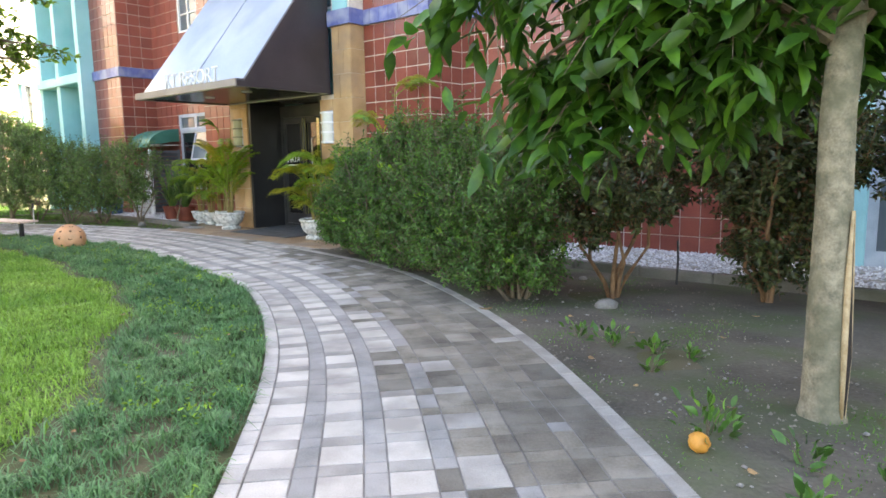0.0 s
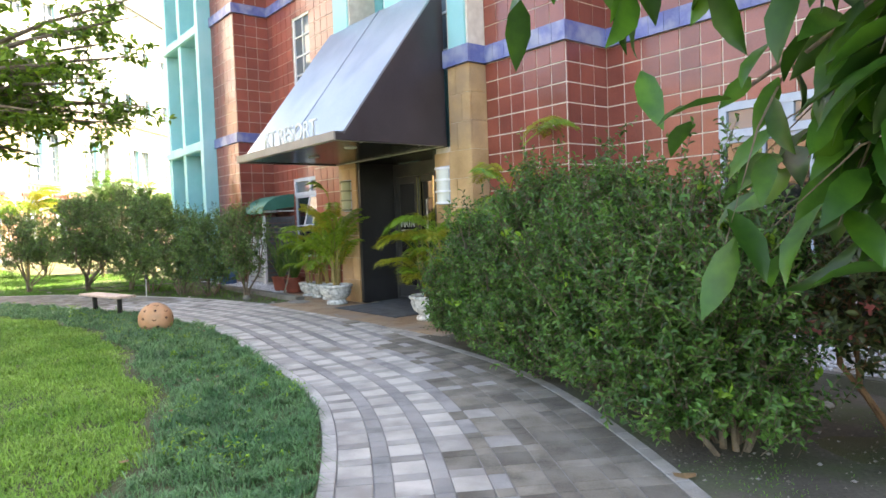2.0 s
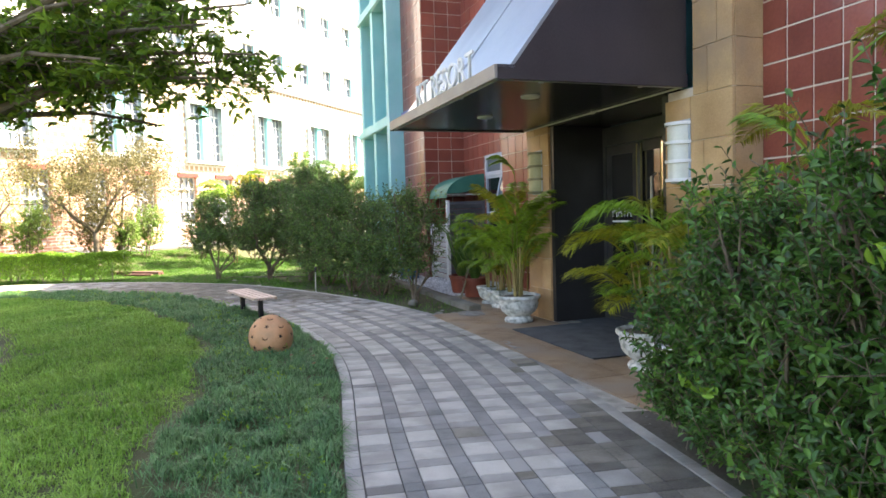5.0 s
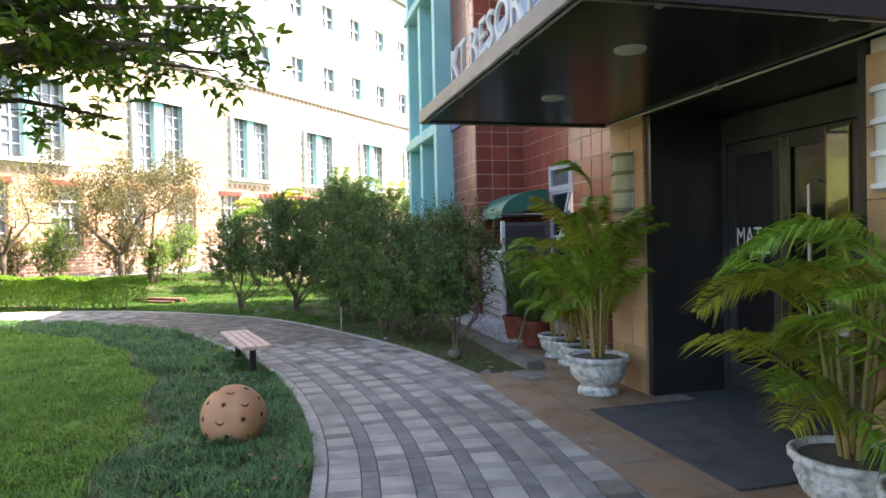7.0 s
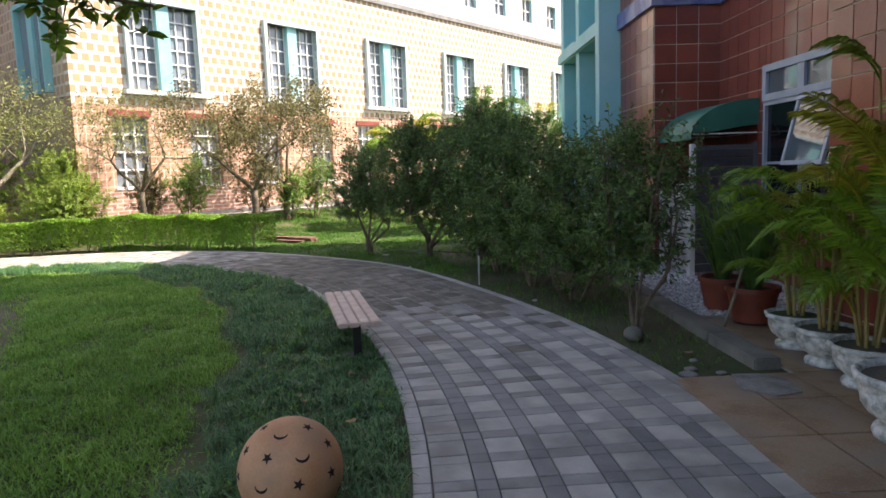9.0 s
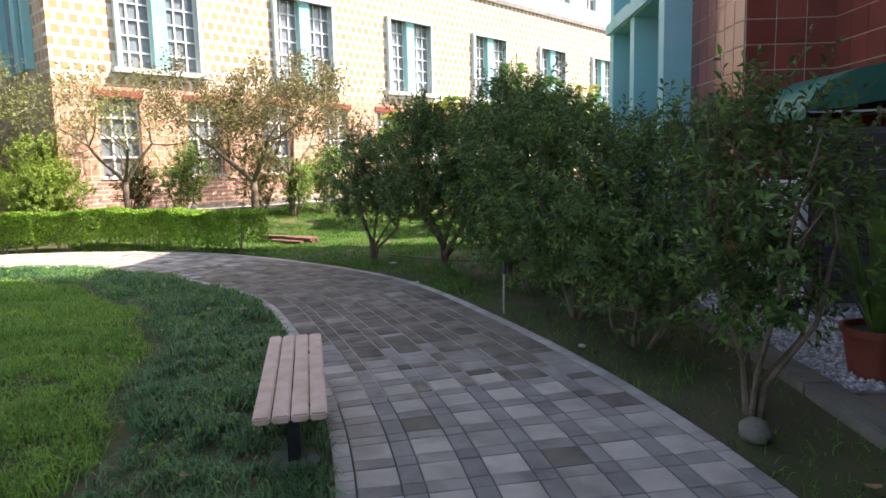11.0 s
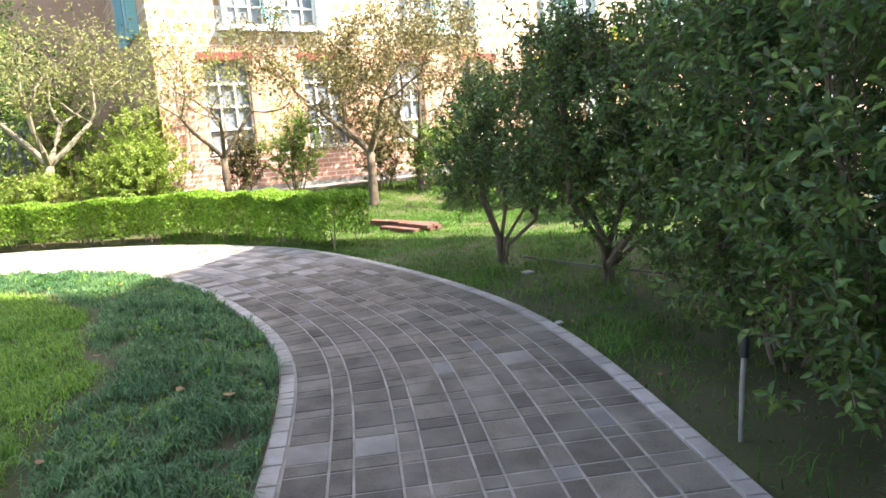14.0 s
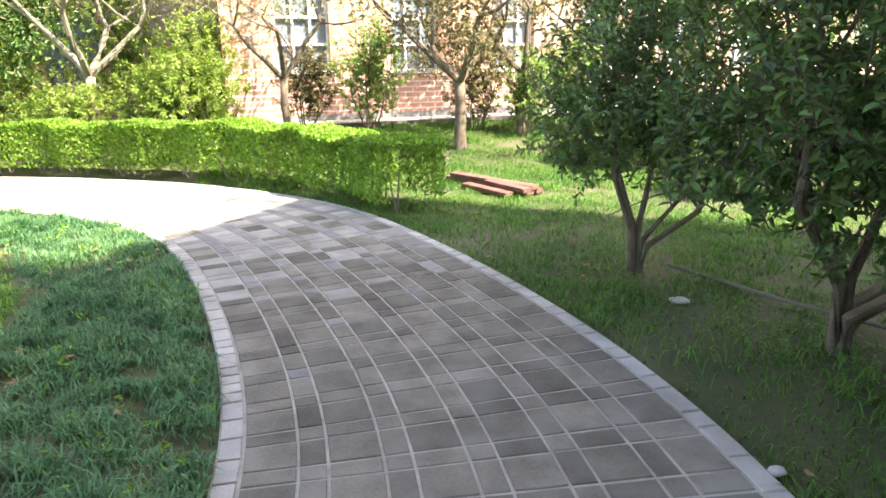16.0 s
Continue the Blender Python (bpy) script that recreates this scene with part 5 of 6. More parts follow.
for i, (x, y, h, r, mat, n, lab) in enumerate([
        (-23.3, 14.2, 1.9, 1.05, L_SUNNY, 11000, "round light green bush"), (-23.9, 12.2, 1.4, 0.9, L_SUNNY, 6000, "round light green bush"),
        (-23.5, 17.5, 2.0, 0.75, L_LIGHT, 4200, "thin yellowish bush at the far wall"), (-23.2, 19.5, 1.8, 0.8, L_DRY, 4000, "twiggy reddish bush at the far wall"),
        (-22.9, 21.4, 2.0, 0.8, L_LIGHT, 4500, "thin green bush at the far wall"), (-22.2, 23.4, 2.2, 0.75, L_DRY, 3600, "red-tipped bush at the far wall"),
        (-20.6, 24.6, 2.4, 1.0, L_DARK, 6000, "dark green bush behind the lawn"), (-23.6, 16.3, 1.5, 0.6, L_DRY, 2600, "twiggy reddish bush at the far wall"), (-22.6, 20.3, 1.6, 0.6, L_LIGHT, 3000, "thin yellowish bush at the far wall"), (-26.0, 10.2, 2.4, 1.3, L_SUNNY, 9000, "loose green bush beyond the hedge"), (-25.2, 14.3, 2.6, 1.2, L_SUNNY, 8000, "tall loose green bush at the building corner"), (-27.3, 12.6, 3.2, 1.5, L_SUNNY, 9000, "tall loose green bush at the building corner"), (-24.8, 8.4, 2.2, 1.2, L_LIGHT, 7000, "loose green bush beyond the hedge"), (-25.6, 6.4, 2.6, 1.4, L_DARK, 8000, "dark green bush beyond the hedge"), (-18.6, 24.8, 2.6, 1.1, L_DARK, 7000, "dark green bush behind the lawn")]):
    blobs = [(0, 0, h * 0.6, r, r, h * 0.4), (0.2, 0.2, h * 0.8, r * 0.5, r * 0.5, h * 0.2), (-0.25, 0.1, h * 0.4, r * 0.7, r * 0.7, h * 0.3)]
    shrub("bush", (x, y), blobs, n, mat, 5, 180 + i, lab, group="bushes at the far wall", stem_r=0.015, leaf=(0.075, 0.04), shell=0.85)


def frond(length, n, rng, arch=0.9):
    """An arching palm leaf: a tapering rachis with two rows of narrow leaflets, along +x, rising then drooping."""
    pts = []
    for i in range(9):
        t = i / 8
        pts.append(Vector((length * (t - 0.22 * arch * t * t), 0, length * (0.75 * t - arch * 0.85 * t * t))))
    shape = Shape().tube(pts, [0.010 * (1 - 0.8 * i / 8) + 0.001 for i in range(9)], 4)
    for i in range(n):
        t = 0.22 + 0.78 * i / n
        k = min(int(t * 8), 7)
        p = pts[k].lerp(pts[k + 1], t * 8 - k)
        way = (pts[k + 1] - pts[k]).normalized()
        size = length * 0.34 * math.sin(math.pi * (0.12 + 0.80 * t)) * rng.uniform(0.85, 1.1)
        for side in (-1, 1):
            out = (way * 0.75 + Vector((0, side * 0.95, 0.28 + rng.uniform(-0.12, 0.12)))).normalized()
            tip = p + out * size + Vector((0, 0, -size * rng.uniform(0.25, 0.6)))
            mid = p + out * size * 0.5
            across = way * (0.0088 if length < 1.2 else 0.016)
            shape.add([p, mid - across, tip, mid + across], [(0, 1, 2, 3)])
    return shape


def palm(at, z, height, seed, label, canes=6, fronds=18, length=0.85, gold=0.3, group="potted areca palms", low=0.15, spread=0.16, upright=False, green=L_PALM):
    """A clump of canes with arching fronds from low on the canes up to their tops."""
    rng = np.random.default_rng(seed)
    t = thing("areca_palm", pose(at[0], at[1], z), label, "palm", group)
    tops = []
    for i in range(canes):
        a = 2 * math.pi * i / canes + rng.uniform(-0.3, 0.3)
        top = Vector((spread * math.cos(a), spread * math.sin(a), height * rng.uniform(0.45, 0.72)))
        bend = top * 0.5 + Vector((0.03 * math.cos(a), 0.03 * math.sin(a), 0))
        part("cane", Shape().tube([(0.05 * math.cos(a), 0.05 * math.sin(a), -0.03), bend, top], [0.017, 0.014, 0.009], 6), M_CANE, t)
        tops.append((a, bend, top))
    for k in range(fronds):
        a, bend, top = tops[k % canes]
        f = rng.uniform(low, 1.0) if k >= canes else 1.0
        o = bend.lerp(top, f * 2 - 1) if f > 0.5 else Vector((0.05 * math.cos(a), 0.05 * math.sin(a), 0)).lerp(bend, f * 2)
        steep = rng.uniform(50, 84) if upright else rng.uniform(30, 68)
        ln = length * rng.uniform(0.8, 1.2)
        part("frond", frond(ln, 46, rng, rng.uniform(0.35, 0.75) if upright else rng.uniform(0.7, 1.1)), L_PALM_GOLD if rng.random() < gold else green, t, place=pose(o.x, o.y, o.z, 0, -(steep - 32), math.degrees(a + rng.uniform(-1.0, 1.0))))
    return t


# ---- pots at the entrance ----
def urn(x, y, scale=1.0):
    u = thing("urn", NEAR @ pose(x, y, 0.006), "whitewashed carved stone urn on a round foot", "plant pot", "white urns at the entrance")
    prof = [(0.0, 0.0), (0.190, 0.0), (0.197, 0.025), (0.190, 0.05), (0.160, 0.068), (0.152, 0.085), (0.178, 0.105), (0.228, 0.145), (0.256, 0.20), (0.266, 0.255), (0.264, 0.30), (0.276, 0.312), (0.300, 0.328), (0.304, 0.362), (0.282, 0.372), (0.262, 0.358), (0.252, 0.32), (0.0, 0.32)]
    relief = lambda a, z: 1 + (0.045 * math.sin(a * 12) * math.sin(z * 62) if 0.14 < z < 0.30 else 0.012 * math.sin(a * 16) if 0.31 < z < 0.37 else 0.012 * math.sin(a * 16) if z < 0.05 else 0)
    bowl = part("bowl", Shape().lathe([(r * scale, z * scale) for r, z in prof], 48, wobble=relief), M_URN, u, smooth="all")
    part("soil", Shape().lathe([(0, 0.342 * scale), (0.10, 0.348 * scale), (0.262 * scale, 0.335 * scale)], 20), M_SOIL, bowl)
    return u


URNS = [(-0.18, -0.44, 1.06), (-1.08, -0.10, 0.84), (-1.62, -0.06, 0.82), (-2.14, -0.02, 0.82), (2.95, -0.54, 1.06), (3.58, -0.60, 1.06)]
for i, (x, y, k) in enumerate(URNS):
    urn(x, y, k)
    p = near(x, y)
    big = i in (0, 4, 5)
    palm((p.x, p.y), 0.345 * k, 1.5 if i != 0 else 1.7, 300 + i, "areca palm with arching feathery fronds, some yellowing, in a white urn", canes=7 if big else 5, fronds=28 if i == 0 else 24 if big else 18, length=0.74 if i < 4 else 0.92, gold=0.4 if i in (0, 4) else 0.3, upright=i == 0, spread=0.11 if i == 0 else 0.16)


def clay_pot(x, y, r, h):
    p = thing("clay_pot", NEAR @ pose(x, y, 0.022), "red-brown clay pot beside the urns", "plant pot", "clay pots by the gravel")
    pot = part("pot", Shape().lathe([(0, 0), (r * 0.74, 0), (r * 0.9, h * 0.6), (r * 0.97, h * 0.86), (r * 1.06, h * 0.87), (r * 1.06, h), (r * 0.93, h), (r * 0.9, h * 0.85), (0, h * 0.85)], 28), M_RED_POT, p, smooth=True)
    part("soil", Shape().lathe([(0, h * 0.885), (r * 0.915, h * 0.87)], 16), M_SOIL, pot)
    return p


for i, (x, y, r, h) in enumerate([(-3.66, 0.02, 0.24, 0.36), (-3.06, 0.06, 0.25, 0.36)]):
    clay_pot(x, y, r, h)
    p = near(x, y)
    rng = np.random.default_rng(60 + i)
    t = thing("potted_plant", pose(p.x, p.y, 0.022 + h * 0.86), "dark upright pot plant with strap leaves" if i else "dark leafy pot plant", "plant", "plants in clay pots")
    for k in range(64):
        a, ln, lean_ = rng.uniform(0, 6.28), rng.uniform(0.4, 1.5), rng.uniform(0.15, 0.8)
        out = Vector((math.cos(a), math.sin(a), 0))
        side = Vector((-out.y, out.x, 0)) * 0.026
        b, m_, tip = out * 0.05, out * (0.05 + ln * lean_ * 0.4) + Vector((0, 0, ln * 0.6)), out * (0.05 + ln * lean_) + Vector((0, 0, ln * (1 - 0.35 * lean_)))
        part("leaf", Shape().add([b - side * 0.5, b + side * 0.5, m_ + side, tip, m_ - side], [(0, 1, 2, 4), (4, 2, 3)]), L_DARK, t)
p = near(4.85, -0.45)
palm((p.x, p.y), 0.0, 3.9, 330, "tall areca palm in the bed before the tiled wall", canes=3, fronds=9, length=0.85, gold=0.5, group="palms in the beds", low=0.8)
p = near(-1.30, 0.22)
palm((p.x, p.y), 0.27, 3.75, 334, "tall thin areca palm rising above the urns", canes=2, fronds=5, length=0.52, gold=0.3, low=0.85)
palm((-18.0, 27.4), 0.0, 4.7, 331, "tall palm with a round crown of drooping fronds behind the shrubs", canes=4, fronds=40, length=1.6, gold=0.1, group="palms in the beds", low=0.8, green=L_DARK)
palm((-16.9, 23.2), 0.0, 4.5, 332, "tall palm with a round crown of drooping fronds behind the shrubs", canes=4, fronds=44, length=1.6, gold=0.1, group="palms in the beds", low=0.8, green=L_DARK)
palm((-19.5, 22.6), 0.0, 3.9, 333, "palm with pale drooping fronds behind the lawn", canes=4, fronds=34, length=1.4, gold=0.3, group="palms in the beds", low=0.8)


# ---- bench, ball, small things ----
def bench():
    a, b = np.array((-9.97, 14.11)), np.array((-8.50, 13.36))
    ang = math.degrees(math.atan2(*(b - a)[::-1]))
    c = (a + b) / 2
    t = thing("bench", pose(c[0], c[1], -0.02, 0, 0, ang), "backless bench with four pinkish wooden slats on iron posts", "bench")
    for i in range(4):
        y = -0.1425 + 0.095 * i
        part("slat", Shape().box(-0.82, 0.82, y - 0.044, y + 0.044, 0.347, 0.388), M_WOOD, t, bevel=0.009)
    for x in (-0.52, 0.52):
        leg = part("leg", Shape().box(x - 0.035, x + 0.035, -0.035, 0.035, 0.0, 0.327), M_IRON, t, bevel=0.004)
        part("crossbar", Shape().box(x - 0.03, x + 0.03, -0.175, 0.175, 0.327, 0.346), M_IRON, leg)
        part("footing", Shape().box(x - 0.14, x + 0.14, -0.14, 0.14, -0.05, 0.025), M_CONCRETE, leg, bevel=0.01)
    return t


bench()


def garden_ball():
    r = 0.265
    t = thing("garden_ball", pose(-6.77, 11.745, 0.165, 0, 0, 20), "hollow terracotta garden ball with star and crescent cut-outs", "garden ornament")
    rings = [(r * math.sin(a), -r * math.cos(a)) for a in np.linspace(0.001, math.pi - 0.001, 36)]
    shell = part("shell", Shape().lathe(rings, 56), M_TERRACOTTA, t, smooth="all")
    rng = np.random.default_rng(5)
    star = [((1.0 if i % 2 == 0 else 0.42) * math.cos(math.pi * i / 5), (1.0 if i % 2 == 0 else 0.42) * math.sin(math.pi * i / 5)) for i in range(10)]
    moon = [(math.cos(a), math.sin(a)) for a in np.linspace(math.pi * 1.05, math.pi * 1.95, 10)] + [(0.92 * math.cos(a), 0.34 + 0.62 * math.sin(a) * 1.35 - 0.12) for a in np.linspace(math.pi * 1.9, math.pi * 1.1, 10)]
    for lat, count, shift in ((64, 5, 0.1), (36, 8, 0.3), (8, 9, 0.0), (-20, 8, 0.45)):
        for j in range(count):
            lon = 360 * (j + shift) / count
            outline = moon if j % 3 == 1 else star
            size = 0.031 if outline is star else 0.036
            q = Matrix.Rotation(radians(lon), 4, "Z") @ Matrix.Rotation(radians(90 - lat), 4, "Y") @ Matrix.Rotation(radians(90 + rng.uniform(-15, 15) * (outline is star)), 4, "Z")
            # shell stays whole: near-black patches paint the shade inside each opening
            vs = [q @ Vector((x * size, y * size, math.sqrt(r * r - (x * x + y * y) * size * size) + 0.0012)) for x, y in outline]
            part("cutout", Shape().add(vs, [tuple(range(len(vs)))]), M_VOID, shell, "dark star patch painted as a shaded opening" if outline is star else "dark crescent patch painted as a shaded opening")
    return t


garden_ball()


def boulder(name, at, size, seed, mat, label, category, squash=0.6):
    rng = np.random.default_rng(seed)
    f = rng.uniform(0, 6, 4)
    wob = lambda a, z: 1 + 0.10 * math.sin(a * 2 + f[0]) + 0.07 * math.sin(a * 3 + f[1] + z * 9 / size) + 0.04 * math.sin(a * 7 + f[2])
    prof = [(size * math.sin(a), size * squash * (1 - math.cos(a))) for a in np.linspace(0.001, math.pi - 0.001, 12)]
    ob = link(name, Shape().lathe(prof, 18, wobble=wob), mat, smooth="all", place=pose(at[0], at[1], at[2], 0, 0, f[3] * 60))
    return tagged(ob, label, category)


boulder("rock", (-7.26, 15.66, -0.05), 0.10, 1, M_CONCRETE, "rounded pale rock at the edge of the bed", "rock", 0.75)
boulder("rock", (1.65, 6.45, -0.06), 0.115, 2, M_ROCK, "rough grey rock on the soil", "rock", 0.6)
boulder("rock", (-14.55, 18.1, -0.03), 0.065, 3, M_KERB, "flat white stone in the grass", "rock", 0.3)
boulder("rock", (-12.74, 17.28, -0.02), 0.034, 4, M_KERB, "small white stone in the grass", "rock", 0.5)
boulder("rock", (-9.15, 16.42, -0.02), 0.032, 5, M_KERB, "small grey stone at the path edge", "rock", 0.5)
boulder("orange", (1.30, 3.17, -0.01), 0.058, 6, M_ORANGE, "fallen orange fruit on the soil", "fruit", 0.9)
boulder("rock", (1.72, 7.9, -0.02), 0.05, 7, M_ROCK, "small stone on the soil", "rock", 0.7)


for i, (x, y, r_) in enumerate([(-1.56, -1.20, 0.07), (-1.72, -1.12, 0.05), (-1.95, -1.00, 0.04), (-1.60, -0.92, 0.04)]):
    e = near(x, y)
    boulder("rock", (e.x, e.y, -0.04), r_, 30 + i, M_ROCK, "flat grey stone at the corner of the bed", "rock", 0.35)
broken = tagged(link("broken_slab", Shape().prism([(-1.43, -0.92), (-1.13, -1.00), (-0.93, -0.84), (-0.99, -0.62), (-1.28, -0.58), (-1.42, -0.72)], 0.008, 0.019, "z"), M_ROCK, place=NEAR), "cracked grey slate patch on the orange paving", "slab")


def bed_pebbles():
    rng = np.random.default_rng(66)
    n = 700
    s_, w_ = rng.uniform(4, S_BED + 0.8, n), rng.uniform(1.15, 2.85, n)
    c = np.concatenate([on_path(s_, w_), np.full((n, 1), 0.002)], 1)
    d = np.array([(1, 0, 0), (0, 1, 0), (-1, 0, 0), (0, -1, 0), (0, 0, 0.6), (0, 0, -0.6)], float)
    size = (0.005 + 0.016 * rng.random((n, 1, 1)) ** 3) * rng.uniform(0.7, 1.3, (n, 6, 1))
    f = np.array([(0, 1, 4), (1, 2, 4), (2, 3, 4), (3, 0, 4), (1, 0, 5), (2, 1, 5), (3, 2, 5), (0, 3, 5)])
    return tagged(raw("pebbles", (c[:, None] + d[None] * size).reshape(-1, 3), (np.arange(n)[:, None, None] * 6 + f[None]).reshape(-1, 3), M_ROCK, planting_bed), kind="stuff")


bed_pebbles()


def garden_post():
    t = thing("garden_light", pose(-10.65, 16.92, -0.03), "short steel garden stake with a dark cap beside the path", "garden stake")
    part("pole", Shape().tube([(0, 0, -0.1), (0.004, 0, 0.25), (0.01, 0.004, 0.44)], [0.014] * 3, 10), M_STEEL, t, smooth=True)
    part("cap", Shape().lathe([(0, 0.43), (0.022, 0.43), (0.024, 0.52), (0.012, 0.545), (0, 0.55)], 12, (0.01, 0.004, 0)), M_IRON, t, smooth=True)
    return t


garden_post()
q = near(-2.92, -0.30)
stick = tagged(link("stick", Shape().tube([(q.x, q.y, 0.0), (q.x + 0.06, q.y + 0.10, 0.30), (q.x + 0.09, q.y + 0.22, 0.62), (q.x + 0.03, q.y + 0.30, 0.86), (q.x - 0.02, q.y + 0.30, 0.92)], [0.018, 0.017, 0.016, 0.013, 0.010], 7), M_BARK_PALE), "bent pale stick leaning on a clay pot", "stick")
stake = tagged(link("stake", Shape().tube([(2.75, 7.55, -0.05), (2.76, 7.55, 0.3), (2.75, 7.56, 0.52)], [0.014, 0.014, 0.012], 7), M_IRON), "short dark iron stake before the gravel kerb", "stake")


def boards():
    t_all = []
    z = float(rise(np.array(-18.9), np.array(18.4)))
    for i, (dx, dy, dz, a, ln) in enumerate([(0, 0, 0.0, 24, 1.6), (0.1, 0.16, 0.0, 30, 1.3), (0.35, -0.12, 0.0, 20, 0.9), (0.05, 0.06, 0.06, 27, 1.5), (0.5, 0.1, 0.06, 18, 0.8)]):
        ob = link("board", Shape().box(-ln / 2, ln / 2, -0.07, 0.07, 0, 0.055), M_BOARD, bevel=0.006, place=pose(-19.1 + dx, 18.3 + dy, z + dz + 0.03, 1.0 * i, 0.5, a))
        t_all.append(tagged(ob, "weathered red-brown board in a pile on the grass", "board", "pile of boards"))
    return t_all


boards()
edging = tagged(link("bed_edging", Shape().tube([(-15.2, 18.45, 0.02), (-14.2, 18.7, 0.03), (-13.0, 19.2, 0.02), (-11.8, 19.9, 0.03), (-10.6, 20.3, 0.02)], [0.014] * 5, 8), M_CONCRETE), "thin grey edging pipe across the grass", "edging")
bin_at = near(-7.0, -0.05)
blue_tub = thing("blue_tub", pose(bin_at.x, bin_at.y, 0.02), "blue plastic tub standing on the gravel", "tub")
part("tub", Shape().lathe([(0, 0), (0.22, 0), (0.27, 0.42), (0.29, 0.42), (0.29, 0.46), (0.26, 0.46), (0.21, 0.03), (0, 0.03)], 24), M_BLUE_PLASTIC, blue_tub, smooth=True)


# ---- the broad-leaved tree by the path ----
def drooping_leaves(origins, ways, count, rng, length, width):
    """Long leaves in pairs along hanging twigs."""
    cs, aims = [], []
    for o, w in zip(origins, ways):
        for k in range(count):
            t = k / count
            p = o + w * t + np.array([0, 0, -0.25 * t * t])
            side = np.cross(w / (np.linalg.norm(w) + 1e-9), (0, 0, 1.0)) * (1 if k % 2 else -1)
            aim = side * 0.9 + w / (np.linalg.norm(w) + 1e-9) * 0.5 + np.array([0, 0, -0.38])
            cs.append(p + aim * length * 0.45)
            aims.append(aim)
    return np.array(cs), np.array(aims)


def long_leaves(c, aim, length, width, rng):
    n = len(c)
    way = aim / np.linalg.norm(aim, axis=1, keepdims=True) + rng.normal(0, 0.18, (n, 3))
    way /= np.linalg.norm(way, axis=1, keepdims=True)
    side = np.cross(way, rng.normal(0, 0.5, (n, 3)) + (0, 0, 1.0))
    side /= np.linalg.norm(side, axis=1, keepdims=True)
    up = np.cross(side, way)
    size = rng.uniform(0.7, 1.2, (n, 1))
    ln, wd = length * size, width * size
    rows = []
    for t, w, drop in ((-0.5, 0.04, 0.0), (-0.25, 0.42, 0.015), (0.05, 0.5, 0.02), (0.30, 0.30, -0.02), (0.5, 0.01, -0.10)):
        mid = c + way * ln * t + up * ln * drop
        rows += [mid + side * wd * w + up * wd * w * 0.35, mid, mid - side * wd * w + up * wd * w * 0.35]
    verts = np.stack(rows, 1).reshape(-1, 3)
    f = []
    for r in range(4):
        for j in range(2):
            a = r * 3 + j
            f.append((a, a + 1, a + 4, a + 3))
    faces = (np.arange(n)[:, None, None] * 15 + np.array(f)[None]).reshape(-1, 4)
    return verts, faces


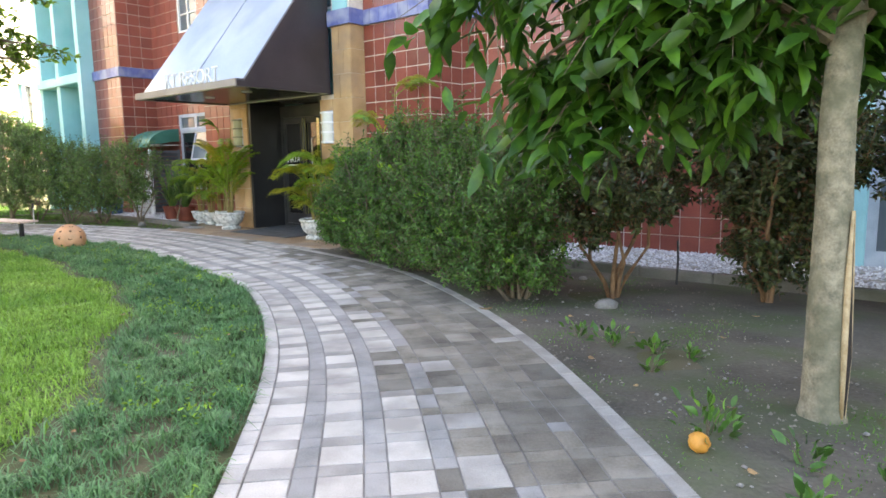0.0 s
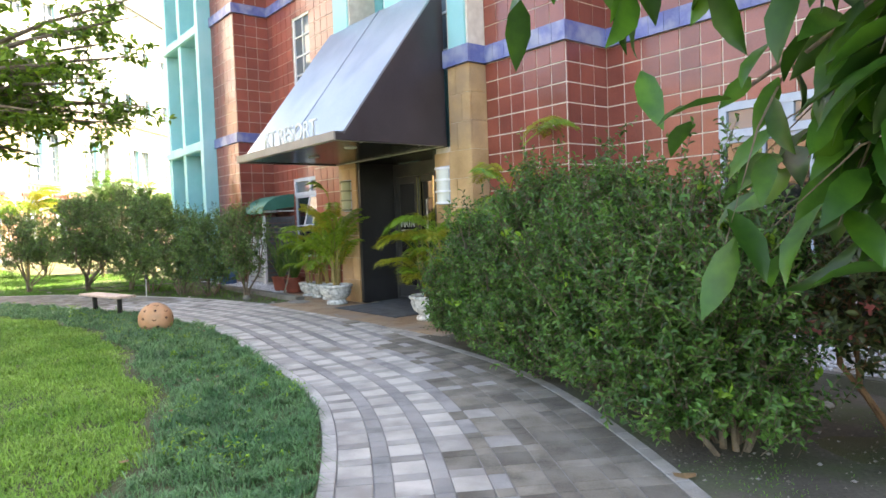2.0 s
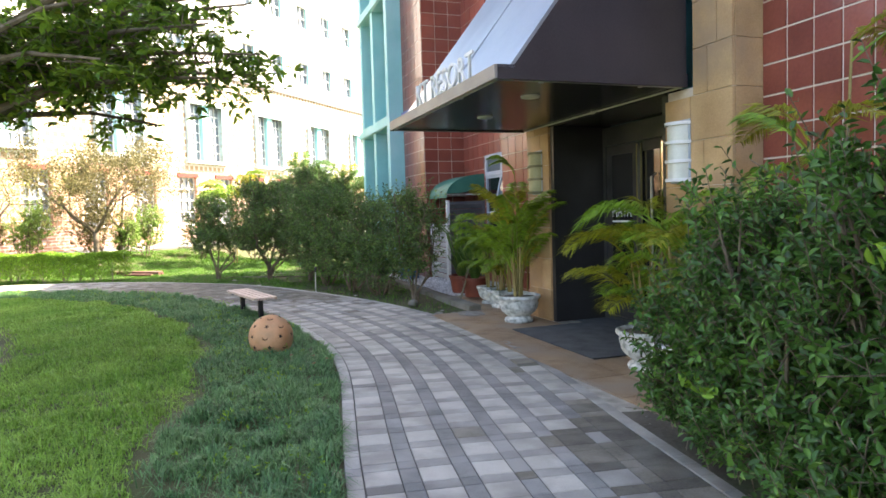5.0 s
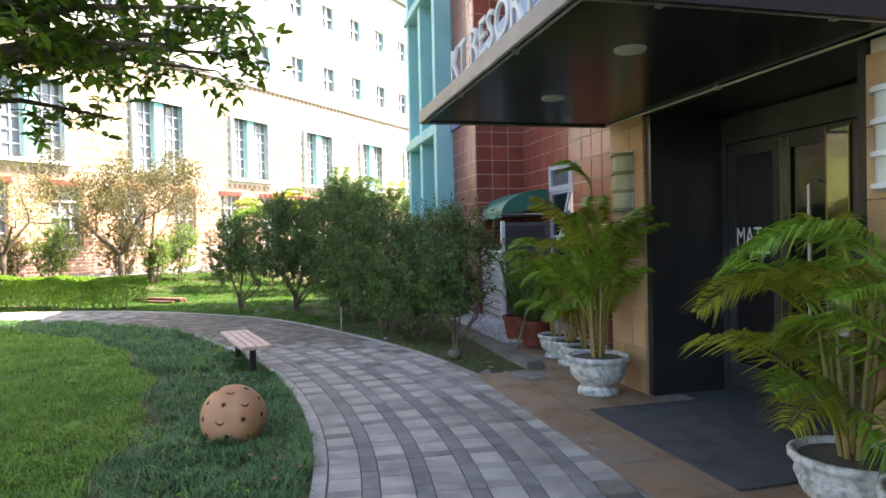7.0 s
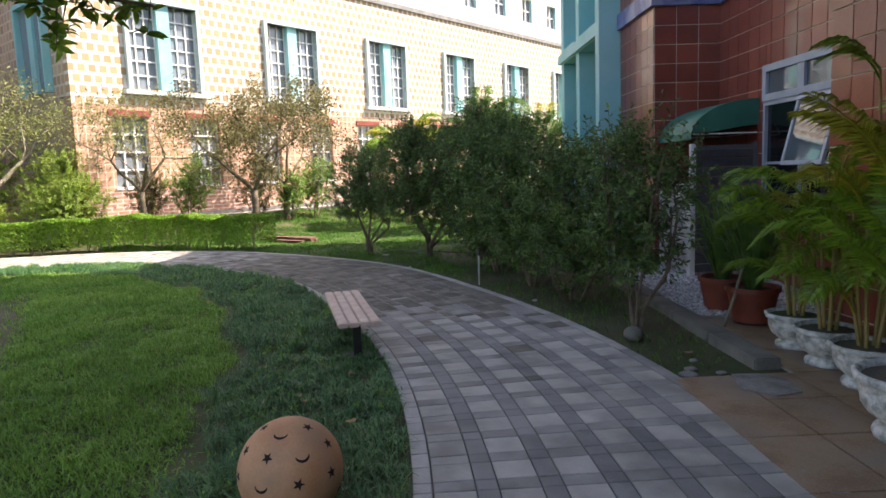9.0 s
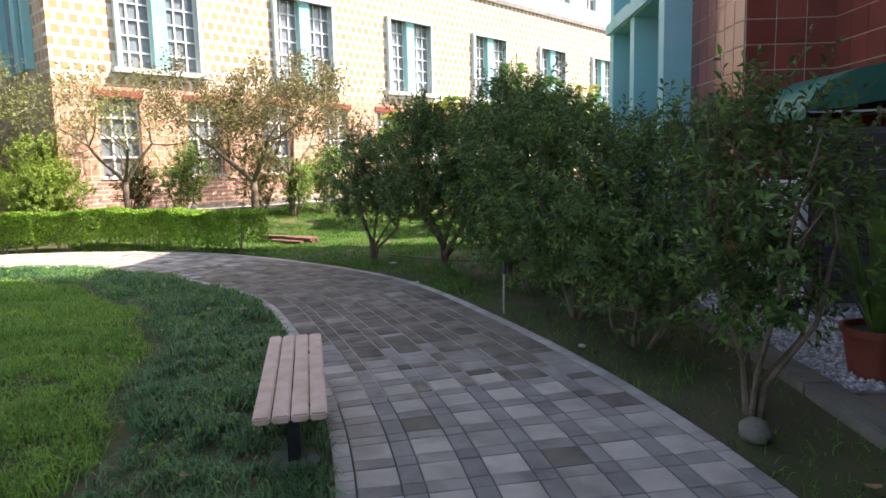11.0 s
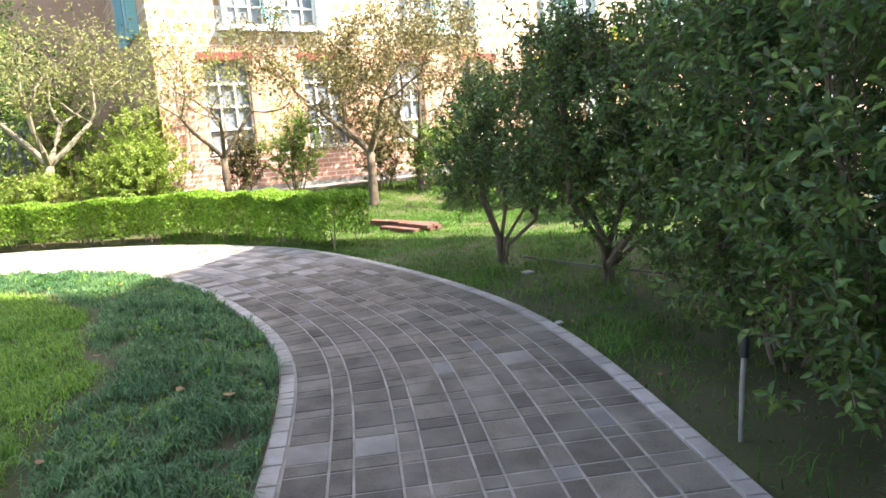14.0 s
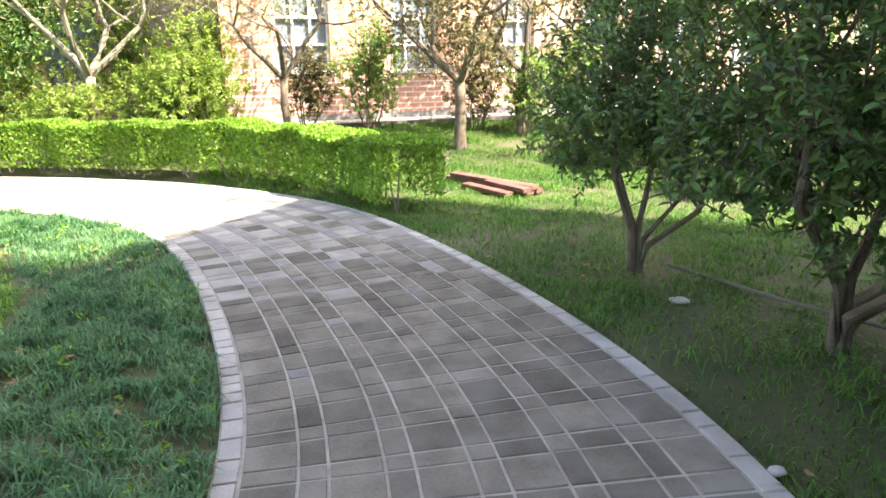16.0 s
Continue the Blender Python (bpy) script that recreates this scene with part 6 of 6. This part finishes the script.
def big_tree():
    rng = np.random.default_rng(77)
    t = thing("broadleaf_tree", pose(2.19, 3.62, -0.03), "pale-barked tree with a split trunk and long glossy green leaves", "tree")
    trunk = Shape().tube([(0, 0, -0.15), (0, 0, 0.02), (0.0, 0, 0.12), (-0.01, 0.0, 0.6), (0.0, 0.01, 1.2), (-0.02, 0.0, 1.75), (0.02, 0.02, 2.35)], [0.16, 0.132, 0.112, 0.100, 0.094, 0.090, 0.085], 18, 0.035, rng)
    part("trunk", trunk, M_TRUNK, t, smooth="all")
    seam = Shape().tube([(0.066, -0.100, 0.06), (0.062, -0.094, 0.4), (0.059, -0.089, 0.8), (0.056, -0.085, 1.15)], [0.008, 0.020, 0.016, 0.004], 7, 0.3, rng)
    part("bark_split", seam, M_VOID, t, "dark split in the bark")
    for k in (-1, 1):
        ridge = Shape().tube([(0.064 + k * 0.014, -0.097 + k * 0.010, 0.04), (0.060 + k * 0.022, -0.091 + k * 0.015, 0.4), (0.057 + k * 0.019, -0.086 + k * 0.013, 0.8), (0.054 + k * 0.006, -0.082 + k * 0.004, 1.22)], [0.010, 0.017, 0.015, 0.006], 7, 0.25, rng)
        part("bark_ridge", ridge, M_RAW_WOOD, t, "torn pale wood beside the split", smooth="all")
    ends = [(-1.75, 0.75, 2.0), (-1.35, 1.15, 2.05), (-1.0, 0.75, 1.95), (-1.25, 0.25, 2.25), (-0.6, 0.5, 2.15), (-0.45, 1.25, 2.15), (0.15, 0.95, 2.25), (0.75, 0.55, 2.4), (-0.9, 1.6, 2.35), (-1.6, 0.5, 2.9), (-0.7, 0.1, 2.8), (0.2, 0.4, 3.0), (-1.2, 0.9, 2.75), (0.6, 1.2, 2.6), (-0.2, 0.9, 1.95), (-0.75, 1.15, 1.9), (0.35, 0.55, 2.05), (-0.3, 0.2, 2.3), (0.9, 0.2, 2.2), (-1.5, 0.95, 1.85), (-1.0, 0.0, 2.5), (-1.55, 0.7, 1.72), (-0.75, 0.65, 1.72), (-1.35, 1.1, 1.78), (-0.35, 0.75, 1.8), (-1.3, 0.9, 1.55), (0.3, 0.3, 2.7), (0.7, -0.2, 2.6), (0.1, -0.5, 2.75), (0.3, 0.8, 3.6), (-0.8, 1.4, 3.7), (1.2, 0.6, 3.5), (0.9, 1.6, 3.4), (-0.3, -0.5, 3.8), (1.5, -0.4, 3.3), (0.4, 1.8, 3.9), (-1.4, 0.6, 3.6), (0.0, 0.2, 4.3), (1.6, 1.2, 3.9), (-0.9, 1.9, 3.2), (-2.3, 0.9, 2.5), (-2.05, 0.6, 2.6), (-1.85, 1.0, 1.95)]
    origins, ways = [], []
    for e in ends:
        e = Vector(e)
        s = Vector((0, 0, rng.uniform(2.1, 2.35)))
        m_ = s.lerp(e, 0.5) + Vector((0, 0, 0.38))
        limb = Shape().tube([s, s.lerp(m_, 0.5) + Vector((0, 0, 0.08)), m_, m_.lerp(e, 0.5) + Vector((0, 0, 0.07)), e], [0.034, 0.028, 0.020, 0.013, 0.006], 7)
        for k in range(19):
            f = rng.uniform(0.25, 1.0)
            o = s.lerp(m_, f * 2) if f < 0.5 else m_.lerp(e, f * 2 - 1)
            w = Vector(rng.normal(0, 1, 3)) * 0.24 + (e - s).normalized() * 0.12
            w.z = -abs(w.z) * 0.7 - 0.02
            tip = o + w + Vector((0, 0, -0.1))
            if tip.x > -2.0 or tip.z > 2.3:
                limb.tube([o, o + w * 0.5 + Vector((0, 0, 0.02)), tip], [0.005, 0.004, 0.002], 4)
            origins.append(np.array(o))
            ways.append(np.array(w))
        part("limb", limb, M_BARK, t)
    c, a = drooping_leaves(origins, ways, 8, rng, 0.18, 0.065)
    clear = ~((c[:, 0] < -2.15) & (c[:, 2] < 2.1)) & (c[:, 0] > -2.75)
    v, f = long_leaves(c[clear], a[clear], 0.225, 0.078, rng)
    raw("crown", v, f, L_BIG, t, smooth=True)
    return t


big_tree()


def lawn_tree():
    """The spreading tree on the lawn, whose outer twigs hang into the view."""
    rng = np.random.default_rng(78)
    t = thing("lawn_tree", pose(-10.6, 8.9, -0.03), "spreading lawn tree with clusters of dark glossy leaves", "tree")
    part("trunk", Shape().tube([(0, 0, -0.15), (0, 0, 0.1), (0.02, 0.03, 1.2), (0.05, 0.08, 2.4)], [0.24, 0.19, 0.16, 0.15], 14, 0.04, rng), M_BARK, t, smooth="all")
    origins = []
    ends = [(1.5, 3.15, 3.0), (3.8, 2.9, 3.6), (2.0, 4.1, 3.6), (3.4, 2.8, 3.35), (2.5, 3.9, 3.9), (3.3, 1.2, 3.3), (2.2, 2.2, 4.4), (1.0, 3.2, 4.6), (3.9, 1.9, 4.6), (3.0, 3.6, 4.9), (1.2, 1.2, 5.4), (-1.5, 1.5, 4.6), (-1.8, -1.0, 4.4), (0.8, -2.0, 4.5), (2.6, 0.0, 4.6), (2.9, 2.0, 3.7), (0.3, 0.2, 5.6), (3.5, 2.4, 3.9), (2.9, 3.0, 4.2), (2.0, 3.6, 4.4), (3.7, 1.2, 3.9), (2.6, 1.3, 3.4), (2.2, 4.3, 3.8), (0.9, 4.1, 4.2), (3.6, 2.9, 4.4), (3.4, 3.4, 5.2), (4.0, 2.4, 5.1), (2.4, 4.2, 4.8), (3.6, 1.5, 5.4)]
    for e in ends:
        e = Vector(e)
        s = Vector((0.05, 0.08, rng.uniform(2.0, 2.5)))
        m_ = s.lerp(e, 0.5) + Vector((0, 0, 0.45))
        limb = Shape().tube([s, s.lerp(m_, 0.5) + Vector((0, 0, 0.1)), m_, m_.lerp(e, 0.5) + Vector((0, 0, 0.1)), e], [0.075, 0.06, 0.045, 0.028, 0.010], 7)
        for k in range(21):
            f = rng.uniform(0.45, 1.0)
            o = m_.lerp(e, f * 2 - 1)
            w = Vector(rng.normal(0, 1, 3)) * 0.36
            w.z *= 0.6
            limb.tube([o, o + w * 0.5 + Vector((0, 0, 0.04)), o + w], [0.008, 0.006, 0.003], 4)
            for j in range(3):
                origins.append(np.array(o + w * (0.5 + 0.25 * j)))
        part("limb", limb, M_BARK, t)
    o = np.repeat(np.array(origins), 6, axis=0)
    n = len(o)
    a = rng.normal(0, 1, (n, 3))
    a[:, 2] = a[:, 2] * 0.5 - 0.15
    a /= np.linalg.norm(a, axis=1, keepdims=True)
    v, f = long_leaves(o + a * 0.075, a, 0.14, 0.055, rng)
    raw("crown", v, f, L_LAWN_TREE, t, smooth=True)
    return t


lawn_tree()


# small seedlings in the soil bed
def seedling(at, h, n, seed, mat=L_HEDGE):
    rng = np.random.default_rng(seed)
    t = thing("seedling", pose(at[0], at[1], -0.02), "small leafy green seedling in the soil", "plant", "seedlings in the bed")
    c = np.stack([rng.normal(0, h * 0.42, n), rng.normal(0, h * 0.42, n), rng.uniform(0.15, 1.0, n) * h], 1)
    a = c / (np.linalg.norm(c, axis=1, keepdims=True) + 1e-6) + (0, 0, 0.2)
    v, f = long_leaves(c, a, 0.085, 0.036, rng)
    raw("foliage", v, f, mat, t, smooth=True)
    stem = Shape()
    for k in range(4):
        stem.tube([(0, 0, -0.02), Vector(c[k]) * 0.5 + Vector((0, 0, 0.01)), Vector(c[k])], [0.005, 0.004, 0.002], 4)
    part("stem", stem, M_BARK, t)
    return t


for i, (x, y, h, n) in enumerate([(1.42, 3.35, 0.22, 46), (1.75, 3.0, 0.16, 24), (1.35, 5.05, 0.18, 34), (1.62, 4.85, 0.14, 22), (1.85, 4.75, 0.12, 16), (1.15, 5.35, 0.14, 20), (1.55, 2.55, 0.16, 24), (1.45, 4.45, 0.10, 12), (2.0, 2.7, 0.12, 16)]):
    seedling((x, y), h, n, 500 + i)


def litter(at, size, seed, z=0.004):
    rng = np.random.default_rng(seed)
    pts = [(size * math.cos(a) * (1 if i % 2 else 0.8), 0.5 * size * math.sin(a), 0.12 * size * math.cos(2 * a) + 0.12 * size) for i, a in enumerate(np.linspace(0, 2 * math.pi, 8, endpoint=False))]
    ob = link("fallen_leaf", Shape().add([(0, 0, 0.03 * size), *pts], [(0, i + 1, (i + 1) % 8 + 1) for i in range(8)]), M_LITTER, place=pose(at[0], at[1], z, 0, 0, rng.uniform(0, 360)))
    return tagged(ob, "dry curled brown leaf lying on the ground", "leaf", "fallen leaves")


litter((0.42, 6.4), 0.085, 1)
for i, (x, y) in enumerate([(1.25, 4.1), (1.6, 5.4), (2.3, 5.2), (1.2, 6.0), (2.6, 4.3), (1.7, 3.7), (2.2, 6.2), (1.45, 2.9), (2.9, 5.9), (1.1, 4.7)]):
    litter((x, y), 0.03 + 0.004 * (i % 5), 200 + i, 0.012)
rng_l = np.random.default_rng(9)
for i in range(70):
    s_, w_ = rng_l.uniform(6, 36), rng_l.choice([rng_l.uniform(-2.6, -1.1), rng_l.uniform(1.15, 2.2), rng_l.uniform(-2.4, -1.1)])
    q_ = on_path(s_, w_)
    litter((float(q_[0]), float(q_[1])), rng_l.uniform(0.025, 0.05), 20 + i, 0.06 if w_ < 0 else 0.012)


# ---- grass ----
def blades(name, xy, z, height, width, lean, mat, label, seed, bend=0.5, tufts=0.0):
    rng = np.random.default_rng(seed)
    n = len(xy)
    a = rng.uniform(0, 2 * math.pi, n)
    out = np.stack([np.cos(a), np.sin(a), np.zeros(n)], 1)
    side = np.stack([-np.sin(a + rng.normal(0, 0.6, n)), np.cos(a), np.zeros(n)], 1)
    h = (height * rng.uniform(0.55, 1.25, n))[:, None]
    h *= (1 + tufts * (np.sin(xy[:, 0] * 5.3 + 2 * np.sin(xy[:, 1] * 3.1)) * np.sin(xy[:, 1] * 4.7 + np.sin(xy[:, 0] * 2.3)) + 0.5 * np.sin(xy[:, 0] * 13) * np.sin(xy[:, 1] * 11)))[:, None]
    ln = (lean * rng.uniform(0.2, 1.2, n))[:, None]
    base = np.concatenate([xy, z[:, None] - 0.01], 1)
    up = np.array([0, 0, 1.0])
    m1 = base + up * h * 0.62 + out * h * ln * 0.4
    tip = base + up * h * (1 - bend * ln * 0.6) + out * h * ln
    w = width * 0.5
    verts = np.stack([base - side * w, base + side * w, m1 + side * w * 0.8, m1 - side * w * 0.8, tip], 1).reshape(-1, 3)
    k = np.arange(n)[:, None] * 5
    tris = np.concatenate([k + np.array([[0, 1, 2]]), k + np.array([[0, 2, 3]]), k + np.array([[3, 2, 4]])])
    return tagged(raw(name, verts, tris, mat), label, "grass", kind="stuff")


def scatter(n, x0, x1, y0, y1, seed):
    rng = np.random.default_rng(seed)
    return np.stack([rng.uniform(x0, x1, n), rng.uniform(y0, y1, n)], 1), rng


def mondo_width(s):
    return np.interp(s, [0, 9.5, 11, 14, 17, 21, 24, 27, 30, 33, 45], [0.95, 1.0, 1.17, 1.3, 1.28, 1.42, 1.38, 1.28, 1.3, 1.2, 1.1])


def lay_grass():
    xy, rng = scatter(520000, -24, 0.5, -1, 16, 40)
    s, w = beside(xy)
    inside = (w < -1.09) & (xy[:, 0] > -20.9)
    edge = -1.06 - mondo_width(s) + 0.09 * np.sin(s * 2.3) + rng.normal(0, 0.05, len(s))
    tuft = 0.5 + 0.5 * np.sin(xy[:, 0] * 9 + 3 * np.sin(xy[:, 1] * 4)) * np.sin(xy[:, 1] * 8)
    mondo = inside & (w > edge + 0.09) & (w < -1.10)
    bx, by = xy[:, 0] + 12.0, xy[:, 1] - 10.3
    bare = ((-0.95 * bx + 0.33 * by) / 4.0) ** 2 + ((0.33 * bx + 0.95 * by) / 0.95) ** 2 + rng.normal(0, 0.25, len(s)) < 1
    lawn = inside & (w < edge - 0.09) & (w > -8.5) & ~bare & (xy[:, 1] > 0.5)
    m = xy[mondo]
    extra = m[np.random.default_rng(1).integers(0, len(m), len(m) * 3)] + np.random.default_rng(2).normal(0, 0.03, (len(m) * 3, 2))
    es, ew = beside(extra)
    extra = extra[ew < -1.10]
    m = np.concatenate([m, extra])
    wave = np.sin(m[:, 0] * 7.3 + 2 * np.sin(m[:, 1] * 4.9)) * np.sin(m[:, 1] * 8.1 + 2 * np.sin(m[:, 0] * 5.3)) + 0.6 * np.sin(m[:, 0] * 19 + 1.5 * np.sin(m[:, 1] * 11)) * np.sin(m[:, 1] * 17)
    grown = np.random.default_rng(5).random(len(m)) < np.clip(0.75 + 0.9 * wave, 0.12, 1)
    m, wave = m[grown], wave[grown]
    lump = 0.035 * np.clip(wave + 0.3, 0, 2)
    blades("mondo_grass", m, lump - 0.02, 0.098, 0.0085, 1.35, M_MONDO, "dense strip of dark blue-green mondo grass along the path", 41, 0.8, 0.45)
    # small yellow-green weeds among the dark blades
    pick = np.random.default_rng(6).random(len(m)) < np.clip(0.003 + 0.012 * np.sin(m[:, 0] * 2.9) * np.sin(m[:, 1] * 3.7), 0.001, 1)
    weed = np.repeat(m[pick], 4, axis=0) + np.random.default_rng(7).normal(0, 0.022, (4 * int(pick.sum()), 2))
    rw = np.random.default_rng(8)
    c = np.concatenate([weed, rw.uniform(0.05, 0.115, (len(weed), 1))], 1)
    v, f = leaf_arrays(c, rw.normal(0, 0.6, c.shape) + (0, 0, 0.25), 0.034, 0.015, rw)
    tagged(raw("weeds", v, f, L_FRESH), "small yellow-green weeds growing in the mondo grass", "weeds", kind="stuff")
    l = xy[lawn]
    more = l[np.random.default_rng(3).integers(0, len(l), int(len(l) * 1.3))] + np.random.default_rng(4).normal(0, 0.03, (int(len(l) * 1.3), 2))
    l = np.concatenate([l, more])
    blades("lawn_grass", l, np.full(len(l), -0.02), 0.075, 0.0095, 1.3, M_GRASS, "soft yellow-green lawn grass", 42, 0.6, 0.45)
    # thin grass on the shaded side and the bank
    xy, rng = scatter(330000, -24.5, -6.3, 14.5, 25, 43)
    s, w = beside(xy)
    patch = np.sin(xy[:, 0] * 2.1 + 1.5 * np.sin(xy[:, 1] * 1.7)) * np.sin(xy[:, 1] * 2.4 + 0.7)
    rel = (xy[:, 0] + 4.37) * -0.643 + (xy[:, 1] - 14.9) * -0.766
    keep = (w > 1.10) & (rel > 0.45) & (rng.random(len(s)) < np.clip((0.5 + 0.5 * patch) * np.clip((-xy[:, 0] - 8) / 5, 0.25, 1) + 0.07 * (-xy[:, 0] - 12), 0.12, 1))
    g = xy[keep]
    blades("shade_grass", g, rise(g[:, 0], g[:, 1]), 0.075, 0.008, 1.3, M_THIN, "thin patchy grass on the bank beside the path", 44, 0.5, 0.5)

    # moss-like sprouts on the bare bed
    xy, rng = scatter(26000, 0.4, 4.2, 0.6, 8.0, 45)
    s, w = beside(xy)
    patch = np.sin(xy[:, 0] * 3.3 + 1.2 * np.sin(xy[:, 1] * 2.7)) * np.sin(xy[:, 1] * 2.9 + 1.7 * np.sin(xy[:, 0] * 1.9))
    g = xy[(w > 1.1) & (w < 3.6) & (rng.random(len(s)) < np.clip(patch - 0.15, 0.015, 0.8))]
    blades("bed_sprouts", g, np.full(len(g), 0.0), 0.022, 0.006, 1.3, M_THIN, "tiny green sprouts and moss on the soil bed", 46)


def soil_clods():
    """Small crumbs of earth and grit strewn over the bare bed."""
    xy, rng = scatter(5200, 0.4, 4.2, 0.6, 8.0, 47)
    s, w = beside(xy)
    xy = xy[(w > 1.08) & (w < 3.6)]
    n = len(xy)
    size = 0.004 + 0.011 * rng.random(n)[:, None] ** 3
    z = -0.006 + 0.03 * np.sin(xy[:, 0] * 3.1) * np.cos(xy[:, 1] * 2.7) * 0.7
    mid = np.concatenate([xy, z[:, None]], 1)
    way = np.array([(1, 0, 0), (0, 1, 0), (-1, 0, 0), (0, -1, 0), (0, 0, 0.8)])
    verts = (mid[:, None] + way[None] * size[:, None] * rng.uniform(0.6, 1.4, (n, 5, 1)) + rng.normal(0, 0.002, (n, 5, 3))).reshape(-1, 3)
    k = np.arange(n)[:, None] * 5
    faces = np.concatenate([k + np.array([[i, (i + 1) % 4, 4]]) for i in range(4)])
    return tagged(raw("soil_clods", verts, faces, M_CLOD), "small crumbs of grey earth and grit", "soil", kind="stuff")


lay_grass()
soil_clods()


# ---- pavers of the path, last ----
def pavers():
    path = tagged(thing("pavement", Matrix.Identity(4), "curving garden path of plaid light and dark grey pavers, weathered brown in places", "path"), kind="structure")
    rng = np.random.default_rng(50)
    wide, slim, joint = 0.222, 0.118, 0.008
    cols, x = [], -0.975
    for i in range(11):
        w = wide if i % 2 == 0 else slim
        cols.append((x, x + w, i % 2 == 0))
        x += w
    fit_ = 1.95 / (x + 0.975)
    cols = [((a + 0.975) * fit_ - 0.975, (b + 0.975) * fit_ - 0.975, k) for a, b, k in cols]
    pools = {m.name: Shape() for m in (M_PAVER_LIGHT, M_PAVER_MID, M_PAVER_DARK, M_PAVER_STAINED, M_KERB)}
    mats = {m.name: m for m in (M_PAVER_LIGHT, M_PAVER_MID, M_PAVER_DARK, M_PAVER_STAINED, M_KERB)}

    def block(s0, s1, w0, w1, mat, lift, single):
        s_, w_ = np.array([s0, s1, s1, s0]), np.array([w0, w0, w1, w1])
        g = (0.014 if s0 > 25.75 else joint) / 2
        e = g + 0.004
        low = on_path(s_ + np.array([g, -g, -g, g]), w_ + np.array([g, g, -g, -g]))
        top = on_path(s_ + np.array([e, -e, -e, e]), w_ + np.array([e, e, -e, -e]))
        tilt = rng.uniform(-0.0015, 0.0015, 4)
        vs = [(*p, -0.03) for p in low] + [(*p, -0.003 + lift) for p in low] + [(*p, 0.001 + lift + t) for p, t in zip(top, tilt)]
        fs = [(0, 1, 5, 4), (1, 2, 6, 5), (2, 3, 7, 6), (3, 0, 4, 7), (4, 5, 9, 8), (5, 6, 10, 9), (6, 7, 11, 10), (7, 4, 8, 11), (8, 9, 10, 11)]
        fs = [f[::-1] for f in fs]
        if single:
            part("paver", Shape().add(vs, fs), mat, path)
        else:
            pools[mat.name].add(vs, fs)

    s, row = 3.0, 0
    end = S[-1] - 0.5
    count = 0
    while s < end:
        h = wide if row % 2 == 0 else slim
        for a, b, big in cols:
            mid = (a + b) / 2
            p = on_path(s, mid)
            # weathered stretches: the outer half near the start, and the far bend up to about 33.6 m
            # past 33.6 m the paler pavers paint in the strong sunlight on the path
            near_end = 1 / (1 + math.exp(-(s - 26.4 + 0.7 * mid) * 2.6)) / (1 + math.exp((s - 33.6) * 1.6))
            start_side = (1 / (1 + math.exp(-(mid - np.interp(s, [9, 12, 14.3, 16, 18.5], [0.12, -0.08, -0.05, 0.28, 0.8]) - 0.08 * math.sin(s * 3.1)) * 13))) * (1 / (1 + math.exp((s - 18.5) * 1.4)))
            worn = max(near_end, start_side)
            worn = worn * 0.97 + 0.01
            if rng.random() < worn:
                mat = M_PAVER_STAINED
            elif worn > 0.25:
                mat = M_PAVER_MID if big else M_PAVER_DARK
            else:
                mat = M_PAVER_LIGHT if (big and row % 2 == 0) else M_PAVER_MID if big else M_PAVER_DARK
            single = 18.4 < s < 22.6 and count < 296
            count += single
            block(s, s + h, a, b, mat, rng.uniform(-0.0015, 0.0015), single)
        s, row = s + h, row + 1
    for side in (-1, 1):
        s = 3.0
        while s < end:
            h = rng.choice([0.115, 0.2, 0.2])
            a, b = (-1.085, -0.977) if side < 0 else (0.977, 1.085)
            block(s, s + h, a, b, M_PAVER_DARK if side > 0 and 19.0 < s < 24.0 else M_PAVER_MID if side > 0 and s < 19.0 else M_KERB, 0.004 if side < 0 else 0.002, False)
            s += h
    for key, pool in pools.items():
        if pool.verts:
            tagged(link("pavers", pool, mats[key], path), kind="stuff")


pavers()

# ---- wall tiles, last ----
front_tiles(wall_wing_right, 3.50, 5.15, 0, BAND, 0.36, single=True)
side_tiles(wall_wing_right, 0.36, 1.28, 0, BAND, 5.15, 1, single=True)
front_tiles(wall_recess_right, 5.16, 8.75, 0, BAND, 1.28, [WIN_A], single=True)
front_tiles(wall_recess_right, 8.75, 22, 0, BAND, 1.28, [WIN_A, DOOR_R])
for z0, z1 in ((BAND_TOP, 7.7), (7.98, 11.3)):
    front_tiles(wall_wing_right, 3.50, 5.15, z0, z1, 0.36)
    side_tiles(wall_wing_right, 0.36, 1.28, z0, z1, 5.15, 1)
    front_tiles(wall_recess_right, 5.16, 16, z0, z1, 1.28)
    front_tiles(wall_wing_left, -2.35, -0.67, z0, z1, 0.36)
    front_tiles(wall_recess_left, -6.93, -2.35, z0, z1, 1.44, [WIN_C])
    front_tiles(wall_block_left, -8.66, -6.93, z0, z1, 0.40)
    side_tiles(wall_block_left, 0.40, 1.44, z0, z1, -6.93, 1)
front_tiles(wall_wing_left, -2.35, -0.67, 0, BAND, 0.36)
side_tiles(wall_wing_left, 0.36, 1.44, 0, BAND, -2.35, -1)
front_tiles(wall_recess_left, -6.93, -2.35, 0, BAND, 1.44, [WIN_B])
front_tiles(wall_block_left, -8.66, -6.93, 0, BAND, 0.40)
side_tiles(wall_block_left, 0.40, 1.44, 0, BAND, -6.93, 1)
